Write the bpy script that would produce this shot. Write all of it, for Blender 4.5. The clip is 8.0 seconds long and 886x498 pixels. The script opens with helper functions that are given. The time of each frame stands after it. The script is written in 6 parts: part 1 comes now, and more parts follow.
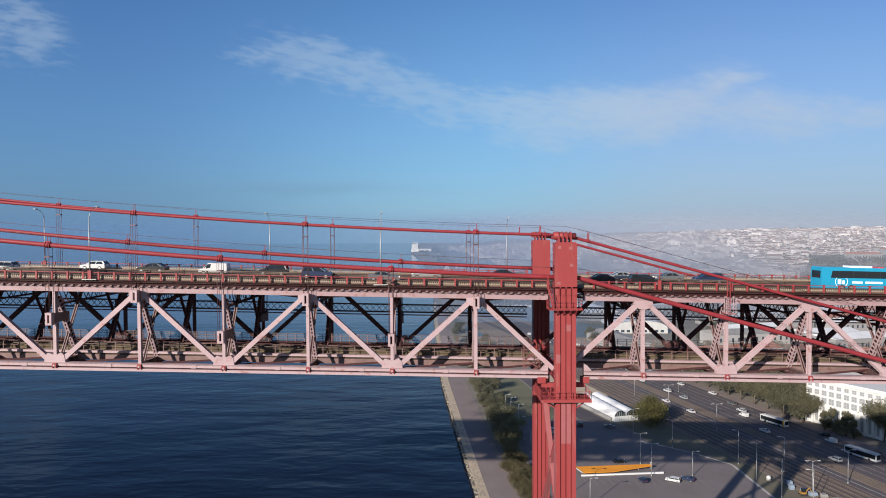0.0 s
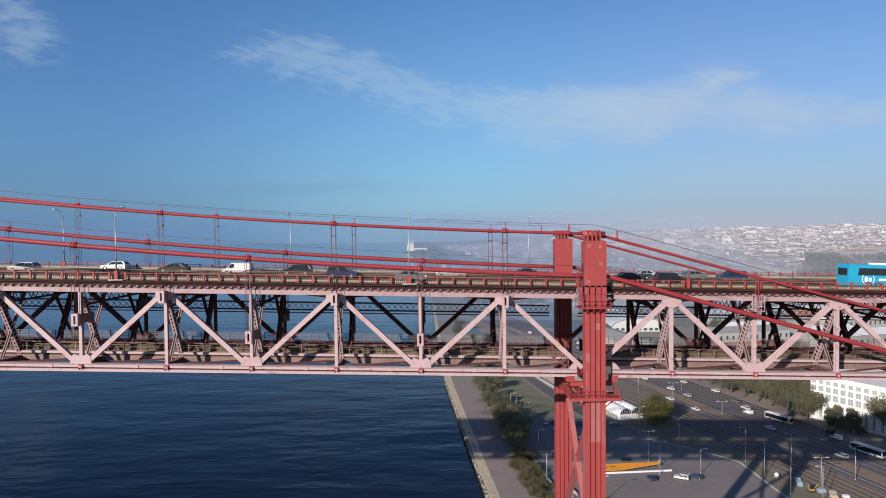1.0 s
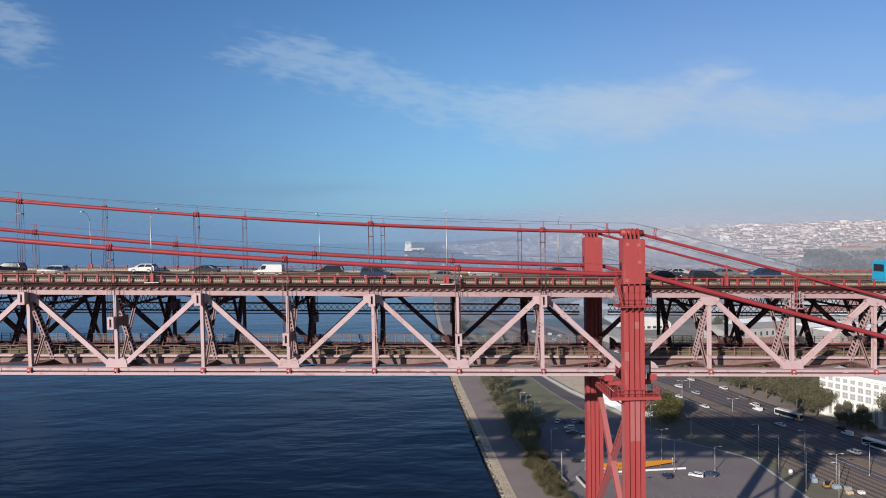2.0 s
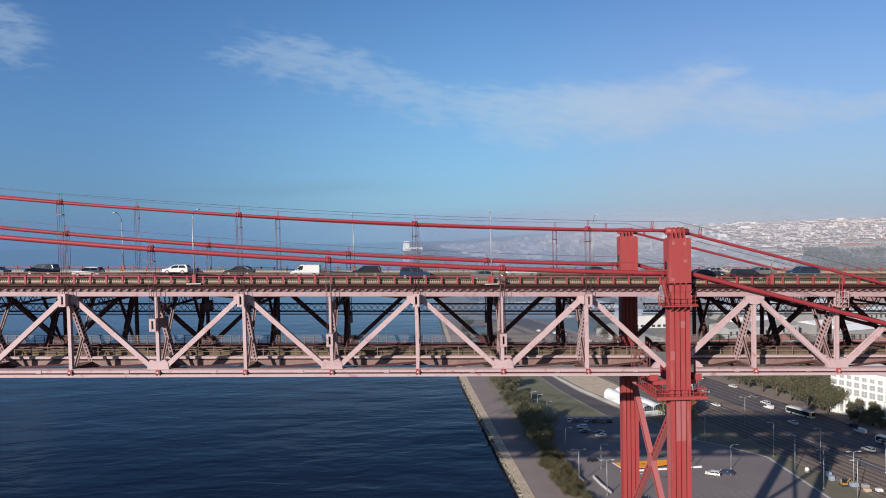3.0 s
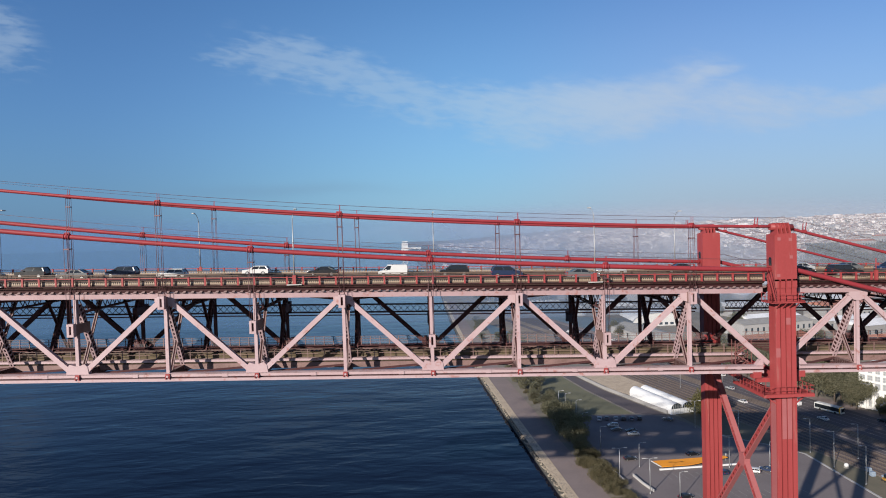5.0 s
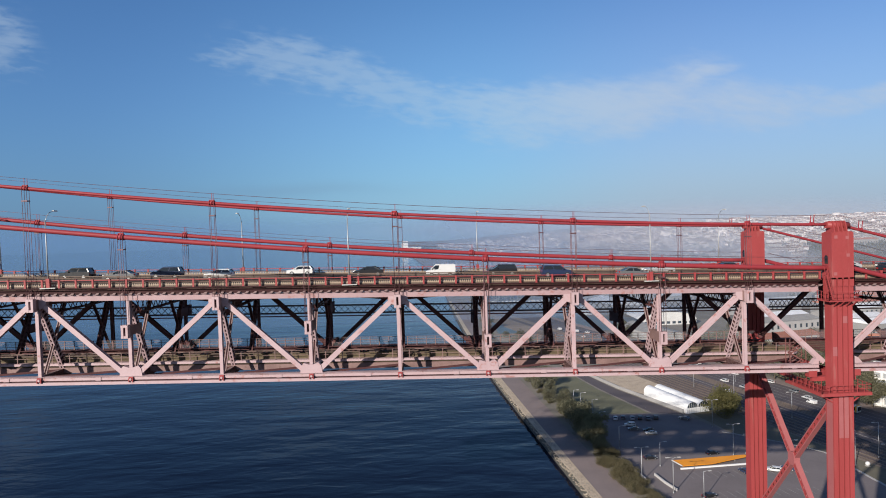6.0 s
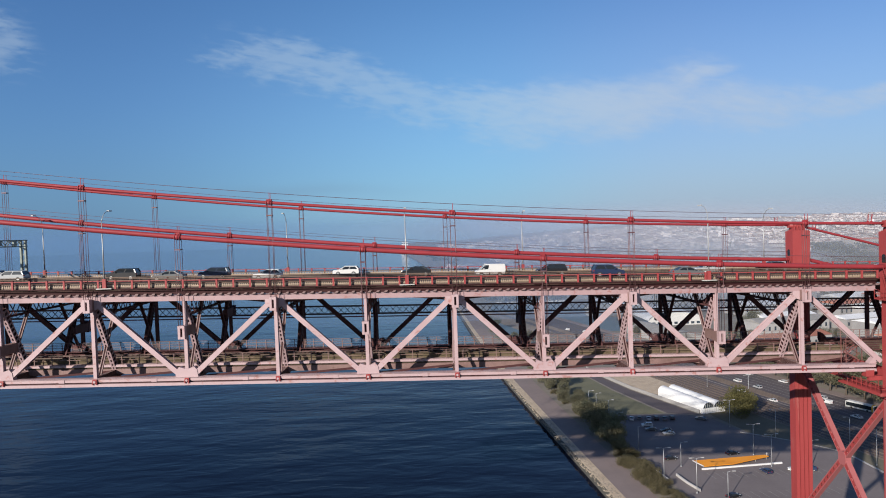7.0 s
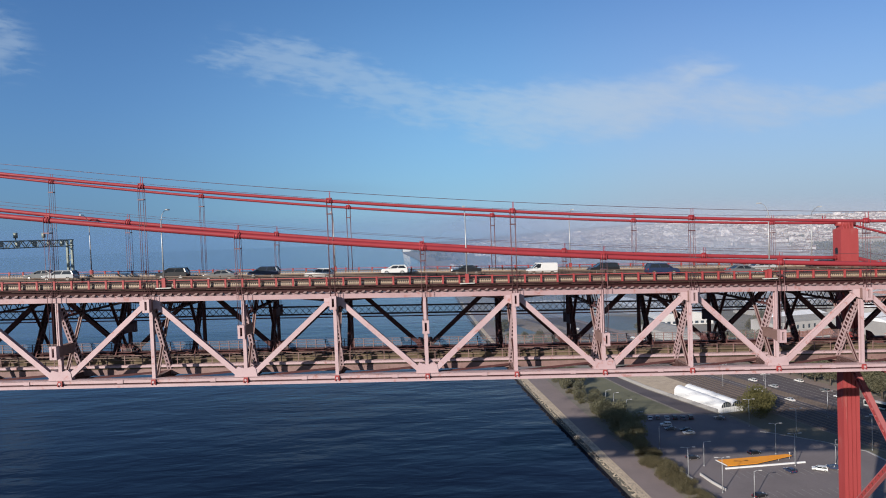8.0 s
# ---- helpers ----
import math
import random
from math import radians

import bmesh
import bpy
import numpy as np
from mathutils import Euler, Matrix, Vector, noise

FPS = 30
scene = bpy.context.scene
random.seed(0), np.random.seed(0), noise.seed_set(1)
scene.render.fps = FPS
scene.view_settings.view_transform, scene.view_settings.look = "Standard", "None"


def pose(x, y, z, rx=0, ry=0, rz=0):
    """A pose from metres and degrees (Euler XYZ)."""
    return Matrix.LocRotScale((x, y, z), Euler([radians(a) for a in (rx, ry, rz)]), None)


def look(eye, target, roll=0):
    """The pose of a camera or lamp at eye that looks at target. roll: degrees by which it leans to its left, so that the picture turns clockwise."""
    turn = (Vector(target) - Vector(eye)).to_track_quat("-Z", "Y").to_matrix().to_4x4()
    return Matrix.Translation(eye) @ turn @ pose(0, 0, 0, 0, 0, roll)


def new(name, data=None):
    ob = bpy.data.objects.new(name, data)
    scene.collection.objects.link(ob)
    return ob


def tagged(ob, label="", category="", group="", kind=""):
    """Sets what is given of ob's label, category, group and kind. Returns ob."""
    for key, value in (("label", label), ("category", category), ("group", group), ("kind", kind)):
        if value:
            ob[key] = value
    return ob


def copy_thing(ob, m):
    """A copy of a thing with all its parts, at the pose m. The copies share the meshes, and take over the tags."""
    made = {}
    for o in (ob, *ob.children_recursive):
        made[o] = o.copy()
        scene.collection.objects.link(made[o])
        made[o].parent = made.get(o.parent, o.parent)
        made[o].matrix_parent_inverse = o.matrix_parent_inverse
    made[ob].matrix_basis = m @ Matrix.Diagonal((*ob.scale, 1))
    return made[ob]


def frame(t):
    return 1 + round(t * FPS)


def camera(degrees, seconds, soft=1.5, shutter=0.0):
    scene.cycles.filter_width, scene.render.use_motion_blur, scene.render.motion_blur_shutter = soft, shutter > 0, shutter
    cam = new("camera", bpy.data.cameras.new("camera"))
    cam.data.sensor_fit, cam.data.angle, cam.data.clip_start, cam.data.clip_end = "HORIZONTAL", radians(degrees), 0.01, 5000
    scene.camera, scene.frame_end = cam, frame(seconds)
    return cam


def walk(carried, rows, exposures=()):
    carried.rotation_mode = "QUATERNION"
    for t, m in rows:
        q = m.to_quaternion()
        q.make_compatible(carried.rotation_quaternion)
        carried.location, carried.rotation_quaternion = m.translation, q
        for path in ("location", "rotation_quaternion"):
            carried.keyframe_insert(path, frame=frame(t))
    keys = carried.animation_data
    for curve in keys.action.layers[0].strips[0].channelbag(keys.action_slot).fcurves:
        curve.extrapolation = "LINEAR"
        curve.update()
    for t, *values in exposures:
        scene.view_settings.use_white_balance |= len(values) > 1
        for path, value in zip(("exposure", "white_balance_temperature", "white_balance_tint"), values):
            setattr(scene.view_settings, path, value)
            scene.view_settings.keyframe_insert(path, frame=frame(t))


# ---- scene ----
cam = camera(70.1, 8.0, soft=1.0)
PATH = [
    (0, (-16.519, -86.528, 83.959), (-16.506, -84.528, 83.905), -0.3),
    (0.5, (-18.697, -86.358, 83.961), (-18.675, -84.359, 83.906), -0.4),
    (1, (-21.132, -86.203, 83.97), (-21.102, -84.204, 83.913), -0.5),
    (1.5, (-23.792, -85.987, 83.978), (-23.757, -83.988, 83.921), -0.8),
    (3, (-32.997, -84.893, 84.182), (-32.945, -82.894, 84.122), -1.2),
    (3.5, (-36.376, -84.433, 84.197), (-36.32, -82.435, 84.138), -1.4),
    (4, (-39.881, -84.067, 84.206), (-39.82, -82.069, 84.148), -1.5),
    (4.5, (-43.442, -83.659, 84.261), (-43.378, -81.661, 84.201), -1.6),
    (6, (-54.396, -82.455, 84.492), (-54.324, -80.457, 84.43), -1.9),
    (6.5, (-58.201, -82.105, 84.527), (-58.126, -80.107, 84.467), -1.9),
    (7, (-62.012, -81.711, 84.552), (-61.934, -79.713, 84.493), -2.0),
    (7.5, (-65.853, -81.324, 84.611), (-65.773, -79.327, 84.55), -2.0),
    (8, (-69.629, -80.95, 84.627), (-69.551, -78.952, 84.568), -2.1),
]
walk(cam, [(t, look(eye, target, roll)) for t, eye, target, roll in PATH], [(0, 0.65), (8, 0.65)])


# ---- world, sun, exposure ----
SUN_TO = Vector((-0.80, -1.0, 0.462)).normalized()
SUN_EL = math.asin(SUN_TO.z)
SUN_ROT = math.atan2(SUN_TO.x, SUN_TO.y)

sun = new("sun", bpy.data.lights.new("sun", "SUN"))
sun.data.energy, sun.data.angle, sun.data.color = 5.0, radians(0.53), (1.0, 0.92, 0.83)
sun.matrix_world = look(SUN_TO * 300, (0, 0, 0))


class Nodes:
    """A short way to write node trees."""

    def __init__(self, tree):
        self.tree = tree
        tree.nodes.clear()

    def add(self, kind, inputs=()):
        n = self.tree.nodes.new(kind)
        for k, v in dict(inputs).items():
            if isinstance(v, bpy.types.NodeSocket):
                self.tree.links.new(v, n.inputs[k])
            else:
                n.inputs[k].default_value = v
        return n

    def math(self, op, a, b=0.0, c=0.0, clamp=False):
        n = self.add("ShaderNodeMath", {0: a, 1: b, 2: c})
        n.operation, n.use_clamp = op, clamp
        return n.outputs[0]

    def mix(self, fac, a, b, blend="MIX"):
        n = self.add("ShaderNodeMix", {0: fac})
        n.data_type, n.blend_type = "RGBA", blend
        for k, v in ((6, a), (7, b)):
            if isinstance(v, bpy.types.NodeSocket):
                self.tree.links.new(v, n.inputs[k])
            else:
                n.inputs[k].default_value = (*v, 1) if len(v) == 3 else v
        return n.outputs[2]

    def ramp(self, fac, lo, hi):
        n = self.add("ShaderNodeMapRange", {0: fac, 1: lo, 2: hi, 3: 0.0, 4: 1.0})
        n.interpolation_type = "SMOOTHSTEP"
        return n.outputs[0]

    def noise(self, vector, scale, detail=4.0, rough=0.55, distortion=0.0):
        return self.add("ShaderNodeTexNoise", {"Vector": vector, "Scale": scale, "Detail": detail, "Roughness": rough, "Distortion": distortion}).outputs["Fac"]

    def combine(self, x, y, z=0.0):
        return self.add("ShaderNodeCombineXYZ", {0: x, 1: y, 2: z}).outputs[0]


world = bpy.data.worlds.new("sky")
scene.world = world
world.use_nodes = True
w = Nodes(world.node_tree)
air = w.add("ShaderNodeTexSky")
air.sky_type, air.sun_disc, air.sun_elevation, air.sun_rotation = "NISHITA", False, SUN_EL, SUN_ROT
air.altitude, air.air_density, air.dust_density, air.ozone_density = 50, 1.0, 0.6, 3.0
sky = w.mix(1.0, air.outputs[0], (0.67, 1.05, 1.50), "MULTIPLY")
way = w.add("ShaderNodeTexCoord").outputs["Generated"]
sep = w.add("ShaderNodeSeparateXYZ", {0: way})
ahead = w.math("MAXIMUM", sep.outputs[1], 0.02)
su = w.math("DIVIDE", sep.outputs[0], ahead)
sv = w.math("DIVIDE", sep.outputs[2], ahead)
veilglow = w.math("MULTIPLY", w.math("MULTIPLY", w.ramp(su, -0.7, 0.6), w.ramp(sep.outputs[1], -0.2, 0.6)), w.ramp(sv, 0.42, 0.12))
sky = w.mix(w.math("MULTIPLY", veilglow, 0.20), sky, (5.2, 7.2, 9.6))
# thin broken cirrus in a long wind-drawn band
warp = w.math("MULTIPLY", w.math("SUBTRACT", w.noise(w.combine(su, sv), 6.0, 3.0), 0.5), 0.05)
cloud = None
for cu, cv, lu, lv, slant, power in ((-0.262, 0.276, 0.075, 0.020, -0.05, 0.75), (-0.165, 0.260, 0.12, 0.042, -0.22, 1.0), (-0.035, 0.218, 0.14, 0.040, -0.32, 1.0),
                                     (0.11, 0.190, 0.16, 0.036, -0.14, 1.0), (0.25, 0.180, 0.17, 0.048, 0.10, 1.05), (0.36, 0.190, 0.13, 0.050, 0.30, 1.0),
                                     (0.44, 0.224, 0.08, 0.016, 0.25, 0.85), (0.53, 0.184, 0.16, 0.042, -0.05, 0.85), (0.72, 0.184, 0.17, 0.022, 0.14, 0.75),
                                     (-0.665, 0.322, 0.085, 0.060, -0.35, 0.85), (-0.61, 0.262, 0.05, 0.012, 0.0, 0.5), (-1.1, 0.24, 0.3, 0.05, 0.1, 0.5), (1.3, 0.25, 0.35, 0.06, -0.2, 0.5)):
    du = w.math("SUBTRACT", su, cu)
    dv = w.math("SUBTRACT", w.math("ADD", w.math("SUBTRACT", sv, cv), warp), w.math("MULTIPLY", du, slant))
    d2 = w.math("ADD", w.math("POWER", w.math("DIVIDE", du, lu), 2.0), w.math("POWER", w.math("DIVIDE", dv, lv), 2.0))
    blob = w.math("MULTIPLY", w.math("EXPONENT", w.math("MULTIPLY", w.math("POWER", d2, 1.3), -0.9)), power)
    cloud = blob if cloud is None else w.math("MAXIMUM", cloud, blob)
tilt = w.math("ADD", sv, w.math("MULTIPLY", su, 0.16))
ripple = w.noise(w.combine(w.math("MULTIPLY", su, 26.0), w.math("MULTIPLY", tilt, 92.0)), 1.0, 2.5, 0.5, 0.35)
puff = w.noise(w.combine(w.math("MULTIPLY", su, 11.0), w.math("MULTIPLY", sv, 22.0)), 1.0, 6.0, 0.62)
soft = w.ramp(su, -0.05, 0.30)
grain = w.math("ADD", w.math("MULTIPLY", w.math("SUBTRACT", ripple, 0.5), w.math("SUBTRACT", 1.75, w.math("MULTIPLY", soft, 1.2))), w.math("MULTIPLY", w.math("SUBTRACT", puff, 0.5), w.math("SUBTRACT", 1.7, soft)))
veil = w.ramp(w.math("ADD", w.math("MULTIPLY", cloud, 0.9), grain), 0.05, 1.10)
veil = w.math("MULTIPLY", veil, w.ramp(cloud, 0.02, 0.50))
sky = w.mix(w.math("MULTIPLY", veil, w.math("ADD", 0.46, w.math("MULTIPLY", soft, 0.30)), clamp=True), sky, w.mix(soft, (5.4, 6.8, 8.6), (6.3, 7.4, 9.0)))
# a faint grey streak and low haze over the estuary, thicker inland
streakv = w.math("DIVIDE", w.math("SUBTRACT", sv, w.math("ADD", 0.067, w.math("MULTIPLY", warp, 0.5))), 0.010)
streaku = w.math("DIVIDE", w.math("ADD", su, 0.19), 0.15)
streak = w.math("EXPONENT", w.math("MULTIPLY", w.math("ADD", w.math("POWER", streakv, 2.0), w.math("POWER", streaku, 2.0)), -1.0))
sky = w.mix(w.math("MULTIPLY", streak, 0.42), sky, (2.2, 3.1, 4.3))
haze = w.math("EXPONENT", w.math("MULTIPLY", w.math("ABSOLUTE", sep.outputs[2]), -5.2))
hazetone = w.mix(w.ramp(su, -0.55, 0.12), (1.5, 3.0, 5.4), (3.1, 6.3, 8.9))
hazetone = w.mix(w.ramp(su, 0.05, 0.45), hazetone, (4.5, 5.75, 7.5))
sky = w.mix(w.math("MULTIPLY", haze, 0.90), sky, hazetone)
low = w.math("EXPONENT", w.math("MULTIPLY", w.math("ABSOLUTE", sep.outputs[2]), -26.0))
low = w.math("MULTIPLY", low, w.ramp(su, -0.35, 0.15))
sky = w.mix(w.math("MULTIPLY", low, 0.7), sky, (4.5, 5.4, 6.75))
# unseen sky behind the camera is whitened to lift and neutralise the shade
rear = w.ramp(w.math("MULTIPLY", sep.outputs[1], -1.0), -0.25, 0.75)
sky = w.mix(w.math("MULTIPLY", rear, 0.25), sky, (6.4, 5.7, 5.2))
back = w.add("ShaderNodeBackground", {"Color": sky, "Strength": 0.0532})
w.tree.links.new(back.outputs[0], w.add("ShaderNodeOutputWorld").inputs[0])


# ---- materials ----
def material(name, base, rough=0.6, metal=0.0, dark=None, scale=1.5, fine=14.0, bump=0.15, island=0.0, objvar=0.0, amount=0.55, streak=0.0, stain=None, gloss=0.5):
    """Painted, worn or natural surface: two scales of variation, grain and fine relief."""
    m = bpy.data.materials.new(name)
    m.use_nodes = True
    n = Nodes(m.node_tree)
    place = n.add("ShaderNodeTexCoord").outputs["Object"]
    if streak:
        place2 = n.add("ShaderNodeMapping", {0: place, 3: (1, 1, streak)}).outputs[0]
    else:
        place2 = place
    dark = dark or tuple(c * 0.6 for c in base)
    big = n.noise(place2, scale, 5.0, 0.6)
    small = n.noise(place, fine, 6.0, 0.65)
    tone = n.math("ADD", n.math("MULTIPLY", big, 0.65), n.math("MULTIPLY", small, 0.35))
    col = n.mix(n.math("MULTIPLY", n.ramp(tone, 0.38, 0.64), amount), base, dark)
    if stain:
        col = n.mix(n.math("MULTIPLY", n.ramp(n.noise(place2, scale * 2.7, 6.0, 0.7), 0.56, 0.68), 0.75), col, stain)
    if island:
        r = n.add("ShaderNodeNewGeometry").outputs["Random Per Island"]
        col = n.mix(1.0, col, n.mix(r, (1 - island,) * 3, (1 + island,) * 3), "MULTIPLY")
    if objvar:
        r = n.add("ShaderNodeObjectInfo").outputs["Random"]
        col = n.mix(1.0, col, n.mix(r, (1 - objvar,) * 3, (1 + objvar,) * 3), "MULTIPLY")
    relief = n.add("ShaderNodeBump", {"Strength": bump, "Distance": 0.04, "Height": tone}).outputs[0]
    shine = n.math("ADD", n.math("MULTIPLY", tone, 0.25), rough - 0.12)
    b = n.add("ShaderNodeBsdfPrincipled", {"Base Color": col, "Roughness": shine, "Metallic": metal, "Specular IOR Level": gloss, "Normal": relief})
    n.tree.links.new(b.outputs[0], n.add("ShaderNodeOutputMaterial").inputs[0])
    return m


def leafage(name, base, dark):
    """Leaves: matt, and letting some light through."""
    m = bpy.data.materials.new(name)
    m.use_nodes = True
    n = Nodes(m.node_tree)
    place = n.add("ShaderNodeTexCoord").outputs["Object"]
    r = n.add("ShaderNodeNewGeometry").outputs["Random Per Island"]
    col = n.mix(n.ramp(n.noise(place, 0.35, 4.0, 0.6), 0.38, 0.64), base, dark)
    col = n.mix(1.0, col, n.mix(r, (0.88, 0.89, 0.88), (1.12, 1.11, 1.09)), "MULTIPLY")
    front = n.add("ShaderNodeBsdfDiffuse", {"Color": col})
    behind = n.add("ShaderNodeBsdfTranslucent", {"Color": n.mix(1.0, col, (1.1, 1.15, 0.7), "MULTIPLY")})
    both = n.add("ShaderNodeMixShader", {0: 0.50, 1: front.outputs[0], 2: behind.outputs[0]})
    n.tree.links.new(both.outputs[0], n.add("ShaderNodeOutputMaterial").inputs[0])
    return m


def glass(name, tint, rough=0.05, alpha=1.0):
    m = bpy.data.materials.new(name)
    m.use_nodes = True
    n = Nodes(m.node_tree)
    b = n.add("ShaderNodeBsdfPrincipled", {"Base Color": (*tint, 1), "Roughness": rough, "IOR": 1.5, "Alpha": alpha})
    n.tree.links.new(b.outputs[0], n.add("ShaderNodeOutputMaterial").inputs[0])
    return m


PINK = material("faded pink bridge paint", (0.364, 0.264, 0.274), 0.55, dark=(0.305, 0.203, 0.212), scale=0.35, fine=5, bump=0.06, stain=(0.26, 0.0992, 0.0806), amount=0.6)
CHORD = material("stained darker pink chord paint", (0.305, 0.205, 0.214), 0.6, dark=(0.25, 0.155, 0.162), scale=0.4, fine=5, bump=0.08, stain=(0.24, 0.10, 0.085), amount=0.7)
RED = material("red bridge paint", (0.255, 0.043, 0.044), 0.5, dark=(0.192, 0.0279, 0.0267), scale=0.35, fine=4, bump=0.05, streak=0.12, stain=(0.26, 0.0806, 0.0744), gloss=0.3)
CABLE = material("red cable wrapping", (0.225, 0.027, 0.034), 0.55, dark=(0.165, 0.021, 0.026), scale=0.5, fine=9, bump=0.1, gloss=0.22)
# the pink again, darkened to put shade into inner braces
BRACE = material("weathered rose paint dimmed for shade", (0.22, 0.15, 0.145), 0.6, dark=(0.12, 0.07, 0.066), scale=0.5, fine=5, bump=0.1, stain=(0.12, 0.05, 0.04))
PALERED = material("pale red paint for patches and sunlit plates", (0.27, 0.085, 0.087), 0.55, dark=(0.24, 0.065, 0.068), scale=0.5, fine=4, bump=0.05)
BARRIER = material("rusty brown barrier", (0.12, 0.080, 0.058), 0.7, dark=(0.07, 0.046, 0.035), scale=0.8, fine=6, bump=0.1)
SHEDWALL = material("grey shed walls", (0.30, 0.29, 0.28), 0.85, dark=(0.22, 0.21, 0.205), scale=0.1, fine=2, bump=0.05, objvar=0.25)
SHEDROOF = material("pale shed roofing", (0.62, 0.62, 0.62), 0.7, dark=(0.44, 0.44, 0.445), scale=0.08, fine=1.5, bump=0.05, objvar=0.2)
BROWNRED = material("browned red rail paint", (0.165, 0.060, 0.055), 0.65, dark=(0.10, 0.036, 0.034), scale=0.5, fine=5, bump=0.1)
# stained pink, dimmed to imitate shade on the bracket arms
DULL = material("stained pink paint dimmed for shade", (0.19, 0.115, 0.105), 0.65, dark=(0.09, 0.05, 0.045), scale=0.5, fine=5, bump=0.1, stain=(0.10, 0.055, 0.04))
# bridge paint with the shade of far and inner members mixed in
DIMRED = material("dark red paint with shade mixed in", (0.098, 0.040, 0.040), 0.7, dark=(0.058, 0.025, 0.026), scale=0.5, fine=6, bump=0.1, gloss=0.25)
# near-black red puts shade into fascia, slots, grooves and brace cores
BROWN = material("near-black red for rails and shaded gaps", (0.036, 0.011, 0.012), 0.7, dark=(0.022, 0.008, 0.008), scale=0.6, fine=6, bump=0.1, gloss=0.2)
GREYPAINT = material("pale paint", (0.384, 0.372, 0.353), 0.5, scale=0.8, bump=0.05)
CREAM = material("galvanised guard rail", (0.30, 0.23, 0.165), 0.5, dark=(0.19, 0.135, 0.095), scale=1.2, fine=9, bump=0.1)
DECK = material("bridge asphalt", (0.085, 0.060, 0.044), 0.85, dark=(0.052, 0.039, 0.030), scale=0.3, fine=12, bump=0.3, gloss=0.2)
BALLAST = material("brown track bed", (0.066, 0.049, 0.033), 0.9, dark=(0.034, 0.025, 0.018), scale=0.8, fine=20, bump=0.5, gloss=0.2)
OLIVE = material("olive stained walkway", (0.115, 0.088, 0.054), 0.8, dark=(0.042, 0.030, 0.020), scale=0.7, fine=10, bump=0.2, gloss=0.2)
STEEL = material("steel rope", (0.11, 0.05, 0.055), 0.5, 0.3, bump=0.1)
RAILSTEEL = material("rail steel", (0.10, 0.07, 0.055), 0.5, 0.3, bump=0.1)
GALV = material("lamp post zinc", (0.341, 0.347, 0.353), 0.45, 0.4, bump=0.05)
GANTRY = material("grey green gantry steel", (0.17, 0.20, 0.18), 0.55, 0.2)
CONCRETE = material("concrete", (0.26, 0.248, 0.229), 0.85, scale=0.3, fine=6, bump=0.2)
WHITEWALL = material("white render", (0.555, 0.547, 0.525), 0.8, dark=(0.435, 0.42, 0.398), scale=0.2, fine=3, bump=0.1, objvar=0.08)
STONE = material("tan quay stone", (0.44, 0.35, 0.25), 0.9, dark=(0.27, 0.21, 0.15), scale=0.25, fine=3, bump=0.4)
BOULDER = material("tan boulders", (0.26, 0.22, 0.17), 0.9, dark=(0.18, 0.15, 0.115), scale=0.6, fine=4, bump=0.4, island=0.2)
ALGAE = material("wet dark quay wall", (0.06, 0.055, 0.045), 0.7, dark=(0.03, 0.03, 0.028), scale=0.3, fine=3, bump=0.4)
PROMENADE = material("pinkish promenade paving", (0.196, 0.153, 0.140), 0.9, dark=(0.146, 0.116, 0.109), scale=0.12, fine=2, bump=0.1)
ASPHALT = material("worn asphalt", (0.150, 0.127, 0.125), 0.9, dark=(0.101, 0.086, 0.086), scale=0.06, fine=1.5, bump=0.1)
ROADTAR = material("road tar", (0.081, 0.066, 0.070), 0.88, dark=(0.055, 0.045, 0.048), scale=0.05, fine=1.2, bump=0.1)
LAWN = material("dry lawn", (0.121, 0.116, 0.067), 0.95, dark=(0.085, 0.087, 0.052), scale=0.08, fine=1.6, bump=0.4, stain=(0.090, 0.080, 0.042))
VERGE = material("dry grass verge", (0.125, 0.108, 0.072), 0.95, dark=(0.087, 0.081, 0.054), scale=0.1, fine=1.5, bump=0.3, stain=(0.146, 0.121, 0.087))
EARTH = material("dusty earth", (0.18, 0.158, 0.13), 0.95, dark=(0.105, 0.096, 0.075), scale=0.03, fine=0.8, bump=0.3, stain=(0.085, 0.088, 0.056))
TRACKBED = material("rusty ballast", (0.19, 0.148, 0.115), 0.95, dark=(0.105, 0.082, 0.066), scale=0.15, fine=3, bump=0.4)
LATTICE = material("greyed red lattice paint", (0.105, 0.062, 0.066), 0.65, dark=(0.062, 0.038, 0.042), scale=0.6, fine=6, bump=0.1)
LINE = material("worn road paint", (0.24, 0.232, 0.22), 0.8, scale=0.5)
MEMBRANE = material("white tent membrane", (0.6, 0.6, 0.593), 0.6, dark=(0.525, 0.525, 0.525), scale=0.15, fine=2, bump=0.05)
ORANGE = material("orange canopy sheet", (0.585, 0.225, 0.0112), 0.55, dark=(0.51, 0.18, 0.009), scale=0.15, fine=2, bump=0.05)
LEAF = leafage("dark green leaves", (0.185, 0.172, 0.119), (0.132, 0.129, 0.090))
LEAFPALE = leafage("olive leaves", (0.162, 0.139, 0.087), (0.110, 0.099, 0.065))
LEAFGOLD = leafage("olive gold leaves", (0.168, 0.152, 0.069), (0.119, 0.114, 0.056))
BARK = material("bark", (0.11, 0.085, 0.065), 0.9, scale=2, bump=0.5)
TYRE = material("tyre rubber", (0.02, 0.02, 0.02), 0.8, bump=0.1)
RIM = material("alloy rim", (0.5, 0.5, 0.5), 0.35, 0.8, bump=0.0)
GLASSDARK = glass("dark car glass", (0.012, 0.015, 0.018), 0.06)
WINDOWDARK = glass("dark window glass", (0.03, 0.04, 0.05), 0.1)
WINDOWPALE = glass("pale reflecting window glass", (0.24, 0.25, 0.26), 0.15)
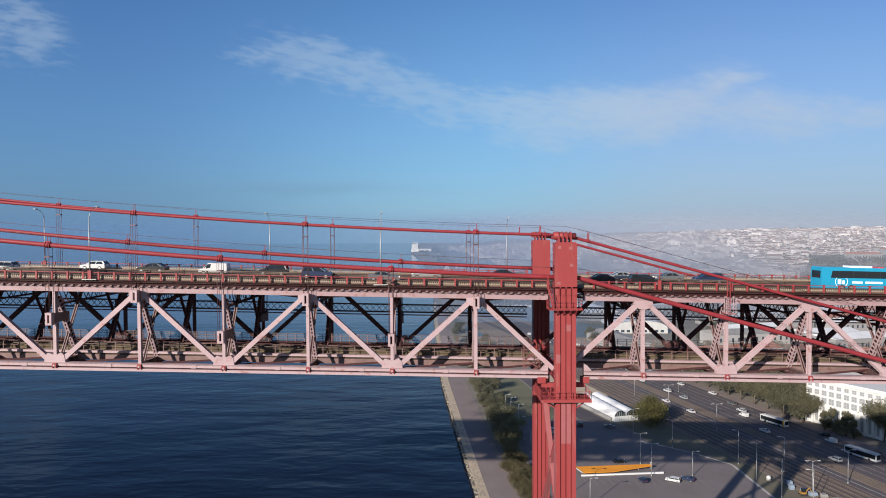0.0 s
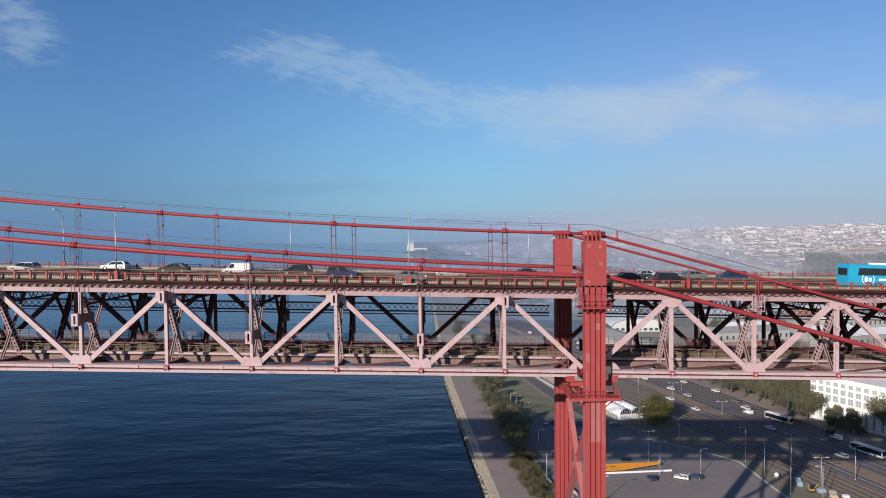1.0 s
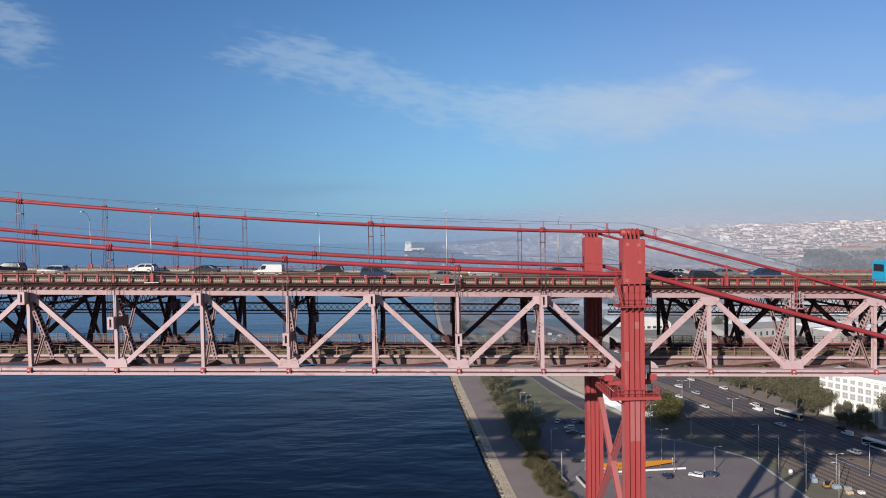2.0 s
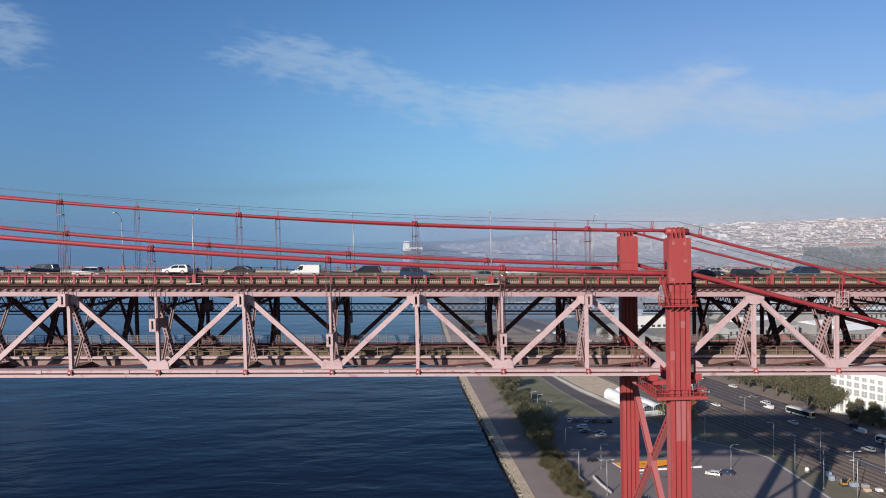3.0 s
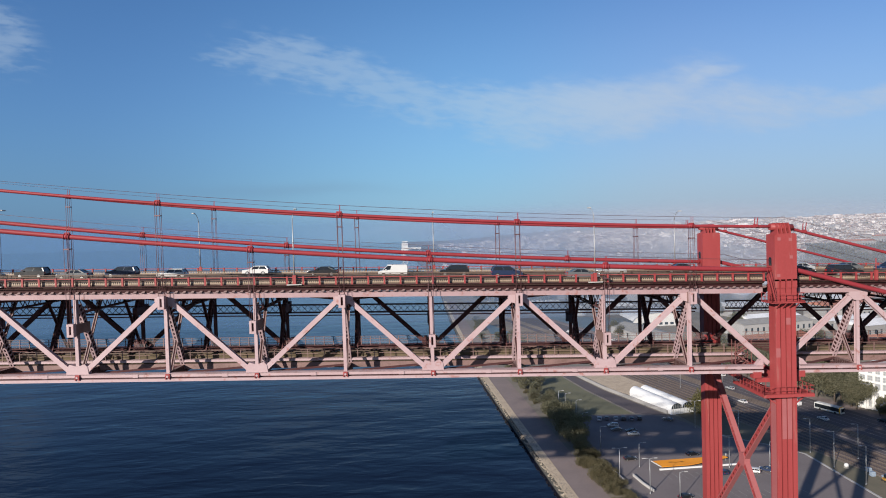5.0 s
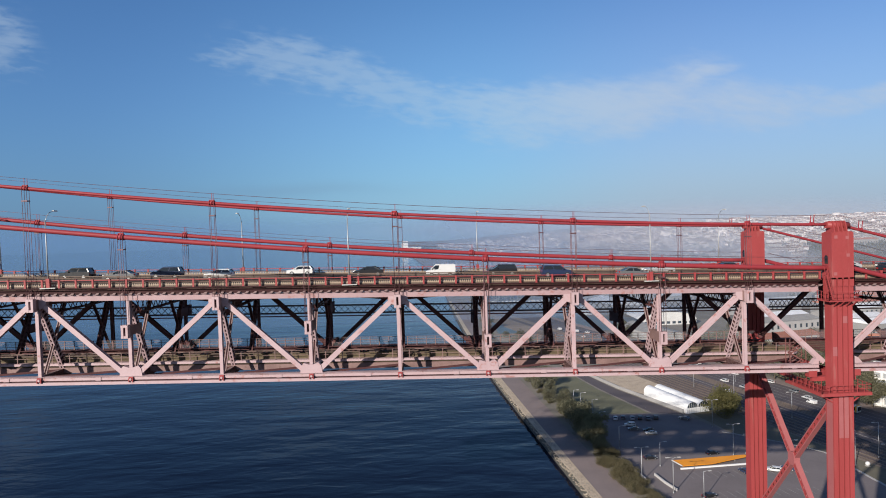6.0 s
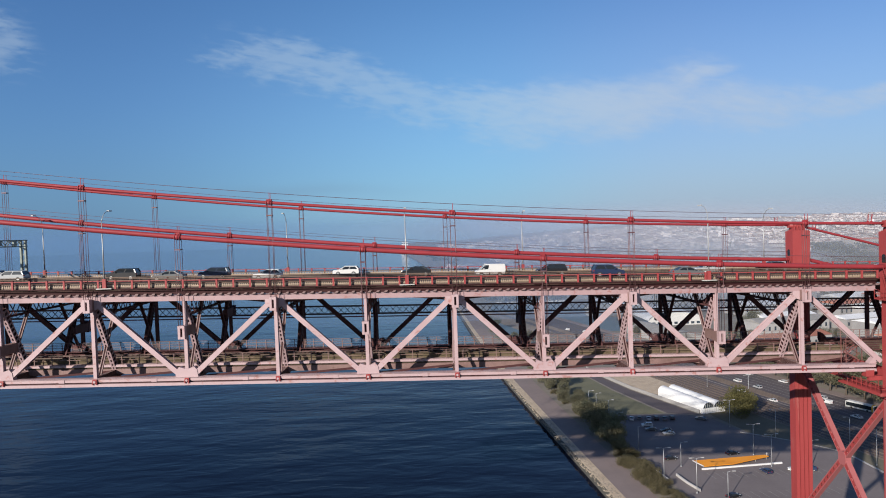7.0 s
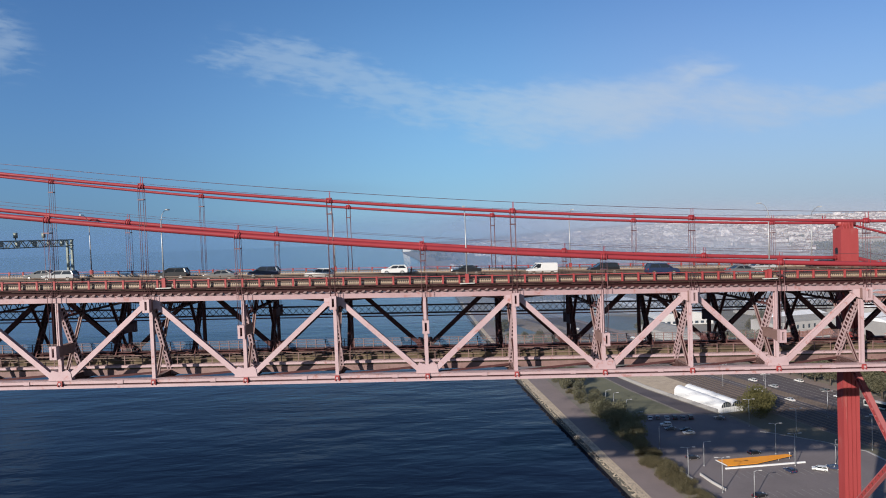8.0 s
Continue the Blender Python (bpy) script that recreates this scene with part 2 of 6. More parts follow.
LAMPGLASS = glass("lamp glass", (0.75, 0.75, 0.72), 0.15)
TAILGLASS = glass("tail lamp glass", (0.35, 0.01, 0.01), 0.2)
NETTING = glass("pale mesh panel", (0.30, 0.34, 0.38), 0.5, 0.06)


# ---- building helpers ----
def lump(bm, m4, faces8):
    vs = [bm.verts.new(m4 @ Vector(p)) for p in faces8]
    for f in ((0, 3, 2, 1), (4, 5, 6, 7), (0, 1, 5, 4), (1, 2, 6, 5), (2, 3, 7, 6), (3, 0, 4, 7)):
        bm.faces.new([vs[i] for i in f])


def box(bm, x0, y0, z0, x1, y1, z1, m4=Matrix()):
    lump(bm, m4, ((x0, y0, z0), (x1, y0, z0), (x1, y1, z0), (x0, y1, z0), (x0, y0, z1), (x1, y0, z1), (x1, y1, z1), (x0, y1, z1)))


def along(a, b, side=Vector((0, 1, 0))):
    a, b = Vector(a), Vector(b)
    z = (b - a).normalized()
    y = (side - z * side.dot(z))
    y = y.normalized() if y.length > 1e-4 else z.orthogonal().normalized()
    x = y.cross(z)
    return Matrix((( x.x, y.x, z.x, a.x), (x.y, y.y, z.y, a.y), (x.z, y.z, z.z, a.z), (0, 0, 0, 1))), (b - a).length


def beam(bm, a, b, wide, deep, side=Vector((0, 1, 0))):
    """A bar from a to b; deep runs along side, wide across it."""
    m4, n = along(a, b, side)
    box(bm, -wide / 2, -deep / 2, 0, wide / 2, deep / 2, n, m4)


def ibeam(bm, a, b, wide, deep, flange=0.08, web=0.5, side=Vector((0, 1, 0))):
    """Two flanges that face +-side and a recessed box web between."""
    m4, n = along(a, b, side)
    box(bm, -wide / 2, -deep / 2, 0, wide / 2, -deep / 2 + flange, n, m4)
    box(bm, -wide / 2, deep / 2 - flange, 0, wide / 2, deep / 2, n, m4)
    box(bm, -wide * web / 2, -deep / 2 + flange, 0, wide * web / 2, deep / 2 - flange, n, m4)


def rod(bm, a, b, r, sides=8, r2=None):
    m4, n = along(a, b)
    r2 = r if r2 is None else r2
    lo = [bm.verts.new(m4 @ Vector((r * math.cos(i * math.tau / sides), r * math.sin(i * math.tau / sides), 0))) for i in range(sides)]
    hi = [bm.verts.new(m4 @ Vector((r2 * math.cos(i * math.tau / sides), r2 * math.sin(i * math.tau / sides), n))) for i in range(sides)]
    for i in range(sides):
        f = bm.faces.new((lo[i], lo[(i + 1) % sides], hi[(i + 1) % sides], hi[i]))
        f.smooth = True
    bm.faces.new(lo[::-1])
    bm.faces.new(hi)


def tube(bm, points, r, sides=10):
    """A bent pipe through points."""
    points = [Vector(p) for p in points]
    rings = []
    for i, p in enumerate(points):
        d = (points[min(i + 1, len(points) - 1)] - points[max(i - 1, 0)]).normalized()
        y = Vector((0, 1, 0)) if abs(d.y) < 0.9 else Vector((1, 0, 0))
        x = y.cross(d).normalized()
        y = d.cross(x)
        rings.append([bm.verts.new(p + x * (r * math.cos(j * math.tau / sides)) + y * (r * math.sin(j * math.tau / sides))) for j in range(sides)])
    for a, b in zip(rings, rings[1:]):
        for j in range(sides):
            f = bm.faces.new((a[j], a[(j + 1) % sides], b[(j + 1) % sides], b[j]))
            f.smooth = True
    bm.faces.new(rings[0][::-1])
    bm.faces.new(rings[-1])


def prism(bm, outline, depth, m4=Matrix()):
    """An outline in local x, z pushed along local y from -depth/2 to depth/2."""
    a = [bm.verts.new(m4 @ Vector((x, -depth / 2, z))) for x, z in outline]
    b = [bm.verts.new(m4 @ Vector((x, depth / 2, z))) for x, z in outline]
    n = len(outline)
    bm.faces.new(a)
    bm.faces.new(b[::-1])
    for i in range(n):
        bm.faces.new((a[(i + 1) % n], a[i], b[i], b[(i + 1) % n]))


def mesh_of(name, bm, mat, bevel=0.0):
    if bevel:
        bmesh.ops.bevel(bm, geom=[e for e in bm.edges if len(e.link_faces) == 2 and e.calc_face_angle(0) > 0.6], offset=bevel, segments=2, affect="EDGES", clamp_overlap=True)
    bmesh.ops.recalc_face_normals(bm, faces=bm.faces)
    me = bpy.data.meshes.new(name)
    bm.to_mesh(me)
    bm.free()
    for mt in (mat if isinstance(mat, (list, tuple)) else [mat]):
        me.materials.append(mt)
    return me


def part(name, bm, mat, parent, label="", bevel=0.0):
    me = bm if isinstance(bm, bpy.types.Mesh) else mesh_of(name, bm, mat, bevel)
    ob = new(name, me)
    ob.parent = parent
    if label:
        ob["label"] = label
    return ob


def thing(name, label, category, at=(0, 0, 0), group="", kind=""):
    ob = new(name)
    ob.location = at
    ob.empty_display_size = 0.5
    return tagged(ob, label, category, group, kind)


def solid(name, bm, mat, label, category, group="", kind="", bevel=0.0):
    return tagged(new(name, mesh_of(name, bm, mat, bevel)), label, category, group, kind)


# ---- the bridge: plan ----
PANEL = 11.51                 # node spacing of the stiffening trusses
NODES = range(-14, 9)         # node numbers; the side-span pier stands at node 0
FAR = 19.25                   # the far truss plane; the near one is y = 0
HANG = -1.25                  # cable plane outside the near truss
HANGFAR = FAR + 1.25


def lvl(x, h):
    """Height h above the line of the bottom chord, which falls gently towards the shore."""
    return 64.15 - 0.024 * x + h


def at(x, y, h):
    return Vector((x, y, lvl(x, h)))


def joint(k):
    """x of a node; the spans part at the pier."""
    return k * PANEL


def span_pieces():
    """Pairs of neighbouring nodes, with the ends cut back at the pier."""
    for k in NODES[:-1]:
        a, b = joint(k), joint(k + 1)
        yield k, (3.3 if k == 0 else a), (-1.6 if k == -1 else b)


def truss(y, out, paint, label):
    """One stiffening truss; out is -1 or 1, towards its outside."""
    t = thing("stiffening_truss", label, "bridge truss", group="stiffening trusses")
    for k, a, b in span_pieces():
        bm = bmesh.new()
        beam(bm, at(a, y, 10.73), at(b, y, 10.73), 0.70, 0.75)
        beam(bm, at(a, y + out * 0.36, 11.12), at(b, y + out * 0.36, 11.12), 0.08, 0.30)
        part("top_chord", bm, CHORD if out < 0 else paint, t)
        bm = bmesh.new()
        beam(bm, at(a, y, 0.38), at(b, y, 0.38), 0.46, 0.66)
        beam(bm, at(a, y + out * 0.05, -0.23), at(b, y + out * 0.05, -0.23), 0.36, 0.76)
        beam(bm, at(a, y + out * 0.10, 0.63), at(b, y + out * 0.10, 0.63), 0.05, 0.90)
        chord = part("bottom_chord", bm, paint, t)
        # dark filler imitates the shaded groove between the flanges
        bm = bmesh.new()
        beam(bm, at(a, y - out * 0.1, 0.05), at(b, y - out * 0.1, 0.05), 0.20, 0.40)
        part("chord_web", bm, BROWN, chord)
        # splice plates half way along the chord
        bm = bmesh.new()
        mid = (a + b) / 2 + 1.6
        beam(bm, at(mid - 0.35, y + out * 0.37, 0.36), at(mid + 0.35, y + out * 0.37, 0.36), 0.50, 0.05)
        beam(bm, at(mid - 0.35, y + out * 0.42, -0.22), at(mid + 0.35, y + out * 0.42, -0.22), 0.36, 0.05)
        part("splice_plate", bm, paint, t)
        # diagonals run from the even bottom nodes to the odd top nodes
        lowx, topx = (joint(k), joint(k + 1)) if k % 2 == 0 else (joint(k + 1), joint(k))
        sgn = 1 if topx > lowx else -1
        bm = bmesh.new()
        ibeam(bm, at(lowx + sgn * 0.85, y, 0.85), at(topx - sgn * 0.55, y, 10.15), 0.62, 0.62, 0.07, 0.55)
        part("diagonal", bm, paint, t)
    for k in NODES:
        x = joint(k)
        if k == 0:
            for s, e in ((-1, -1.6), (1, 3.3)):
                bm = bmesh.new()
                prism(bm, [(e, 0.62), (e + s * 1.1, 0.62), (e + s * 0.5, 1.35), (e, 1.6)], 0.7, Matrix.Translation((0, y, lvl(0, 0))))
                part("end_gusset", bm, paint, t)
            continue
        bm = bmesh.new()
        ibeam(bm, at(x, y, 0.6), at(x, y, 10.4), 0.42, 0.56, 0.06, 0.5)
        part("vertical", bm, paint, t)
        bm = bmesh.new()
        base = Matrix.Translation((x, y, lvl(x, 0)))
        if k % 2 == 0:
            prism(bm, [(-1.45, 0.55), (1.45, 0.55), (1.30, 1.55), (0.95, 1.95), (0.25, 1.72), (-0.25, 1.72), (-0.95, 1.95), (-1.30, 1.55)], 0.78, base)
        else:
            prism(bm, [(-1.25, 10.5), (-1.30, 10.05), (-0.75, 9.45), (-0.3, 9.3), (0.3, 9.3), (0.75, 9.45), (1.30, 10.05), (1.25, 10.5)], 0.78, base)
        part("gusset_plate", bm, paint, t)
        bm = bmesh.new()
        yb = y + out * 0.44
        box(bm, x - 0.27, yb - 0.06, lvl(x, 0.02), x + 0.27, yb + 0.06, lvl(x, 0.58))
        for dx in (-0.23, 0.23):
            box(bm, x + dx - 0.05, yb - 0.16, lvl(x, -0.12), x + dx + 0.06, yb + 0.16, lvl(x, 0.35))
        bearing = part("pin_bearing", bm, RED, t, "small red bearing plate")
        bm = bmesh.new()
        rod(bm, (x, yb + out * 0.05, lvl(x, 0.25)), (x, yb + out * 0.2, lvl(x, 0.25)), 0.15, 10)
        part("pin", bm, paint, bearing, "pale pin end")
        # outboard hanger bracket: at the top of odd nodes, lower down on even ones
        if k % 2:
            h = 9.95
        else:
            h = {2: 4.65, 4: 4.65, 6: 6.7, 8: 6.5, 10: 4.3, 12: 4.3, 14: 4.3}.get(-k, 0)
        if h and k < 1:
            bracket = part("hanger_bracket", bracket_face(x, y, out, h), paint, t)
            # the arm's shaded flank is put into its dimmer colour
            part("bracket_arm", bracket_arm(x, y, out, h), DULL if out < 0 else DIMRED, bracket)
            # a dark box makes the slot read as shade
            bm = bmesh.new()
            yo = y + out * 1.18
            box(bm, x - 0.15, yo - 0.14, lvl(x, h) - 0.55, x + 0.15, yo + 0.14, lvl(x, h) + 0.55)
            part("hanger_slot", bm, BROWN, bracket, "dark box standing for shade in the slot")
    return t


def bracket_face(x, y, out, h):
    bm = bmesh.new()
    z = lvl(x, h)
    y1 = y + out * 1.65
    for dx in (-0.28, 0.28):
        box(bm, x + dx - 0.14, min(y + out * 0.95, y1), z - 0.82, x + dx + 0.14, max(y + out * 0.95, y1), z + 0.82)
    for dz in (-0.69, 0.69):
        box(bm, x - 0.44, min(y + out * 0.97, y1 - out * 0.02), z + dz - 0.14, x + 0.44, max(y + out * 0.97, y1 - out * 0.02), z + dz + 0.17)
    return bm


def bracket_arm(x, y, out, h):
    bm = bmesh.new()
    z = lvl(x, h)
    y0 = y + out * 0.30
    box(bm, x - 0.38, min(y0, y + out * 1.05), z - 0.66, x + 0.38, max(y0, y + out * 1.05), z + 0.70)
    box(bm, x - 0.34, min(y0, y - out * 2.7), z - 0.60, x + 0.34, max(y0, y - out * 2.7), z + 0.64)
    return bm


truss(0, -1, PINK, "pale pink faded steel truss with M-shaped bracing under the road deck")
# the far truss takes the dark red that holds its shade
truss(FAR, 1, DIMRED, "steel truss behind the railway, shade put into its dark red paint")


# ---- cross frames between the trusses ----
def ladder(bm, a, b, wide, deep):
    """A boxed brace whose four cover plates are pierced by rows of square holes."""
    m4, n = along(a, b, Vector((1, 0, 0)))
    bar = 0.12
    count = max(2, int(n / 0.62))
    turn = Matrix.Rotation(math.pi / 2, 4, "Z")
    for m, w2, d2 in ((m4, wide, deep), (m4 @ turn, deep - 0.13, wide)):
        for sy in (-1, 1):
            cy = sy * (d2 / 2 - 0.03)
            for sx in (-1, 1):
                cx = sx * (w2 / 2 - bar / 2)
                box(bm, cx - bar / 2, cy - 0.03, 0, cx + bar / 2, cy + 0.03, n, m)
            for i in range(count):
                z = (i + 0.5) * n / count
                box(bm, -w2 / 2 + bar, cy - 0.028, z - 0.11, w2 / 2 - bar, cy + 0.028, z + 0.11, m)


def ladder_core(bm, a, b, wide, deep):
    """Dark core added inside a boxed brace, so its holes read as shade."""
    m4, n = along(a, b, Vector((1, 0, 0)))
    box(bm, -wide / 2 + 0.10, -deep / 2 + 0.10, 0.02, wide / 2 - 0.10, deep / 2 - 0.10, n - 0.02, m4)


def sway_frame():
    """Braces, floor beam and top strut of one cross frame, at x = 0 and the line of the bottom chord."""
    f = thing("sway_frame", "laced steel cross frame around the railway opening", "bridge frame", group="cross frames between the trusses")
    for s in (0, 1):
        yy = (lambda v: v) if s == 0 else (lambda v: FAR - v)
        # knees and ties get darker paints that stand for their shade
        paint = BRACE if s == 0 else DIMRED
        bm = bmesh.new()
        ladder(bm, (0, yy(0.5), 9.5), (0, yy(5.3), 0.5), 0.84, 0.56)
        brace = part("laced_brace", bm, PINK if s == 0 else DIMRED, f)
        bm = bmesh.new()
        ladder_core(bm, (0, yy(0.5), 9.5), (0, yy(5.3), 0.5), 0.84, 0.56)
        part("dark_core", bm, BROWN, brace, "dark core for shade in the holes")
        # dark filler between the twin bars imitates a shaded gap
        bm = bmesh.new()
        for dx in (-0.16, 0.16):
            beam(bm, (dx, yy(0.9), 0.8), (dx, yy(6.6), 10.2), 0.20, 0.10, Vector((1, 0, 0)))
        brace = part("tie_brace", bm, BRACE if s == 0 else DIMRED, f)
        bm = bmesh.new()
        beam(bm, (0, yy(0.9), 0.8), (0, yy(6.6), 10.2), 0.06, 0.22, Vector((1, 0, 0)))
        part("dark_core", bm, BROWN, brace, "dark filler for shade between the bars")
        bm = bmesh.new()
        prism(bm, [(0.3, 0.35), (6.0, -0.35), (6.0, 0.5), (5.0, 0.62), (0.3, 0.8)], 0.5, Matrix(((0, 1, 0, 0), (1 if s == 0 else -1, 0, 0, 0 if s == 0 else FAR), (0, 0, 1, 0), (0, 0, 0, 1))))
        part("knee", bm, paint, f)
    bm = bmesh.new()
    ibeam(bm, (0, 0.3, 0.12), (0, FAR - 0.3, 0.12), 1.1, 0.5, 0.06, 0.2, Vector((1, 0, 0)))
    part("floor_beam", bm, DIMRED, f)
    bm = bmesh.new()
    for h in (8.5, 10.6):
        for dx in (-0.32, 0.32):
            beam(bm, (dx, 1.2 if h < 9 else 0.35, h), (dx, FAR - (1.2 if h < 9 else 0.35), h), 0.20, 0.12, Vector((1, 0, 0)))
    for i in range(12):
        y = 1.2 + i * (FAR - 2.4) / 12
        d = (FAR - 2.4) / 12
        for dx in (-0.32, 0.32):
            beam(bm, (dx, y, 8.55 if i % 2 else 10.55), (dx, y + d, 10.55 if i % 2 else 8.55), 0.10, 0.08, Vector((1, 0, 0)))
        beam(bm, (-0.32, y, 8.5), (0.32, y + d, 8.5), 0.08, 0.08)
    part("top_strut", bm, DIMRED, f)
    return f


first = None
for k in NODES:
    if k == 0:
        continue
    m4 = Matrix.Translation((joint(k), 0, lvl(joint(k), 0)))
    if first is None:
        first = sway_frame()
        first.matrix_basis = m4
    else:
        copy_thing(first, m4)

# flat wind bracing under the floor
bracing = thing("wind_bracing", "crossed steel bars flat under the railway floor", "bridge bracing")
for k, a, b in span_pieces():
    for y0, y1 in ((0.55, 4.6), (FAR - 0.55, FAR - 4.6)):
        bm = bmesh.new()
        ibeam(bm, at(a + 0.6, y0, 0.46), at(b - 0.4, y1, 0.46), 0.26, 0.16, 0.04, 0.3)
        part("brace", bm, DIMRED, bracing)

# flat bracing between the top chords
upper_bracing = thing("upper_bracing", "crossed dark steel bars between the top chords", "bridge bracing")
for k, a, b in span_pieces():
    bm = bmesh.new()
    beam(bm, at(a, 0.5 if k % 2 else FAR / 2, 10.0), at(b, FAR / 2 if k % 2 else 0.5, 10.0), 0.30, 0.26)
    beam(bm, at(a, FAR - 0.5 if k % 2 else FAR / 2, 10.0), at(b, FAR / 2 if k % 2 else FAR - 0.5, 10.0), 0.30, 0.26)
    part("brace", bm, DIMRED, upper_bracing)

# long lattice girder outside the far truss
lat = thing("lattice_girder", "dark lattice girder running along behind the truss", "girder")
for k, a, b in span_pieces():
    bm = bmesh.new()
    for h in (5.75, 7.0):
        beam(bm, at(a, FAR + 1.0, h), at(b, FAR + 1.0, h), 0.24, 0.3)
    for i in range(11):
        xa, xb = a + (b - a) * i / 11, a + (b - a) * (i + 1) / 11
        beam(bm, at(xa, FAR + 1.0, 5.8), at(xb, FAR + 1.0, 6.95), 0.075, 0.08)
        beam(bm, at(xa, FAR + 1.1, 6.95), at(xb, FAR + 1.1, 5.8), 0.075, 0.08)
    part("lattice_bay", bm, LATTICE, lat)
    bm = bmesh.new()
    rod(bm, at(a, FAR + 1.5, 5.2), at(b, FAR + 1.5, 5.2), 0.09, 8)
    part("service_pipe", bm, RED, lat, "thin red service pipe")
    bm = bmesh.new()
    for h in (5.8, 6.95):
        beam(bm, at(a + 0.01, FAR + 0.35, h), at(a + 0.01, FAR + 0.9, h), 0.12, 0.2, Vector((1, 0, 0)))
    part("lattice_arm", bm, DIMRED, lat)


# ---- railway deck ----
rail_deck = thing("railway_deck", "railway floor with track, walkways and stained edge girders inside the truss", "railway deck", kind="structure")
for k, a, b in span_pieces():
    for s, y in ((-1, 4.9), (1, FAR - 4.9)):
        bm = bmesh.new()
        ibeam(bm, at(a, y, 0.42), at(b, y, 0.42), 0.74, 0.36, 0.05, 0.95)
        part("edge_girder", bm, DULL if s < 0 else DIMRED, rail_deck)
        # dark plate fills the gap in place of its shade
        bm = bmesh.new()
        beam(bm, at(a, y - s * 0.25, 0.88), at(b, y - s * 0.25, 0.88), 0.42, 0.06)
        part("gap_shade", bm, DIMRED, rail_deck)
        bm = bmesh.new()
        beam(bm, at(a, y + s * 0.35, 1.22), at(b, y + s * 0.35, 1.22), 0.30, 0.10)
        beam(bm, at(a, y, 1.38), at(b, y, 1.38), 0.06, 0.8)
        part("walkway_edge", bm, PINK if s < 0 else DIMRED, rail_deck)
    bm = bmesh.new()
    beam(bm, at(a, FAR / 2, 0.92), at(b, FAR / 2, 0.92), 0.18, FAR - 9.6)
    part("floor_slab", bm, BALLAST, rail_deck)
    bm = bmesh.new()
    beam(bm, at(a, 5.5, 1.66), at(b, 5.5, 1.66), 0.64, 0.08)
    part("wind_panel", bm, OLIVE, rail_deck, "olive stained side panel")
    bm = bmesh.new()
    beam(bm, at(a, 5.5, 2.04), at(b, 5.5, 2.04), 0.08, 0.36)
    part("cable_tray", bm, OLIVE, rail_deck, "brown cable tray on the panel")
    bm = bmesh.new()
    for i in range(18):
        xs = a + (b - a) * (i + 0.5) / 18
        for yc in (7.9, FAR - 7.9):
            beam(bm, at(xs, yc - 1.3, 1.08), at(xs, yc + 1.3, 1.08), 0.16, 0.26, Vector((1, 0, 0)))
    tagged(part("sleepers", bm, DIMRED, rail_deck), kind="stuff")
    for yc in (7.9, FAR - 7.9):
        for g in (-0.83, 0.83):
            bm = bmesh.new()
            beam(bm, at(a, yc + g, 1.24), at(b, yc + g, 1.24), 0.16, 0.075)
            part("rail", bm, RAILSTEEL, rail_deck)
bm = bmesh.new()
box(bm, -0.045, -0.045, 0, 0.045, 0.045, 1.3)
box(bm, -0.10, -0.10, 0, 0.10, 0.10, 0.06)
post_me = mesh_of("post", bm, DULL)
for s, y in ((-1, 4.62), (1, FAR - 4.62)):
    fence = thing("walkway_railing", "pale pipe railing beside the railway" if s < 0 else "pale mesh railing on the far side of the railway", "railing", group="railway railings")
    for k, a, b in span_pieces():
        for i in range(5 if s < 0 else 8):
            xs = a + (b - a) * (i + 0.5) / (5 if s < 0 else 8)
            part("post", post_me, None, fence).location = at(xs, y, 1.40)
        bm = bmesh.new()
        for h in ((2.05, 2.66) if s < 0 else (1.9, 2.3, 2.7)):
            beam(bm, at(a, y, h), at(b, y, h), 0.05, 0.05)
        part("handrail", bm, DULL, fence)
        if s > 0:
            bm = bmesh.new()
            beam(bm, at(a, y + 0.08, 2.05), at(b, y + 0.08, 2.05), 1.25, 0.03)
            part("mesh_panel", bm, NETTING, fence)


# ---- road deck ----
EDGE = -1.05


def deck_pieces():
    """Deck lengths between nodes, with the edges cut back round the pier legs."""
    for k in NODES[:-1]:
        a, b = joint(k), joint(k + 1)
        yield (3.0 if k == 0 else a), (-1.75 if k == -1 else b)


bm = bmesh.new()
beam(bm, at(-1.75, FAR / 2, 11.98), at(3.0, FAR / 2, 11.98), 0.24, FAR - 1.6)
pier_slab = mesh_of("slab", bm, DECK)
road_deck = thing("road_deck", "road deck with brown stained asphalt and red steel edge", "bridge deck", kind="structure")
part("slab", pier_slab, None, road_deck)
for a, b in deck_pieces():
    bm = bmesh.new()
    beam(bm, at(a, FAR / 2, 11.98), at(b, FAR / 2, 11.98), 0.24, FAR + 2 * 1.02)
    part("slab", bm, DECK, road_deck)
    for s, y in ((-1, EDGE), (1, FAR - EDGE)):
        # shade of the overhanging deck edge is put into the fascia colour
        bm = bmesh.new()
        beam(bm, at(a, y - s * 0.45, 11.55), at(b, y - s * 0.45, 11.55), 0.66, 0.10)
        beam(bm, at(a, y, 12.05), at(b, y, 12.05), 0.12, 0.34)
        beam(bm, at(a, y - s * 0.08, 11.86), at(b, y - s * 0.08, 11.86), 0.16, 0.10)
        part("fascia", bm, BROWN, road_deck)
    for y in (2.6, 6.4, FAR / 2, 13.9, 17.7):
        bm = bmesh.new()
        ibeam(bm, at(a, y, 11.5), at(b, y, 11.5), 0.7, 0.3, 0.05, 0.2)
        part("stringer", bm, DIMRED, road_deck)
bm = bmesh.new()
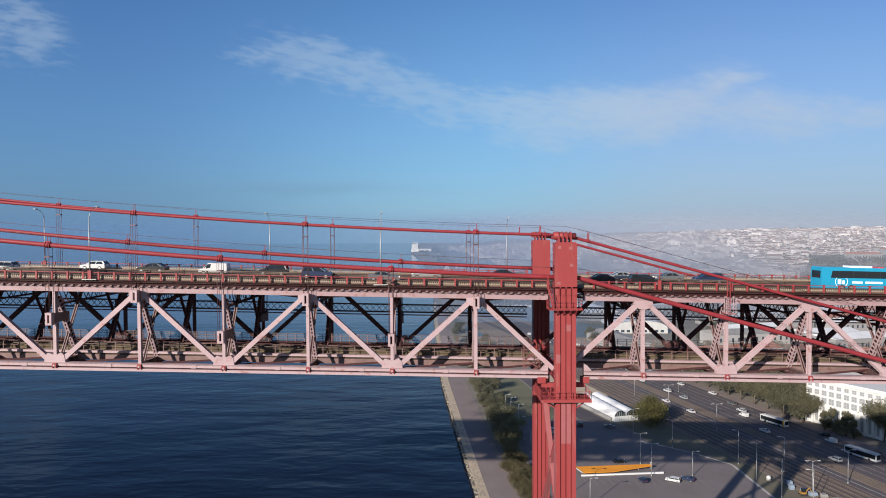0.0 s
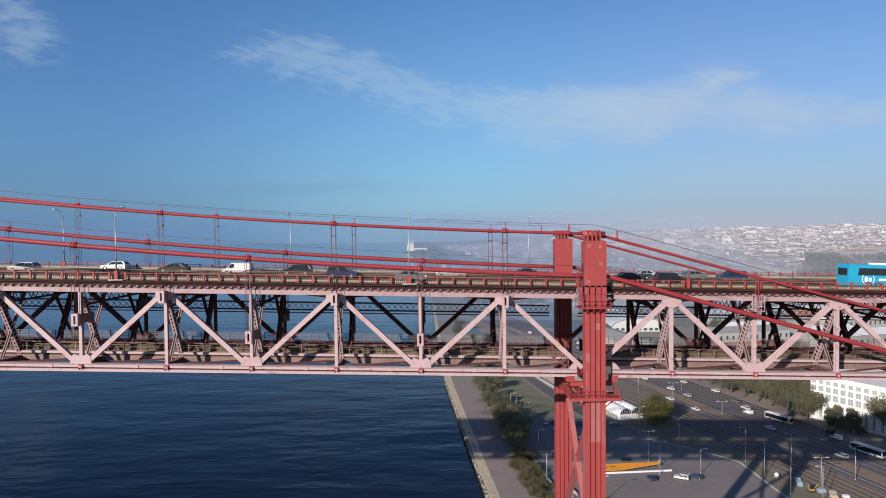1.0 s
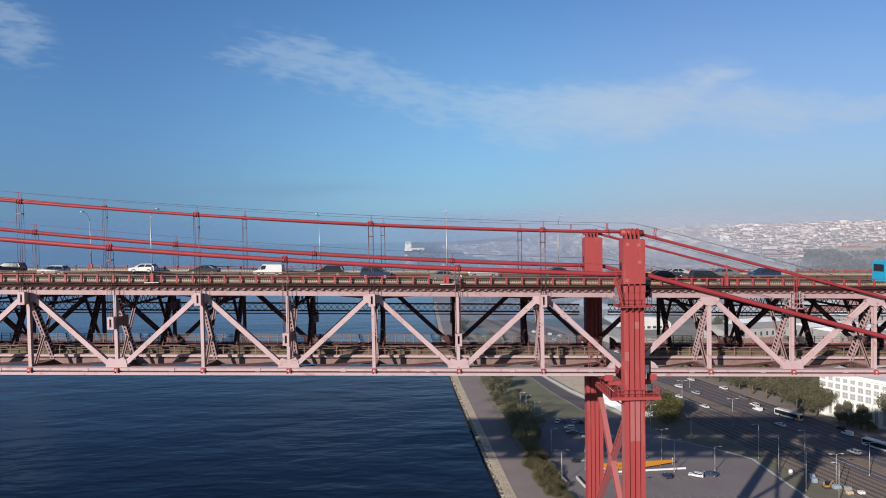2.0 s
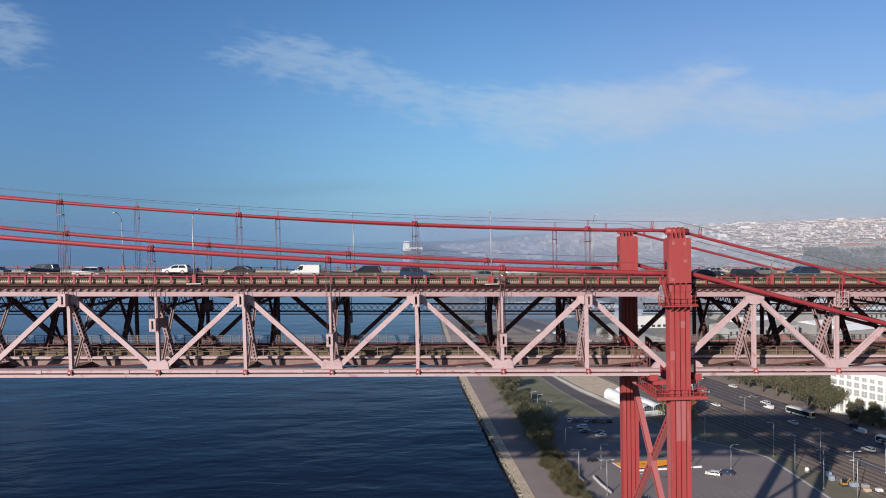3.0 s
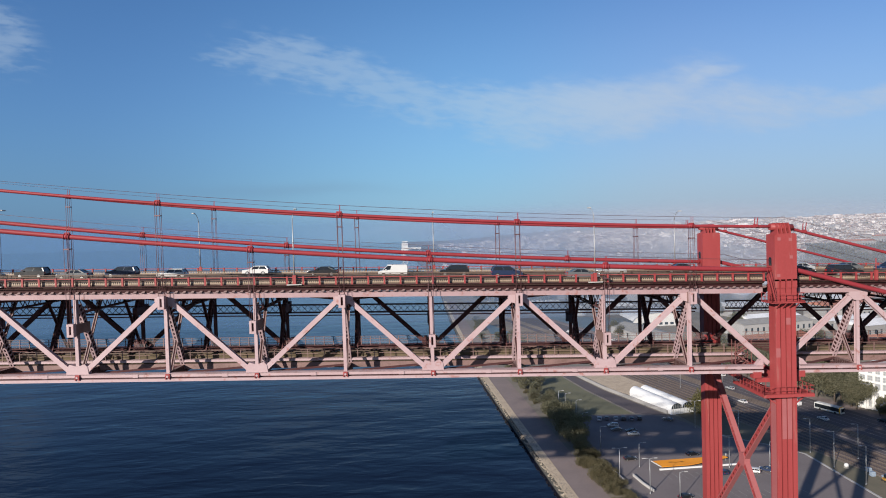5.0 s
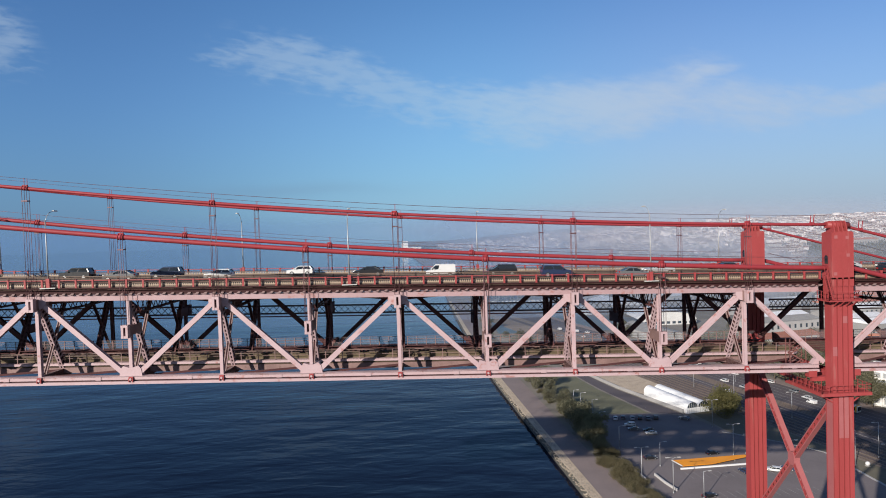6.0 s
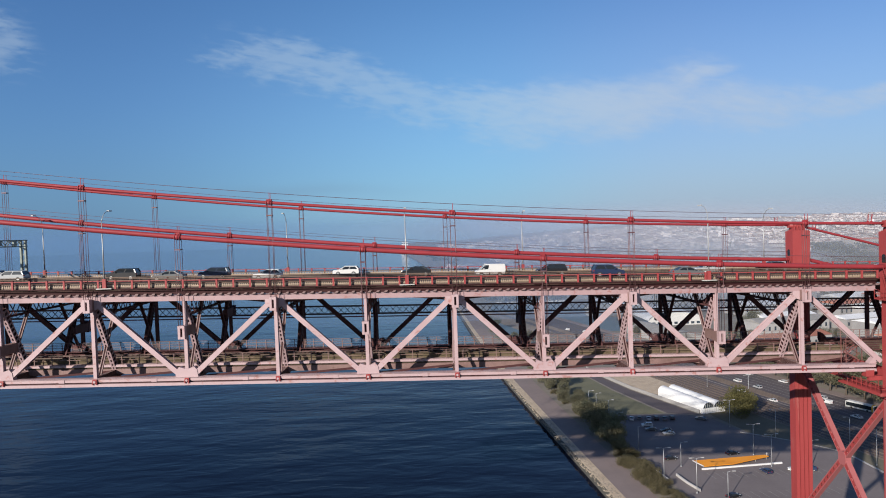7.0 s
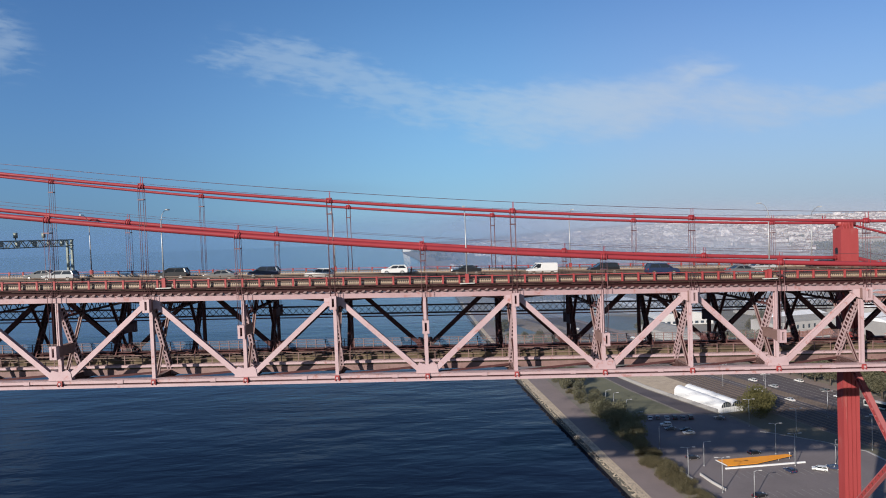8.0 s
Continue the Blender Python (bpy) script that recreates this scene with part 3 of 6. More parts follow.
# a slanted plate in the shape of the sunlit spot on a bracket end
lump(bm, Matrix(), ((-0.30, -0.78, 0.06), (0.14, -0.78, 0.06), (0.14, -0.40, 0.02), (-0.30, -0.40, 0.02),
                    (-0.02, -0.80, 0.30), (0.30, -0.80, 0.30), (0.30, -0.42, 0.30), (-0.02, -0.42, 0.30)))
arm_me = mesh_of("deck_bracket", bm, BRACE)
STEP = 2 * PANEL / 11
for i in range(-154, 88):
    x = i * STEP / 2
    for s in (-1, 1):
        if s > 0 and i % 4:
            continue
        ob = part("deck_bracket", arm_me, None, road_deck)
        ob.location = at(x + 0.6, 0 if s < 0 else FAR, 11.10)
        if s > 0:
            ob.rotation_euler = (0, 0, math.pi)


def parapet(y, s, label):
    p = thing("parapet", label, "parapet", group="road parapets")
    bm = bmesh.new()
    box(bm, -0.11, -0.09, 0, 0.11, 0.09, 1.12)
    box(bm, -0.17, -0.13, 0, 0.17, 0.13, 0.10)
    box(bm, -0.13, -0.12, 1.10, 0.13, 0.12, 1.16)
    parapet_post = mesh_of("post", bm, RED)
    for i in range(-77, 44):
        x = i * STEP + 0.3
        if -1.3 < x < 2.5:
            continue
        part("post", parapet_post, None, p).location = at(x, y, 12.02)
    for a, b in deck_pieces():
        bm = bmesh.new()
        beam(bm, at(a, y + 0.02, 13.06), at(b, y + 0.02, 13.06), 0.09, 0.10)
        part("top_rail", bm, RED, p)
        bm = bmesh.new()
        beam(bm, at(a, y, 12.78), at(b, y, 12.78), 0.05, 0.05)
        part("middle_rail", bm, BROWN, p)
        # guard rail with a row of spacers behind the posts
        bm = bmesh.new()
        yb = y - s * 0.42
        beam(bm, at(a, yb, 12.36), at(b, yb, 12.36), 0.10, 0.08)
        n = 44
        for i in range(n):
            xs = a + (b - a) * (i + 0.5) / n
            beam(bm, at(xs, yb + s * 0.02, 12.26), at(xs, yb + s * 0.02, 12.56), 0.13, 0.06)
        guard = part("guard_rail", bm, CREAM, p, "pale metal guard rail")
        bm = bmesh.new()
        beam(bm, at(a, yb, 12.66), at(b, yb, 12.66), 0.13, 0.06)
        beam(bm, at(a, yb, 12.20), at(b, yb, 12.20), 0.16, 0.10)
        part("rail_beam", bm, BARRIER, guard, "brown rail beam")
    return p


parapet(EDGE, -1, "red steel parapet posts with pale guard rail along the road")
parapet(FAR - EDGE, 1, "red steel parapet along the far side of the road")
# median barrier
median = thing("median_barrier", "low brown steel barrier between the lanes", "barrier")
for k, a, b in ((k, joint(k), joint(k + 1)) for k in NODES[:-1]):
    for dy in (-0.22, 0.22):
        for h in (12.40, 12.62, 12.82):
            bm = bmesh.new()
            beam(bm, at(a, FAR / 2 + dy, h), at(b, FAR / 2 + dy, h), 0.09, 0.06)
            part("beam", bm, BARRIER, median)
    for i in range(3):
        bm = bmesh.new()
        xs = a + (b - a) * (i + 0.5) / 3
        box(bm, xs - 0.07, FAR / 2 - 0.2, lvl(xs, 12.1), xs + 0.07, FAR / 2 + 0.2, lvl(xs, 12.85))
        part("post", bm, BROWN, median)
# lane lines
for y in (0.45, 3.6, 6.8, 13.5, 16.7, 19.85):
    solidline = y in (0.45, 19.85)
    bm = bmesh.new()
    x = joint(NODES[0]) + 1
    while x < joint(NODES[-1]) - 4:
        n = 9.9 if solidline else 3.0
        beam(bm, at(x, y, 12.105), at(x + n, y, 12.105), 0.012, 0.16)
        x += 10 if solidline else 9
    solid("lane_marking", bm, LINE, "worn white lane line on the bridge asphalt", "road marking", "lane lines", "structure")


# ---- cables and hangers ----
def upper(x):
    return 83.43 - 0.0314 * x + 0.000437 * x * x


def lower(x):
    return 77.70 - 0.0436 * x + 0.000373 * x * x


def cable(y, f, r, zr, slope, label):
    """Main cable: a hanging curve seaward of the pier, a straight backstay behind it."""
    c = thing("main_cable", label, "bridge cable", group="main cables")
    bm = bmesh.new()
    tube(bm, [(x, y, f(x)) for x in range(-165, 0, 3)] + [(0.6, y, f(0))], r, 12)
    part("cable", bm, CABLE, c)
    bm = bmesh.new()
    tube(bm, [(0.6, y, f(0) - 0.05), (2.4, y, zr + 0.15)] + [(x, y, zr - slope * (x - 2.9)) for x in (3.2, 20, 40, 60, 80, 95)], r, 12)
    part("backstay", bm, CABLE, c)
    for dy in (-0.3, 0.3):
        bm = bmesh.new()
        tube(bm, [(x, y + dy, f(x) + r + 1.0) for x in range(-165, 0, 3)] + [(0.6, y + dy, f(0) + r + 1.0)], 0.016, 4)
        tube(bm, [(0.6, y + dy, f(0) + r + 1.0), (3.5, y + dy, zr + r + 0.95), (60, y + dy, zr + r + 0.9 - slope * 57.1)], 0.016, 4)
        part("hand_wire", bm, STEEL, c)
    for xs, zs in ((-2.9, f(-2.9)), (3.6, zr - slope * 0.7)) if r < 0.25 else ():
        for dy in (-0.3, 0.3):
            bm = bmesh.new()
            beam(bm, (xs, y + dy, zs + r * 0.4), (xs + 0.12, y + dy * 1.2, zs + r + 1.02), 0.09, 0.07)
            box(bm, xs - 0.16, y + dy - 0.05, zs - r * 0.4, xs + 0.16, y + dy + 0.05, zs + r + 0.1)
            part("stanchion", bm, CABLE, c)
    return c


def hangers(y, out, f, r, odd, cab):
    for k in NODES:
        if k >= 0 or (k % 2 != 0) != odd:
            continue
        x = joint(k)
        if odd:
            h = 9.95
        else:
            h = {2: 4.65, 4: 4.65, 6: 6.7, 8: 6.5, 10: 4.3, 12: 4.3, 14: 4.3}[-k]
        top = f(x)
        bm = bmesh.new()
        d = Vector((1, 0, (f(x + 0.5) - f(x - 0.5)))).normalized()
        c0 = Vector((x, y, top))
        rod(bm, c0 - d * 0.42, c0 + d * 0.42, r + 0.05, 12)
        for s in (-0.3, 0, 0.3):
            rod(bm, c0 + d * (s - 0.045), c0 + d * (s + 0.045), r + 0.10, 12)
        box(bm, x - 0.35, y - 0.06, top + r, x + 0.35, y + 0.06, top + r + 0.22)
        for s in (-1, 1):
            beam(bm, (x + 0.1, y + s * 0.3, top + r * 0.5), (x + 0.1, y + s * 0.3, top + r + 1.05), 0.05, 0.05)
        part("cable_band", bm, CABLE, cab)
        hg = thing("hanger", "four thin dark red steel ropes hanging from the cable", "hanger", group="hanger ropes")
        for dx in (-0.30, 0.30):
            for dy in (-r - 0.06, r + 0.06):
                bm = bmesh.new()
                rod(bm, (x + dx, y + dy, lvl(x, h) + 0.5), (x + dx, y + dy, top + r * 0.3), 0.034, 6)
                part("rope", bm, STEEL, hg)
        bm = bmesh.new()
        zc = top - 1.6
        box(bm, x - 0.36, y - r - 0.12, zc - 0.07, x + 0.36, y + r + 0.12, zc + 0.07)
        part("rope_clamp", bm, STEEL, hg)


for y, out in ((HANG, -1), (HANGFAR, 1)):
    c = cable(y, upper, 0.20, 82.78, 0.274, "slim red main cable over the pier top")
    hangers(y, out, upper, 0.20, True, c)
    c = cable(y, lower, 0.31, 77.48, 0.277, "thick red main cable with rope handrails")
    hangers(y, out, lower, 0.31, False, c)


# ---- side-span pier ----
def fluted(bm, x0, x1, y0, y1, z0, z1):
    """A leg in one piece with four raised flats and three grooves on front and back."""
    g, d = 0.12, 0.20
    wd = (x1 - x0 - 3 * g) / 4
    line = []
    for i in range(4):
        xa = x0 + i * (wd + g)
        line += [(xa, y0), (xa + wd, y0)]
        if i < 3:
            line += [(xa + wd, y0 + d), (xa + wd + g, y0 + d)]
    line += [(x, y0 + y1 - y) for x, y in reversed(line)]
    lo = [bm.verts.new((x, y, z0)) for x, y in line]
    hi = [bm.verts.new((x, y, z1)) for x, y in line]
    for i in range(len(line)):
        j = (i + 1) % len(line)
        bm.faces.new((lo[i], lo[j], hi[j], hi[i]))
    bm.faces.new(hi)
    bm.faces.new(lo[::-1])


def rail_round(bm, corners, z, posts=1.1):
    """Guard railing along a line of corners."""
    for a, b in zip(corners, corners[1:]):
        a, b = Vector((*a, z)), Vector((*b, z))
        n = max(1, round((b - a).length / posts))
        for i in range(n + 1):
            p = a.lerp(b, i / n)
            beam(bm, p, p + Vector((0, 0, 1.15)), 0.06, 0.06)
        for h in (0.1, 0.6, 1.12):
            beam(bm, a + Vector((0, 0, h)), b + Vector((0, 0, h)), 0.05, 0.05)


GZ_PIER = -0.2
pier = thing("bridge_pier", "tall red steel pier with two fluted legs and crossed bracing", "bridge pier", (0.65, FAR / 2, GZ_PIER))
pier_back = Matrix.Translation((-0.65, -FAR / 2, -GZ_PIER))
lean = {"dx": 0.0}


def pier_part(name, bm, mat, parent=None, label="", bevel=0.0):
    bm.transform(pier_back @ Matrix.Translation((lean["dx"], 0, 0)))
    return part(name, bm, mat, parent or pier, label, bevel)


for s, yc in ((-1, -1.3), (1, FAR + 1.15)):
    lean["dx"] = -0.12 if s < 0 else 0.12
    y0, y1 = yc - 0.8, yc + 0.8
    bm = bmesh.new()
    fluted(bm, -0.74, 1.98, y0, y1, 1.9, 74.3)
    leg = pier_part("leg", bm, RED)
    bm = bmesh.new()
    box(bm, -1.7, yc - 1.9, -0.6, 2.95, yc + 1.9, 2.0)
    pier_part("footing", bm, CONCRETE, leg, "concrete footing", 0.15)
    # widened neck and head
    bm = bmesh.new()
    fluted(bm, -0.83, 2.07, y0 - 0.10, y1 + 0.10, 73.6, 76.4)
    pier_part("neck", bm, RED)
    bm = bmesh.new()
    box(bm, -0.85, y0 - 0.22, 76.3, 2.08, y1 + 0.22, 82.4)
    head = pier_part("head", bm, RED, None, "", 0.22)
    yf = y0 - 0.22 if s < 0 else y1 + 0.06
    for i in range(4):
        bm = bmesh.new()
        xa = -0.85 + i * 0.785
        box(bm, xa, yf, 75.35, xa + 0.575, yf + 0.16, 76.5)
        pier_part("head_finger", bm, RED, head)
    # arched door in the side of the head
    bm = bmesh.new()
    arch = [(-0.32, 0), (0.32, 0)] + [(0.32 * math.cos(i * math.pi / 8), 0.8 + 0.32 * math.sin(i * math.pi / 8)) for i in range(9)]
    prism(bm, arch, 0.05, Matrix.Translation((-0.865, yc + 0.1, 78.3)) @ Matrix.Rotation(math.pi / 2, 4, "Z"))
    pier_part("doorway", bm, GLASSDARK, head, "dark arched opening")
    bm = bmesh.new()
    for i in range(4):
        xa = -0.55 + i * 0.55
        prism(bm, [(-0.95, 0), (0.95, 0), (0.55, 1.35), (0.35, 1.62), (-0.35, 1.62), (-0.55, 1.35)], 0.16, Matrix.Translation((xa + 0.25, yc, 82.3)) @ Matrix.Rotation(math.pi / 2, 4, "Z"))
    box(bm, -0.6, yc - 1.0, 82.28, 1.9, yc + 1.0, 82.5)
    rod(bm, (-0.95, yc - (0.0 if s < 0 else 0) , 83.42), (2.1, yc, 83.25), 0.46, 12)
    pier_part("cable_saddle", bm, RED, head)
    # upper gallery below the head
    bm = bmesh.new()
    box(bm, -1.75, y0 - 1.0, 73.45, 2.7, y0 - 0.02, 73.6) if s < 0 else box(bm, -1.75, y1 + 0.02, 73.45, 2.7, y1 + 1.0, 73.6)
    box(bm, -1.75, y0 - 0.02, 73.45, -0.94, y1 + 0.02, 73.6)
    box(bm, 2.2, y0 - 0.02, 73.45, 2.7, y1 + 0.02, 73.6)
    yf = y0 - 0.95 if s < 0 else y1 + 0.95
    ye = y1 if s < 0 else y0
    rail_round(bm, [(-1.7, ye), (-1.7, yf), (2.65, yf), (2.65, ye)], 73.6, 0.8)
    for xa in (-0.6, 0.25, 1.1, 1.9):
        beam(bm, (xa, y0 if s < 0 else y1, 72.7), (xa, yf, 73.45), 0.12, 0.12, Vector((1, 0, 0)))
    pier_part("gallery", bm, RED)
    # stair up to the road
    bm = bmesh.new()
    for dy in (0, 0.6):
        beam(bm, (-1.2, y0 - 0.9 + dy, 73.7), (-2.0, y0 - 0.9 + dy, 77.0), 0.16, 0.05)
        beam(bm, (-1.2, y0 - 0.9 + dy, 74.8), (-2.0, y0 - 0.9 + dy, 78.1), 0.06, 0.05)
    for i in range(14):
        box(bm, -1.3 - i * 0.057, y0 - 0.9, 73.9 + i * 0.23, -1.05 - i * 0.057, y0 - 0.3, 73.94 + i * 0.23)
    pier_part("stair", bm, RED)
    # lower gallery under the truss
    if s < 0:
        bm = bmesh.new()
        z = 61.35
        prism(bm, [(-2.8, 5.4), (-2.8, -2.9), (3.9, -2.9), (3.9, 0.7), (-1.5, 0.7), (-1.5, 5.4)], 0.16, Matrix(((1, 0, 0, 0), (0, 0, 1, 0), (0, 1, 0, z - 0.05), (0, 0, 0, 1))))
        box(bm, -2.8, -2.93, z - 0.28, 3.9, -2.82, z + 0.10)
        box(bm, -2.83, -2.9, z - 0.28, -2.72, 5.4, z + 0.10)
        rail_round(bm, [(-2.75, 5.3), (-2.75, -2.85), (3.85, -2.85), (3.85, 0.6)], z + 0.03, 0.9)
        for xa, xb in ((-0.7, -2.5), (1.95, 3.6)):
            for yy in (y0 + 0.2, y1 - 0.2):
                beam(bm, (xa, yy, 60.0), (xb, yy, z - 0.1), 0.14, 0.14)
        pier_part("lower_gallery", bm, RED, None, "red gallery with railings")
    else:
        bm = bmesh.new()
        box(bm, -3.4, y0 - 1.2, 61.45, 3.9, y1 + 1.5, 61.6)
        rail_round(bm, [(-3.4, y0 - 1.1), (-3.4, y1 + 1.4), (3.85, y1 + 1.4)], 61.6, 0.9)
        pier_part("lower_gallery", bm, BROWNRED, None, "brown red gallery with railings")
for dx, z0, z1, n in ((0.0, 55.3, 60.9, 2), (-0.7, 66.2, 67.4, 1), (0.7, 70.5, 71.4, 1)):
    for i in range(n):
        bm = bmesh.new()
        xa = -0.12 + dx - 0.74 + 0.72 + i * 0.72
        box(bm, xa, -2.106, z0, xa + 0.59, -2.1, z1)
        lean["dx"] = 0.0
        pier_part("repaint_patch", bm, PALERED, None, "paler repainted patch")
# paler sheet over most of the near leg's river side
bm = bmesh.new()
box(bm, -0.866, -1.9, 40, -0.86, -0.7, 60.4)
pier_part("repaint_patch", bm, PALERED, None, "paler repainted patch")
for xa, za in ((-0.6, 81.6), (0.9, 81.5), (1.0, 79.2), (-0.7, 76.8)):
    bm = bmesh.new()
    box(bm, xa, -2.326, za, xa + 0.42, -2.32, za + 0.42)
    pier_part("repaint_patch", bm, PALERED, None, "paler repainted patch")
# walkway and portal between the legs
lean["dx"] = 0.1
bm = bmesh.new()
box(bm, -1.4, -0.4, 61.2, -0.2, FAR + 0.4, 61.35)
rail_round(bm, [(-1.35, -0.2), (-1.35, FAR + 0.2)], 61.35, 1.6)
pier_part("catwalk", bm, RED)
bm = bmesh.new()
ibeam(bm, (0.62, -0.5, 63.1), (0.62, FAR + 0.4, 63.1), 1.2, 1.3, 0.1, 0.5, Vector((1, 0, 0)))
pier_part("cross_girder", bm, RED)
# brace plates take the paler red, which puts sunlight into their colour
for top, low in ((60.6, 36.2), (33.6, 9.2)):
    for a, b in (((0.62, -0.5, top), (0.62, FAR + 0.4, low)), ((0.62, FAR + 0.4, top), (0.62, -0.5, low))):
        bm = bmesh.new()
        m4, n = along(a, b, Vector((1, 0, 0)))
        for sx in (-1, 1):
            box(bm, sx * 0.36 - 0.07, -0.39, 0, sx * 0.36 + 0.07, 0.39, n, m4)
        brace = pier_part("cross_brace", bm, PALERED)
        bm = bmesh.new()
        for sy in (-0.34, 0.34):
            for sx in (-1, 1):
                box(bm, sx * 0.23 - 0.06, sy - 0.04, 0, sx * 0.23 + 0.06, sy + 0.04, n, m4)
            for i in range(int(n / 1.2)):
                box(bm, -0.17, sy - 0.035, i * 1.2, 0.17, sy + 0.035, i * 1.2 + 0.75, m4)
        pier_part("cover_plate", bm, RED, brace, "red cover plates with a row of holes")
    bm = bmesh.new()
    mz = (top + low) / 2
    prism(bm, [(-0.8, -0.6), (-0.5, -1.0), (0.5, -1.0), (0.8, -0.6), (0.8, 0.6), (0.5, 1.0), (-0.5, 1.0), (-0.8, 0.6)], 0.92, Matrix.Translation((0.62, FAR / 2, mz)) @ Matrix.Rotation(math.pi / 2, 4, "Z"))
    pier_part("brace_plate", bm, PALERED)
    bm = bmesh.new()
    ibeam(bm, (0.62, -0.5, low - 1.2), (0.62, FAR + 0.4, low - 1.2), 1.1, 1.2, 0.1, 0.5, Vector((1, 0, 0)))
    pier_part("strut", bm, RED)
# bearing links that hold the truss ends
bm = bmesh.new()
for xa in (-2.6, 3.4):
    box(bm, xa - 0.55, -0.45, 63.1, xa + 0.55, 0.45, 63.95)
    box(bm, min(xa, 0.6), -0.25, 62.5, max(xa, 0.6), 0.25, 63.1)
pier_part("bearing_shelf", bm, RED)


# service stair beside the pier and access cage on the landward span
stair = thing("service_stair", "small brown red steel stair between truss and pier", "stair", at(-3.6, 1.6, -0.4))
for i in range(3):
    bm = bmesh.new()
    a, b = ((-0.9, 0.9) if i % 2 == 0 else (0.9, -0.9))
    for dy in (-0.35, 0.35):
        beam(bm, (a, dy, i * 1.1), (b, dy, i * 1.1 + 1.1), 0.14, 0.05)
        beam(bm, (a, dy, i * 1.1 + 1.0), (b, dy, i * 1.1 + 2.1), 0.05, 0.05)
    for j in range(5):
        p = Vector((a, 0, i * 1.1)).lerp(Vector((b, 0, i * 1.1 + 1.1)), (j + 0.5) / 5)
        box(bm, p.x - 0.13, -0.33, p.z - 0.02, p.x + 0.13, 0.33, p.z + 0.02)
    part("flight", bm, BROWNRED, stair)
bm = bmesh.new()
for xx in (-1.1, 1.1):
    for yy in (-0.5, 0.5):
        beam(bm, (xx, yy, -0.2), (xx, yy, 4.2), 0.08, 0.08)
part("frame", bm, BROWNRED, stair)
for xc in (23.0, 69.0):
    cage = thing("access_cage", "red and pink steel access cage on the outside of the truss", "cage", at(xc, -1.25, 9.0))
    bm = bmesh.new()
    for xx in (-0.62, 0.62):
        for yy in (-0.4, 0.4):
            beam(bm, (xx, yy, 0), (xx, yy, 2.3), 0.06, 0.06)
    for z in (0.1, 0.75, 1.4, 2.2):
        for yy in (-0.4, 0.4):
            beam(bm, (-0.65, yy, z), (0.65, yy, z), 0.05, 0.05)
        for xx in (-0.62, 0.62):
            beam(bm, (xx, -0.4, z), (xx, 0.4, z), 0.05, 0.05, Vector((1, 0, 0)))
    beam(bm, (-0.62, -0.4, 0.1), (0.62, -0.4, 1.4), 0.05, 0.05)
    part("frame", bm, PINK, cage)
    bm = bmesh.new()
    for xx in (-0.5, -0.1):
        beam(bm, (xx, -0.2, 0), (xx, -0.2, 4.6), 0.08, 0.08)
    for i in range(14):
        beam(bm, (-0.5, -0.2, 0.3 + i * 0.31), (-0.1, -0.2, 0.3 + i * 0.31), 0.04, 0.04)
    part("ladder", bm, RED, cage)
    bm = bmesh.new()
    box(bm, -0.66, -0.44, 0, 0.66, 1.2, 0.08)
    part("floor", bm, RED, cage)


# ---- water and ground ----
GZ = -0.2


def quay(y):
    """x of the quay's edge at y."""
    rows = ((-700, 51), (109, -3.9), (179, -8.9), (270, -14.8), (440, -20), (600, -23), (1040, -24), (1500, -50), (1950, -80), (2600, -140), (3300, -150), (4800, -160))
    for (ya, xa), (yb, xb) in zip(rows, rows[1:]):
        if y <= yb:
            return xa + (xb - xa) * (y - ya) / (yb - ya)
    return rows[-1][1]


def hill(x, y):
    """Height of the land."""
    def step(v, a, b):
        v = min(1, max(0, (v - a) / (b - a)))
        return v * v * (3 - 2 * v)
    h = 42 * step(y, 1000, 2600) * step(x, 350, 1350) + 18 * step(y, 1500, 3000) * step(x, 1100, 2200)
    h += 30 * step(y, 760, 965) * step(x, 330, 620) * (1 - 0.7 * step(y, 1000, 1400))
    h += 13 * step(y, 900, 1900) * step(x, 50, 500)
    if y > 500:
        h += (noise.noise(Vector((x * 0.004, y * 0.004, 0))) + 0.5) * 8 * step(y, 700, 1600) * step(x, 100, 600)
    return GZ + max(0, h)


m = bpy.data.materials.new("river water")
m.use_nodes = True
n = Nodes(m.node_tree)
pos = n.add("ShaderNodeNewGeometry").outputs["Position"]
wind = n.add("ShaderNodeMapping", {0: pos, 2: (0, 0, radians(24)), 3: (0.40, 1.0, 1)}).outputs[0]
swell = n.noise(wind, 0.05, 2.0, 0.5)
wave = n.noise(wind, 0.17, 2.0, 0.5, 0.4)
chop = n.noise(wind, 0.5, 4.0, 0.6)
patch = n.noise(n.add("ShaderNodeMapping", {0: pos, 3: (0.4, 1.6, 1)}).outputs[0], 0.008, 4.0, 0.6)
height = n.math("ADD", n.math("ADD", n.math("MULTIPLY", swell, 1.5), n.math("MULTIPLY", wave, 0.55)), n.math("MULTIPLY", chop, 0.06))
relief = n.add("ShaderNodeBump", {"Strength": 1.0, "Distance": 0.52, "Height": height}).outputs[0]
tint = n.mix(n.ramp(patch, 0.35, 0.68), (0.0022, 0.0033, 0.0092), (0.0038, 0.0060, 0.0155))
b = n.add("ShaderNodeBsdfPrincipled", {"Base Color": tint, "Roughness": n.math("ADD", n.math("MULTIPLY", patch, 0.10), 0.03), "IOR": 1.33, "Specular IOR Level": 0.208, "Normal": relief})
n.tree.links.new(b.outputs[0], n.add("ShaderNodeOutputMaterial").inputs[0])
WATER = m
bm = bmesh.new()
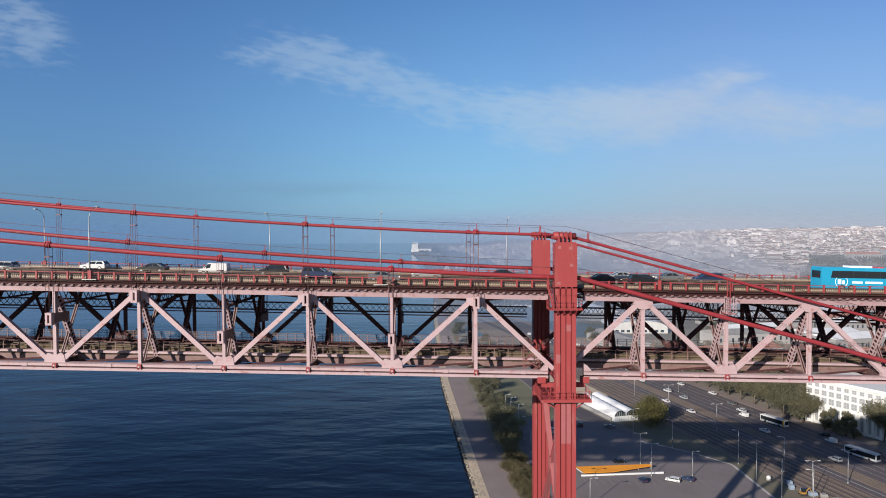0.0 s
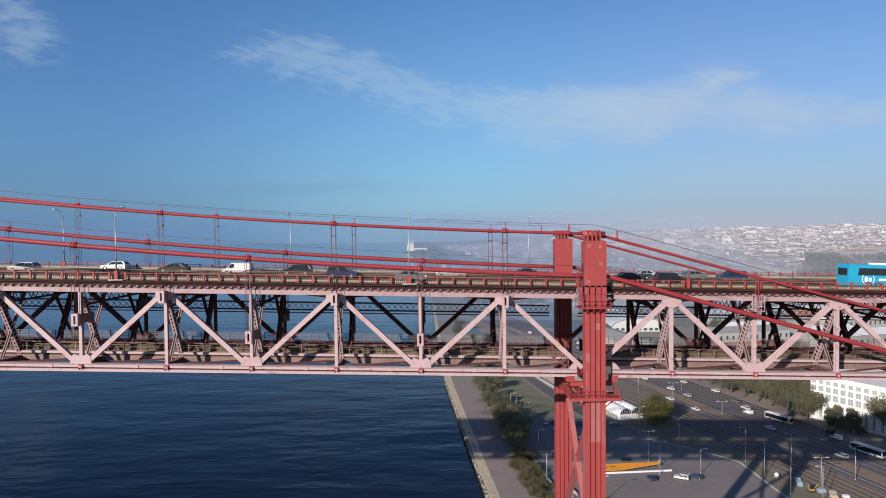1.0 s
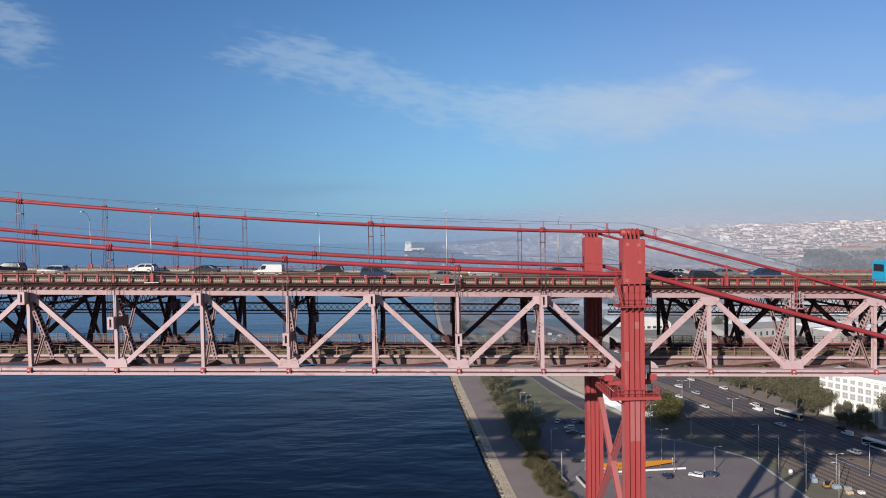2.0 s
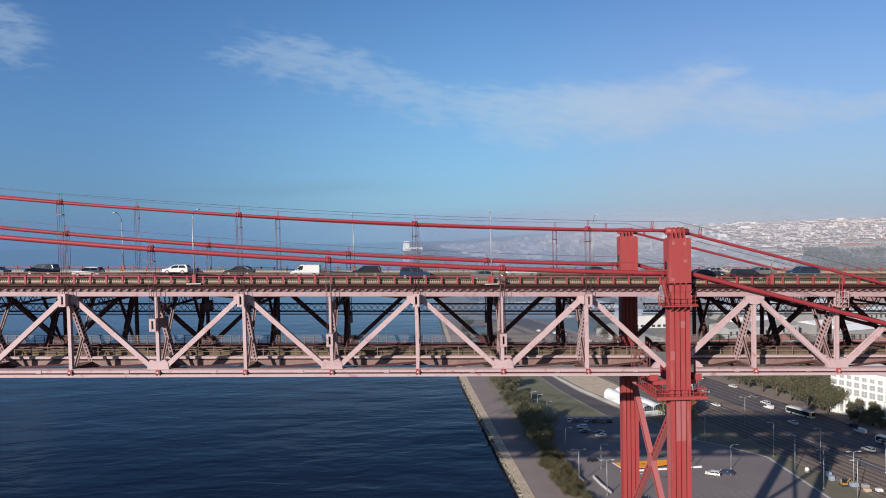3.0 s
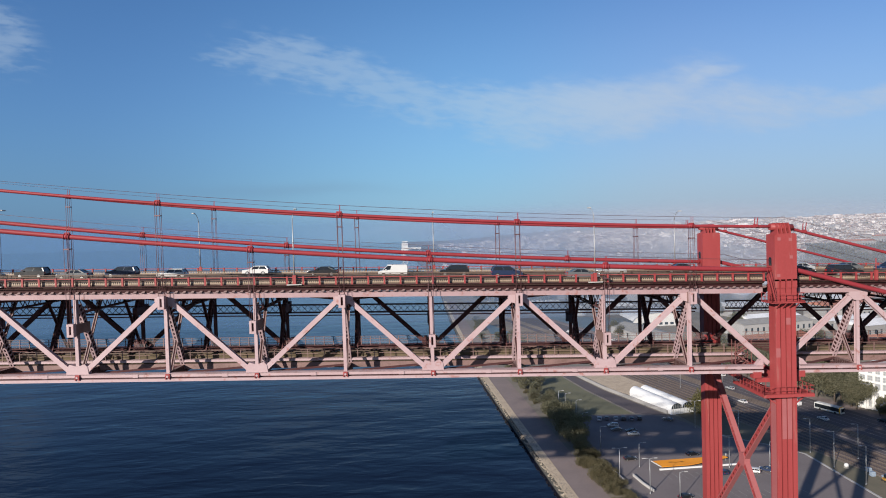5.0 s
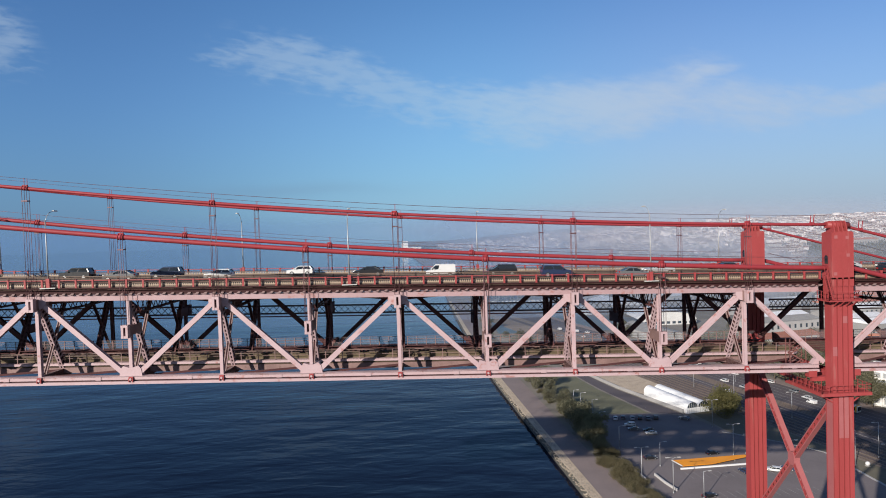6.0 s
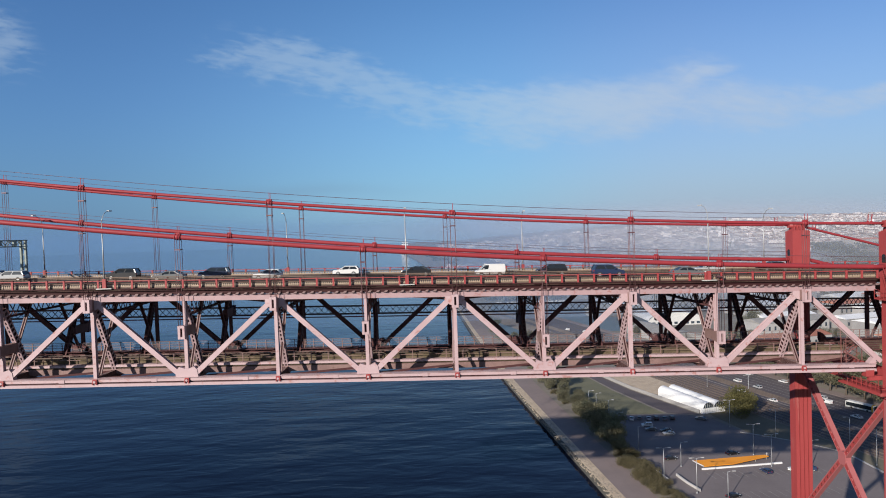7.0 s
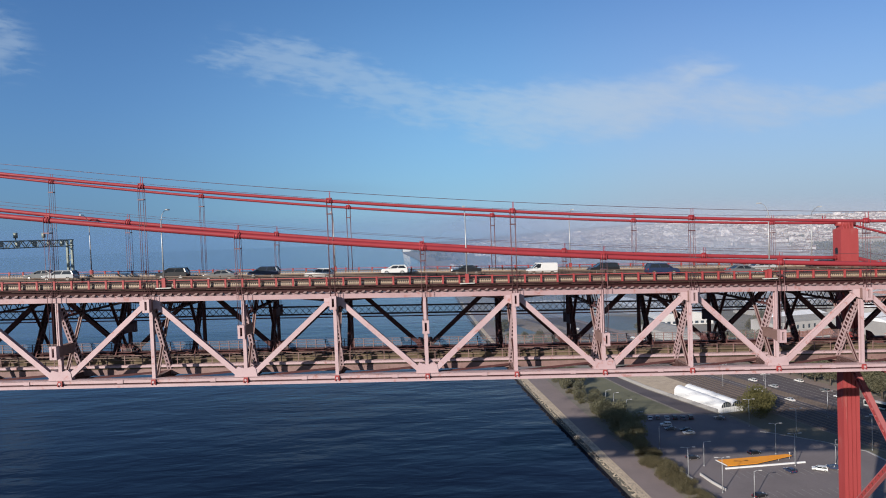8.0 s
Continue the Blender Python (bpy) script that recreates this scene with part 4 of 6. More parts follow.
vs = [bm.verts.new(p) for p in ((-4900, -900, -2.6), (400, -900, -2.6), (400, 4900, -2.6), (-4900, 4900, -2.6))]
bm.faces.new(vs)
solid("water", bm, WATER, "dark blue rippled river water", "water", kind="structure")


def sheet(name, verts, faces, mat, label, category, kind="structure"):
    me = bpy.data.meshes.new(name)
    me.from_pydata(verts, [], faces)
    me.materials.append(mat)
    return tagged(new(name, me), label, category, "", kind)


ys = [-700, -300, -100, 0, 50, 80, 106, 140, 170, 200, 235, 270, 320, 420, 500, 560, 620, 700, 780, 860, 940, 1020, 1120, 1240, 1380, 1520, 1680, 1860, 2050, 2250, 2500, 2750, 3000, 3400, 3900, 4700]
offs = [0, 3.4, 12, 40, 90, 150, 220, 300, 380, 460, 540, 620, 700, 800, 900, 1000, 1120, 1260, 1420, 1600, 1800, 2050, 2350, 2750, 3300, 4200]
verts, faces = [], []
for y in ys:
    for o in offs:
        x = quay(y) + o
        verts.append((x, y, hill(x, y)))
nn = len(offs)
for j in range(len(ys) - 1):
    for i in range(nn - 1):
        a = j * nn + i
        faces.append((a, a + 1, a + 1 + nn, a + nn))
ground = sheet("ground", verts, faces, EARTH, "dusty ground with dry grass behind the quay", "ground")
# quay wall down to the water
verts, faces = [], []
for y in ys:
    verts += [(quay(y) - 0.9, y, -3.6), (quay(y), y, GZ + 0.02)]
for j in range(len(ys) - 1):
    faces.append((2 * j, 2 * j + 1, 2 * j + 3, 2 * j + 2))
sheet("quay_wall", verts, faces, ALGAE, "dark wet stone quay wall at the water", "quay wall")


def strip(name, o0, o1, y0, y1, dz, mat, label, category, edge=quay, step=12.0):
    """A long ribbon between two offsets from a line, with a little thickness."""
    n = max(1, int((y1 - y0) / step))
    verts, faces = [], []
    for j in range(n + 1):
        y = y0 + (y1 - y0) * j / n
        for o, z in ((o0, GZ), (o0, GZ + dz), (o1, GZ + dz), (o1, GZ)):
            verts.append((edge(y) + o, y, z))
    for j in range(n):
        for i in range(3):
            a = 4 * j + i
            faces.append((a, a + 1, a + 5, a + 4))
    return sheet(name, verts, faces, mat, label, category)


strip("quay_kerb", 0.0, 3.2, 20, 660, 0.10, STONE, "tan stone quay edge along the water", "quay")
strip("promenade", 3.2, 12.9, 20, 660, 0.05, PROMENADE, "pinkish paved riverside promenade", "pavement")
verge = lambda y: -0.25 * (y - 140)
# rough tan boulders along the quay's edge
rq = random.Random(44)
verts, faces = [], []
for i in range(3200):
    y = 62 + 250 * rq.random() ** 1.35
    x = quay(y) + rq.uniform(-0.9, 2.6)
    s = rq.uniform(0.12, 0.34)
    z = GZ + 0.05 - max(0, quay(y) - x) * 0.9
    p = len(verts)
    for dx, dy, dz in ((-1, -.9, -.7), (1, -1, -.7), (.9, 1, -.7), (-1, .8, -.7), (-.6, -.5, .6), (.5, -.7, .7), (.7, .5, .5), (-.4, .6, .75)):
        verts.append((x + s * dx * rq.uniform(0.7, 1.2), y + s * dy * rq.uniform(0.7, 1.2), z + s * 0.6 * dz * rq.uniform(0.6, 1.2)))
    faces += [[p + q for q in f] for f in ((4, 5, 6, 7), (0, 1, 5, 4), (1, 2, 6, 5), (2, 3, 7, 6), (3, 0, 4, 7))]
sheet("riprap", verts, faces, BOULDER, "rough tan boulders along the water's edge", "boulders", "stuff")


def flat(name, outline, dz, mat, label, category):
    bm = bmesh.new()
    vs = [bm.verts.new((x, y, GZ + dz)) for x, y in outline]
    f = bm.faces.new(vs)
    low = [bm.verts.new((x, y, GZ - 0.2)) for x, y in outline]
    for i in range(len(vs)):
        bm.faces.new((vs[i], low[i], low[(i + 1) % len(vs)], vs[(i + 1) % len(vs)]))
    return solid(name, bm, mat, label, category, kind="structure")


flat("parking", [(15.0, 139), (17.4, 119), (24, 70), (88.2, 70), (88.2, 137), (84, 143), (78, 149.5), (66, 163), (61, 181), (52, 191), (19, 193), (16.4, 172)], 0.06, ASPHALT, "worn grey asphalt car park with faded bay lines", "car park")
flat("lawn", [(14, 197), (19.5, 194.5), (44.5, 193), (34, 236), (26.5, 285), (6, 285)], 0.05, LAWN, "dry green lawn beside the car park", "lawn")
flat("road", [(46, 193), (58.5, 188.5), (43, 236), (33, 285), (27.5, 285), (35.5, 236)], 0.08, ROADTAR, "narrow grey road beside the lawn", "road")
flat("verge", [(88.6, 70), (114, 70), (93, 142), (81, 195), (62, 195), (67, 163), (79, 149.5), (88.6, 137.5)], 0.05, VERGE, "dusty grass verge beside the tracks", "verge")
strip("railway_bed", 93, 113.5, 60, 560, 0.10, TRACKBED, "rusty ballast bed of several railway tracks", "railway", verge)
strip("road", 113.5, 119, 60, 560, 0.06, ROADTAR, "dark road beside the railway tracks", "road", verge)
strip("tram_bed", 119, 125.5, 60, 560, 0.12, TRACKBED, "tan tram track bed between two roads", "tram track", verge)
strip("road", 125.5, 149.5, 60, 560, 0.07, ROADTAR, "broad dark avenue with parked and moving cars", "road", verge)
strip("pavement", 149.5, 156, 60, 560, 0.16, PROMENADE, "pale pavement under the avenue's trees", "pavement", verge)
for o in (116.2, 129.3, 133.2, 137.2, 141.5, 145.7):
    strip("lane_marking", o, o + 0.16, 60, 420, 0.13 if o < 120 else 0.09, LINE, "worn white lane line on the road", "road marking", verge)
strip("kerb", -0.40, 0.35, 70, 137, 0.22, SHEDWALL, "pale concrete kerb of the car park", "kerb", lambda y: 88.4)
for o in range(6):
    strip("track_drain", 97.0 + o * 3.1 - 0.55, 97.0 + o * 3.1 + 0.35, 60, 420, 0.13, ROADTAR, "dark cinder path between two tracks", "path", verge, 30)
    for g in (0, 1.6):
        strip("rail", 94.5 + o * 3.1 + g, 94.65 + o * 3.1 + g, 60, 420, 0.26, RAILSTEEL, "rusty steel rail on the ballast", "rail", verge, 30)
for o in (119.9, 122.9):
    for g in (0, 1.5):
        strip("rail", o + g, o + 0.15 + g, 60, 420, 0.27, RAILSTEEL, "rusty tram rail in the tan bed", "rail", verge, 30)


def wall_line(points, h, thick, mat, label):
    bm = bmesh.new()
    for (xa, ya), (xb, yb) in zip(points, points[1:]):
        m4, n = along((xa, ya, GZ), (xb, yb, GZ), Vector((0, 0, 1)))
        box(bm, -thick / 2, 0, 0, thick / 2, h, n, m4)
        box(bm, -thick / 2 - 0.06, h, 0, thick / 2 + 0.06, h + 0.12, n, m4)
    return solid("low_wall", bm, mat, label, "wall")


flat("yard", [(54.5, 222), (70, 226), (66, 280), (38, 280), (46, 240)], 0.05, STONE, "pale rubble yard behind the white wall", "yard")
wall_line([(15.0, 138.5), (15.8, 129), (17.0, 119.7)], 0.9, 0.3, SHEDWALL, "low pale wall beside the shrubs")
wall_line([(63.7, 163.4), (72.5, 155.6), (80.2, 148.0), (85.5, 141.2), (88.3, 137.2)], 0.16, 0.5, SHEDWALL, "pale curved kerb between car park and verge")
wall_line([(21.4, 123.9), (22.2, 117), (23.6, 110.8)], 0.8, 0.3, SHEDWALL, "low pale curved wall at a ramp")
wall_line([(59.4, 190.5), (44.4, 236), (38.5, 262), (34.5, 285)], 1.5, 0.25, SHEDWALL, "long pale wall beside the narrow road")
# bay lines
for i in range(15):
    bm = bmesh.new()
    x = 33 + i * 2.75
    beam(bm, (x, 119.8, GZ + 0.075), (x - 0.8, 125.0, GZ + 0.075), 0.13, 0.012, Vector((0, 0, 1)))
    solid("bay_line", bm, LINE, "faded white parking bay line", "road marking", "bay lines", "structure")
for i in range(14):
    bm = bmesh.new()
    x = 34 + i * 2.75
    beam(bm, (x, 104.5, GZ + 0.075), (x - 0.8, 109, GZ + 0.075), 0.13, 0.012, Vector((0, 0, 1)))
    solid("bay_line", bm, LINE, "faded white parking bay line", "road marking", "bay lines", "structure")


# ---- materials stored beside the tracks ----
BLUESHEET = material("faded blue sheeting", (0.22, 0.27, 0.33), 0.6, dark=(0.14, 0.18, 0.24), scale=1.0, fine=6)
DIGGER = material("yellow machine paint", (0.30, 0.16, 0.03), 0.6, scale=1.0)
for x, y, sx, sy, h, mat, words in ((98.9, 119.2, 1.6, 1.4, 1.4, BLUESHEET, "stack wrapped in faded blue sheeting"), (100.4, 113.5, 1.9, 1.2, 0.9, BLUESHEET, "blue wrapped bundle on the verge"), (101.6, 110.6, 2.4, 1.5, 1.2, BLUESHEET, "blue wrapped pallet beside the tracks"),
                                    (104.2, 109.0, 1.9, 1.5, 1.2, CONCRETE, "grey wrapped pallet beside the tracks"), (103.0, 106.4, 1.9, 1.3, 0.9, STONE, "heap of tan blocks on the verge"), (97.6, 115.6, 1.5, 1.3, 1.5, BLUESHEET, "blue site cabin on the verge"), (106.6, 106.2, 1.8, 1.3, 0.9, WHITEWALL, "white bundle on the verge")):
    heap = thing("pallet_stack", words, "building material", (x, y, GZ + 0.05), "stored materials")
    for i in range(3):
        bm = bmesh.new()
        o = 0.12 * (i % 2)
        box(bm, -sx / 2 + o, -sy / 2 + i * 0.05, h * i / 3, sx / 2 - 0.1 + o, sy / 2, h * (i + 1) / 3 - 0.04)
        part("wrapped_block", bm, mat, heap, "", 0.06)
    bm = bmesh.new()
    box(bm, -sx / 2, -sy / 2, -0.05, sx / 2, sy / 2, 0.06)
    part("pallet", bm, BARK, heap)
digger = thing("mini_excavator", "small yellow excavator beside the tracks", "excavator", (98.6, 111.0, GZ + 0.05))
bm = bmesh.new()
for sy in (-0.7, 0.7):
    box(bm, -1.0, sy - 0.2, 0, 1.0, sy + 0.2, 0.5)
part("track", bm, TYRE, digger, "", 0.15)
bm = bmesh.new()
box(bm, -0.8, -0.7, 0.55, 0.8, 0.7, 1.1)
part("body", bm, DIGGER, digger, "", 0.1)
bm = bmesh.new()
box(bm, -0.3, -0.5, 1.1, 0.6, 0.5, 2.2)
part("cab", bm, GLASSDARK, digger, "", 0.06)
bm = bmesh.new()
beam(bm, (0.8, 0, 0.9), (2.0, 0, 2.3), 0.25, 0.2)
beam(bm, (2.0, 0, 2.3), (2.9, 0, 1.0), 0.2, 0.18)
part("boom", bm, DIGGER, digger)
tank = thing("round_tank", "small white round tank on the verge", "tank", (94.0, 123.0, GZ + 0.05))
bm = bmesh.new()
bmesh.ops.create_uvsphere(bm, u_segments=16, v_segments=10, radius=0.75, matrix=Matrix.Translation((0, 0, 0.9)))
part("shell", bm, WHITEWALL, tank)
bm = bmesh.new()
box(bm, -0.6, -0.6, 0, 0.6, 0.6, 0.3)
part("base", bm, CONCRETE, tank)


# ---- orange canopy ----
can = thing("canopy", "low wedge-shaped pavilion with an orange roof and white base wall", "pavilion", (31.3, 127.6, GZ))
bm = bmesh.new()
prism(bm, [(0, 0), (29.2, 0), (29.2, 0.6), (0, 0.6)], 0.4, Matrix.Translation((0.6, 0.2, 0)) @ Matrix.Rotation(radians(4), 4, "Z"))
part("base_wall", bm, SHEDROOF, can)
bm = bmesh.new()
tri = [(-1.0, 3.6, 2.1), (1.2, 0.0, 1.35), (12, 1.0, 1.28), (27.0, 5.6, 1.55), (26.2, 6.6, 1.75)]
up = [bm.verts.new(p) for p in tri]
dn = [bm.verts.new((x, y, z - 0.22)) for x, y, z in tri]
bm.faces.new(up)
bm.faces.new(dn[::-1])
for i in range(5):
    bm.faces.new((up[i], dn[i], dn[(i + 1) % 5], up[(i + 1) % 5]))
part("roof", bm, ORANGE, can, "orange sheet roof")
bm = bmesh.new()
beam(bm, (-1.05, 3.6, 2.1), (1.15, -0.05, 1.35), 0.3, 0.35)
part("roof_edge", bm, GREYPAINT, can)
bm = bmesh.new()
for p in ((4, 3.2), (10, 3.6), (16, 4.2), (22, 5.2)):
    rod(bm, (p[0], p[1], 0), (p[0], p[1], 1.4), 0.12, 8)
part("column", bm, GREYPAINT, can)
bm = bmesh.new()
rod(bm, (26.6, 6.2, 0), (26.6, 6.2, 2.2), 0.1, 8)
rod(bm, (26.6, 6.2, 2.2), (26.6, 6.2, 2.6), 0.25, 8)
part("light_post", bm, GREYPAINT, can)


# ---- white tents ----
def tent(x, y, wide, n, turn):
    t = thing("marquee", "white arched membrane hall with an open glazed front", "tent", (x, y, GZ), "white halls")
    t.rotation_euler = (0, 0, turn)
    arc = [(wide / 2 * math.cos(math.pi * i / 14), 2.4 + 2.4 * math.sin(math.pi * i / 14)) for i in range(15)]
    bays = 10
    bm = bmesh.new()
    rings = [[bm.verts.new((px, n * j / (bays * 2), pz + (0.12 if j % 2 == 0 else -0.06))) for px, pz in arc] for j in range(bays * 2 + 1)]
    for ra, rb in zip(rings, rings[1:]):
        for i in range(14):
            bm.faces.new((ra[i], ra[i + 1], rb[i + 1], rb[i])).smooth = True
    part("membrane_roof", bm, MEMBRANE, t)
    bm = bmesh.new()
    for s in (-1, 1):
        box(bm, s * wide / 2 - 0.1, 0, 0, s * wide / 2 + 0.1, n, 2.45)
    part("side_wall", bm, MEMBRANE, t)
    bm = bmesh.new()
    box(bm, -wide / 2 + 0.1, 0.05, 0, wide / 2 - 0.1, 0.25, 2.4)
    part("front_wall", bm, MEMBRANE, t)
    bm = bmesh.new()
    prism(bm, [(px * 0.96, pz - 0.1) for px, pz in arc], 0.1, Matrix.Translation((0, 0.3, 0)))
    part("front_glazing", bm, WINDOWDARK, t, "dark glazed arch")
    bm = bmesh.new()
    prism(bm, arc, 0.1, Matrix.Translation((0, n - 0.1, 0)))
    box(bm, -wide / 2, n - 0.2, 0, wide / 2, n, 2.4)
    part("end_wall", bm, MEMBRANE, t)
    bm = bmesh.new()
    for i in range(1, 5):
        px = -wide / 2 + wide * i / 5
        box(bm, px - 0.08, -0.02, 0, px + 0.08, 0.04, 2.4 + 2.2 * math.sqrt(max(0, 1 - (2 * px / wide) ** 2)))
    part("front_frame", bm, GREYPAINT, t)


tent(63.3, 189.6, 5.6, 33, 0.24)
tent(68.8, 191.0, 5.6, 33, 0.24)


# ---- trees ----
def tree_mesh(seed, height, spread, leaves, size, tall=0.62):
    """Trunk with limbs, and a crown of loose leaf clumps with gaps."""
    r = random.Random(seed)
    tb, cb = bmesh.new(), bmesh.new()
    top = Vector((r.uniform(-.3, .3), r.uniform(-.3, .3), height * 0.55))
    rod(tb, (0, 0, -0.1), top, height * 0.028, 7, height * 0.014)
    clumps = []
    for i in range(9):
        a = i * 2.4 + r.uniform(-.4, .4)
        f = r.uniform(0.25, 1.0)
        tip = Vector((math.cos(a) * spread * 0.62 * f, math.sin(a) * spread * 0.62 * f, height * (1 - tall * 0.5 + r.uniform(-0.26, 0.26) * tall * 1.3)))
        rod(tb, top * r.uniform(0.5, 0.97), tip, height * 0.011, 5, height * 0.004)
        clumps.append((tip, spread * r.uniform(0.28, 0.48)))
    clumps.append((Vector((0, 0, height * 0.86)), spread * 0.4))
    for i in range(int(leaves * 2.6)):
        c, rad = r.choice(clumps)
        d = Vector((r.gauss(0, 1), r.gauss(0, 1), r.gauss(0, 0.75)))
        d = d.normalized() * rad * (r.random() ** 0.45)
        p = c + d
        s = 0.62 * size * r.uniform(0.5, 1.3)
        u = Vector((r.gauss(0, 1), r.gauss(0, 1), r.gauss(0, 1))).normalized()
        v = u.orthogonal().normalized()
        wv = u.cross(v)
        q = [cb.verts.new(p + v * s * x + wv * s * y + u * s * z) for x, y, z in ((-1, -.6, 0), (0, -.8, .3), (1, -.2, 0), (.5, .8, -.2), (-.6, .7, .1))]
        cb.faces.new(q)
    return mesh_of("trunk", tb, BARK), cb


def tree_kind(seed, height, spread, leaves, size, leaf, name, label, tall=0.62):
    t = thing(name, label, "tree", (0, 0, -500))
    tm, cb = tree_mesh(seed, height, spread, leaves, size, tall)
    part("trunk", tm, None, t)
    me = bpy.data.meshes.new("crown")
    cb.to_mesh(me)
    cb.free()
    me.materials.append(leaf)
    part("crown", me, None, t)
    return t


kinds = {
    "tall": tree_kind(3, 15, 9.0, 3000, 0.40, LEAF, "street_tree", "tall dark green tree with an open uneven crown", 0.85),
    "wide": tree_kind(7, 9, 8.0, 2600, 0.30, LEAFPALE, "broad_tree", "broad olive green tree with autumn tints", 0.8),
    "gold": tree_kind(9, 9, 8.5, 3600, 0.30, LEAFGOLD, "broad_tree", "broad olive green tree beside the white halls", 0.9),
    "small": tree_kind(12, 6.0, 5.2, 1700, 0.25, LEAF, "small_tree", "small dark green tree beside the promenade", 0.85),
    "bush": tree_kind(21, 2.6, 4.2, 1100, 0.20, LEAFPALE, "shrub", "low dry olive shrub", 0.95),
    "cone": tree_kind(31, 13, 5.0, 2000, 0.36, LEAF, "conifer", "slim dark green conifer", 0.95),
}
used = set()
rt = random.Random(5)


def plant(kind, x, y, s=1.0):
    m4 = Matrix.Translation((x, y, hill(x, y) + 0.02)) @ Matrix.Rotation(rt.uniform(0, 6.28), 4, "Z")
    ob = kinds[kind]
    if kind in used:
        ob = copy_thing(ob, m4)
    used.add(kind)
    ob.matrix_basis = m4 @ Matrix.Diagonal((s, s, s * rt.uniform(0.9, 1.1), 1))
    return ob


for x, y, s in ((1.5, 236, 1.1), (5, 222, 1.0), (2.5, 210, 0.9), (6.5, 200, 1.1), (9, 240, 1.2), (11, 214, 0.9), (0, 250, 0.9), (6, 256, 1.0), (11, 262, 1.0), (-1, 268, 1.0), (4, 280, 1.1), (10, 290, 1.2), (-2, 300, 1.1), (5, 312, 1.0)):
    plant("small", x + 2.5, y * 1.03, s)
for x, y, s in ((7.5, 193, 1.2), (8.5, 186, 1.3), (11.5, 179, 1.4), (9, 171, 1.45), (12, 163, 1.4), (10.5, 155, 1.3), (9.8, 148, 1.0), (12.8, 169, 1.0), (8.2, 163, 0.9)):
    plant("small", x, y, s)
for i in range(46):
    y = rt.uniform(70, 146)
    plant("bush", rt.uniform(quay(y) + 13.8, 14.2 + max(0, (125 - y) * 0.10)), y, rt.uniform(0.5, 1.1))
for i in range(16):
    plant("bush", rt.uniform(4, 10), rt.uniform(196, 268), rt.uniform(0.5, 0.9))
plant("gold", 76.0, 186, 1.15)
for i in range(13):
    y = 190 + i * 8.6
    plant("tall", 155.0 + rt.uniform(-0.8, 0.8) + verge(y), y, rt.uniform(0.92, 1.08))
    plant("tall", 162 + rt.uniform(-1.5, 1.5) + verge(y + 4), y + 4, rt.uniform(1.0, 1.15))
    if i % 2:
        plant("tall", 170.5 + rt.uniform(-1.5, 1.5) + verge(y), y, rt.uniform(1.0, 1.2))
for x, y, s in ((146.5, 172.5, 0.78), (149.2, 168, 0.85), (145.2, 176, 0.6), (150.4, 165, 0.6)):
    plant("cone", x, y, s)
plant("tall", 142.0, 186.0, 0.92)
plant("tall", 146.5, 191.0, 0.95)
plant("wide", 168.5, 171, 1.9)
for x, y, s in ((156, 157, 0.95), (161, 152, 1.05), (166, 158, 1.15), (158, 146, 0.9)):
    plant("tall", x + 4.5, y + 4.5, s)
for x, y, s in ((178, 168, 1.0), (183, 160, 1.1), (172, 158, 0.9), (186, 150, 1.0)):
    plant("wide", x, y, s)
for i in range(250):
    y = rt.uniform(292, 760)
    x = rt.uniform(-4, 110) if i % 4 else rt.uniform(110, 420)
    if 85 < x + 0.25 * (y - 140) < 156 or 412 < y < 640 and 4 < x < 160:
        continue
    plant(rt.choice(("tall", "wide", "small", "small")), x, y, rt.uniform(0.7, 1.0))


# ---- lamp posts on the ground ----
def street_lamp(heads, height, label):
    l = thing("street_lamp", label, "street lamp", (0, 0, -500), "street lamps")
    bm = bmesh.new()
    rod(bm, (0, 0, 0), (0, 0, height), 0.14, 8, 0.08)
    rod(bm, (0, 0, 0), (0, 0, 0.5), 0.22, 8)
    part("post", bm, GALV, l)
    for s in heads:
        bm = bmesh.new()
        tube(bm, [(0, 0, height - 0.2), (s * 0.8, 0, height + 0.1), (s * 1.5, 0, height + 0.12)], 0.06, 6)
        arm = part("arm", bm, GALV, l)
        bm = bmesh.new()
        box(bm, s * 1.9 - 0.5, -0.2, height + 0.03, s * 1.9 + 0.5, 0.2, height + 0.2)
        part("lamp_head", bm, GREYPAINT, arm, "", 0.06)
    return l


lamp_a = street_lamp((1,), 8.5, "zinc street lamp with a single arm")
lamp_b = street_lamp((-1, 1), 11.2, "zinc street lamp with twin arms")
lamp_c = street_lamp((-1,), 12.4, "zinc street lamp with its arm over the tracks")
for proto, spots in ((lamp_a, ((14.0, 204.5), (16.0, 199.5), (18.0, 187.6), (16.0, 169.0), (18.0, 150.5), (26.2, 131.4), (70.0, 127.2), (29.4, 104.5))),
                     (lamp_b, ((62.8, 170.0), (56.0, 127.4), (15.6, 119.6), (22.0, 109.5), (55.8, 138.7), (73.3, 154.9), (99.9, 176.2), (118.7, 119.8), (91.7, 209.3), (101.2, 110.2), (83.0, 233.4), (108, 240))),
                     (lamp_c, ((90.8, 137.8), (90.3, 123.8), (90.9, 109.2), (95.4, 100.0), (103, 130)))):
    for i, (x, y) in enumerate(spots):
        m4 = Matrix.Translation((x, y, GZ + 0.05))
        if i == 0:
            proto.matrix_basis = m4
        else:
            copy_thing(proto, m4)


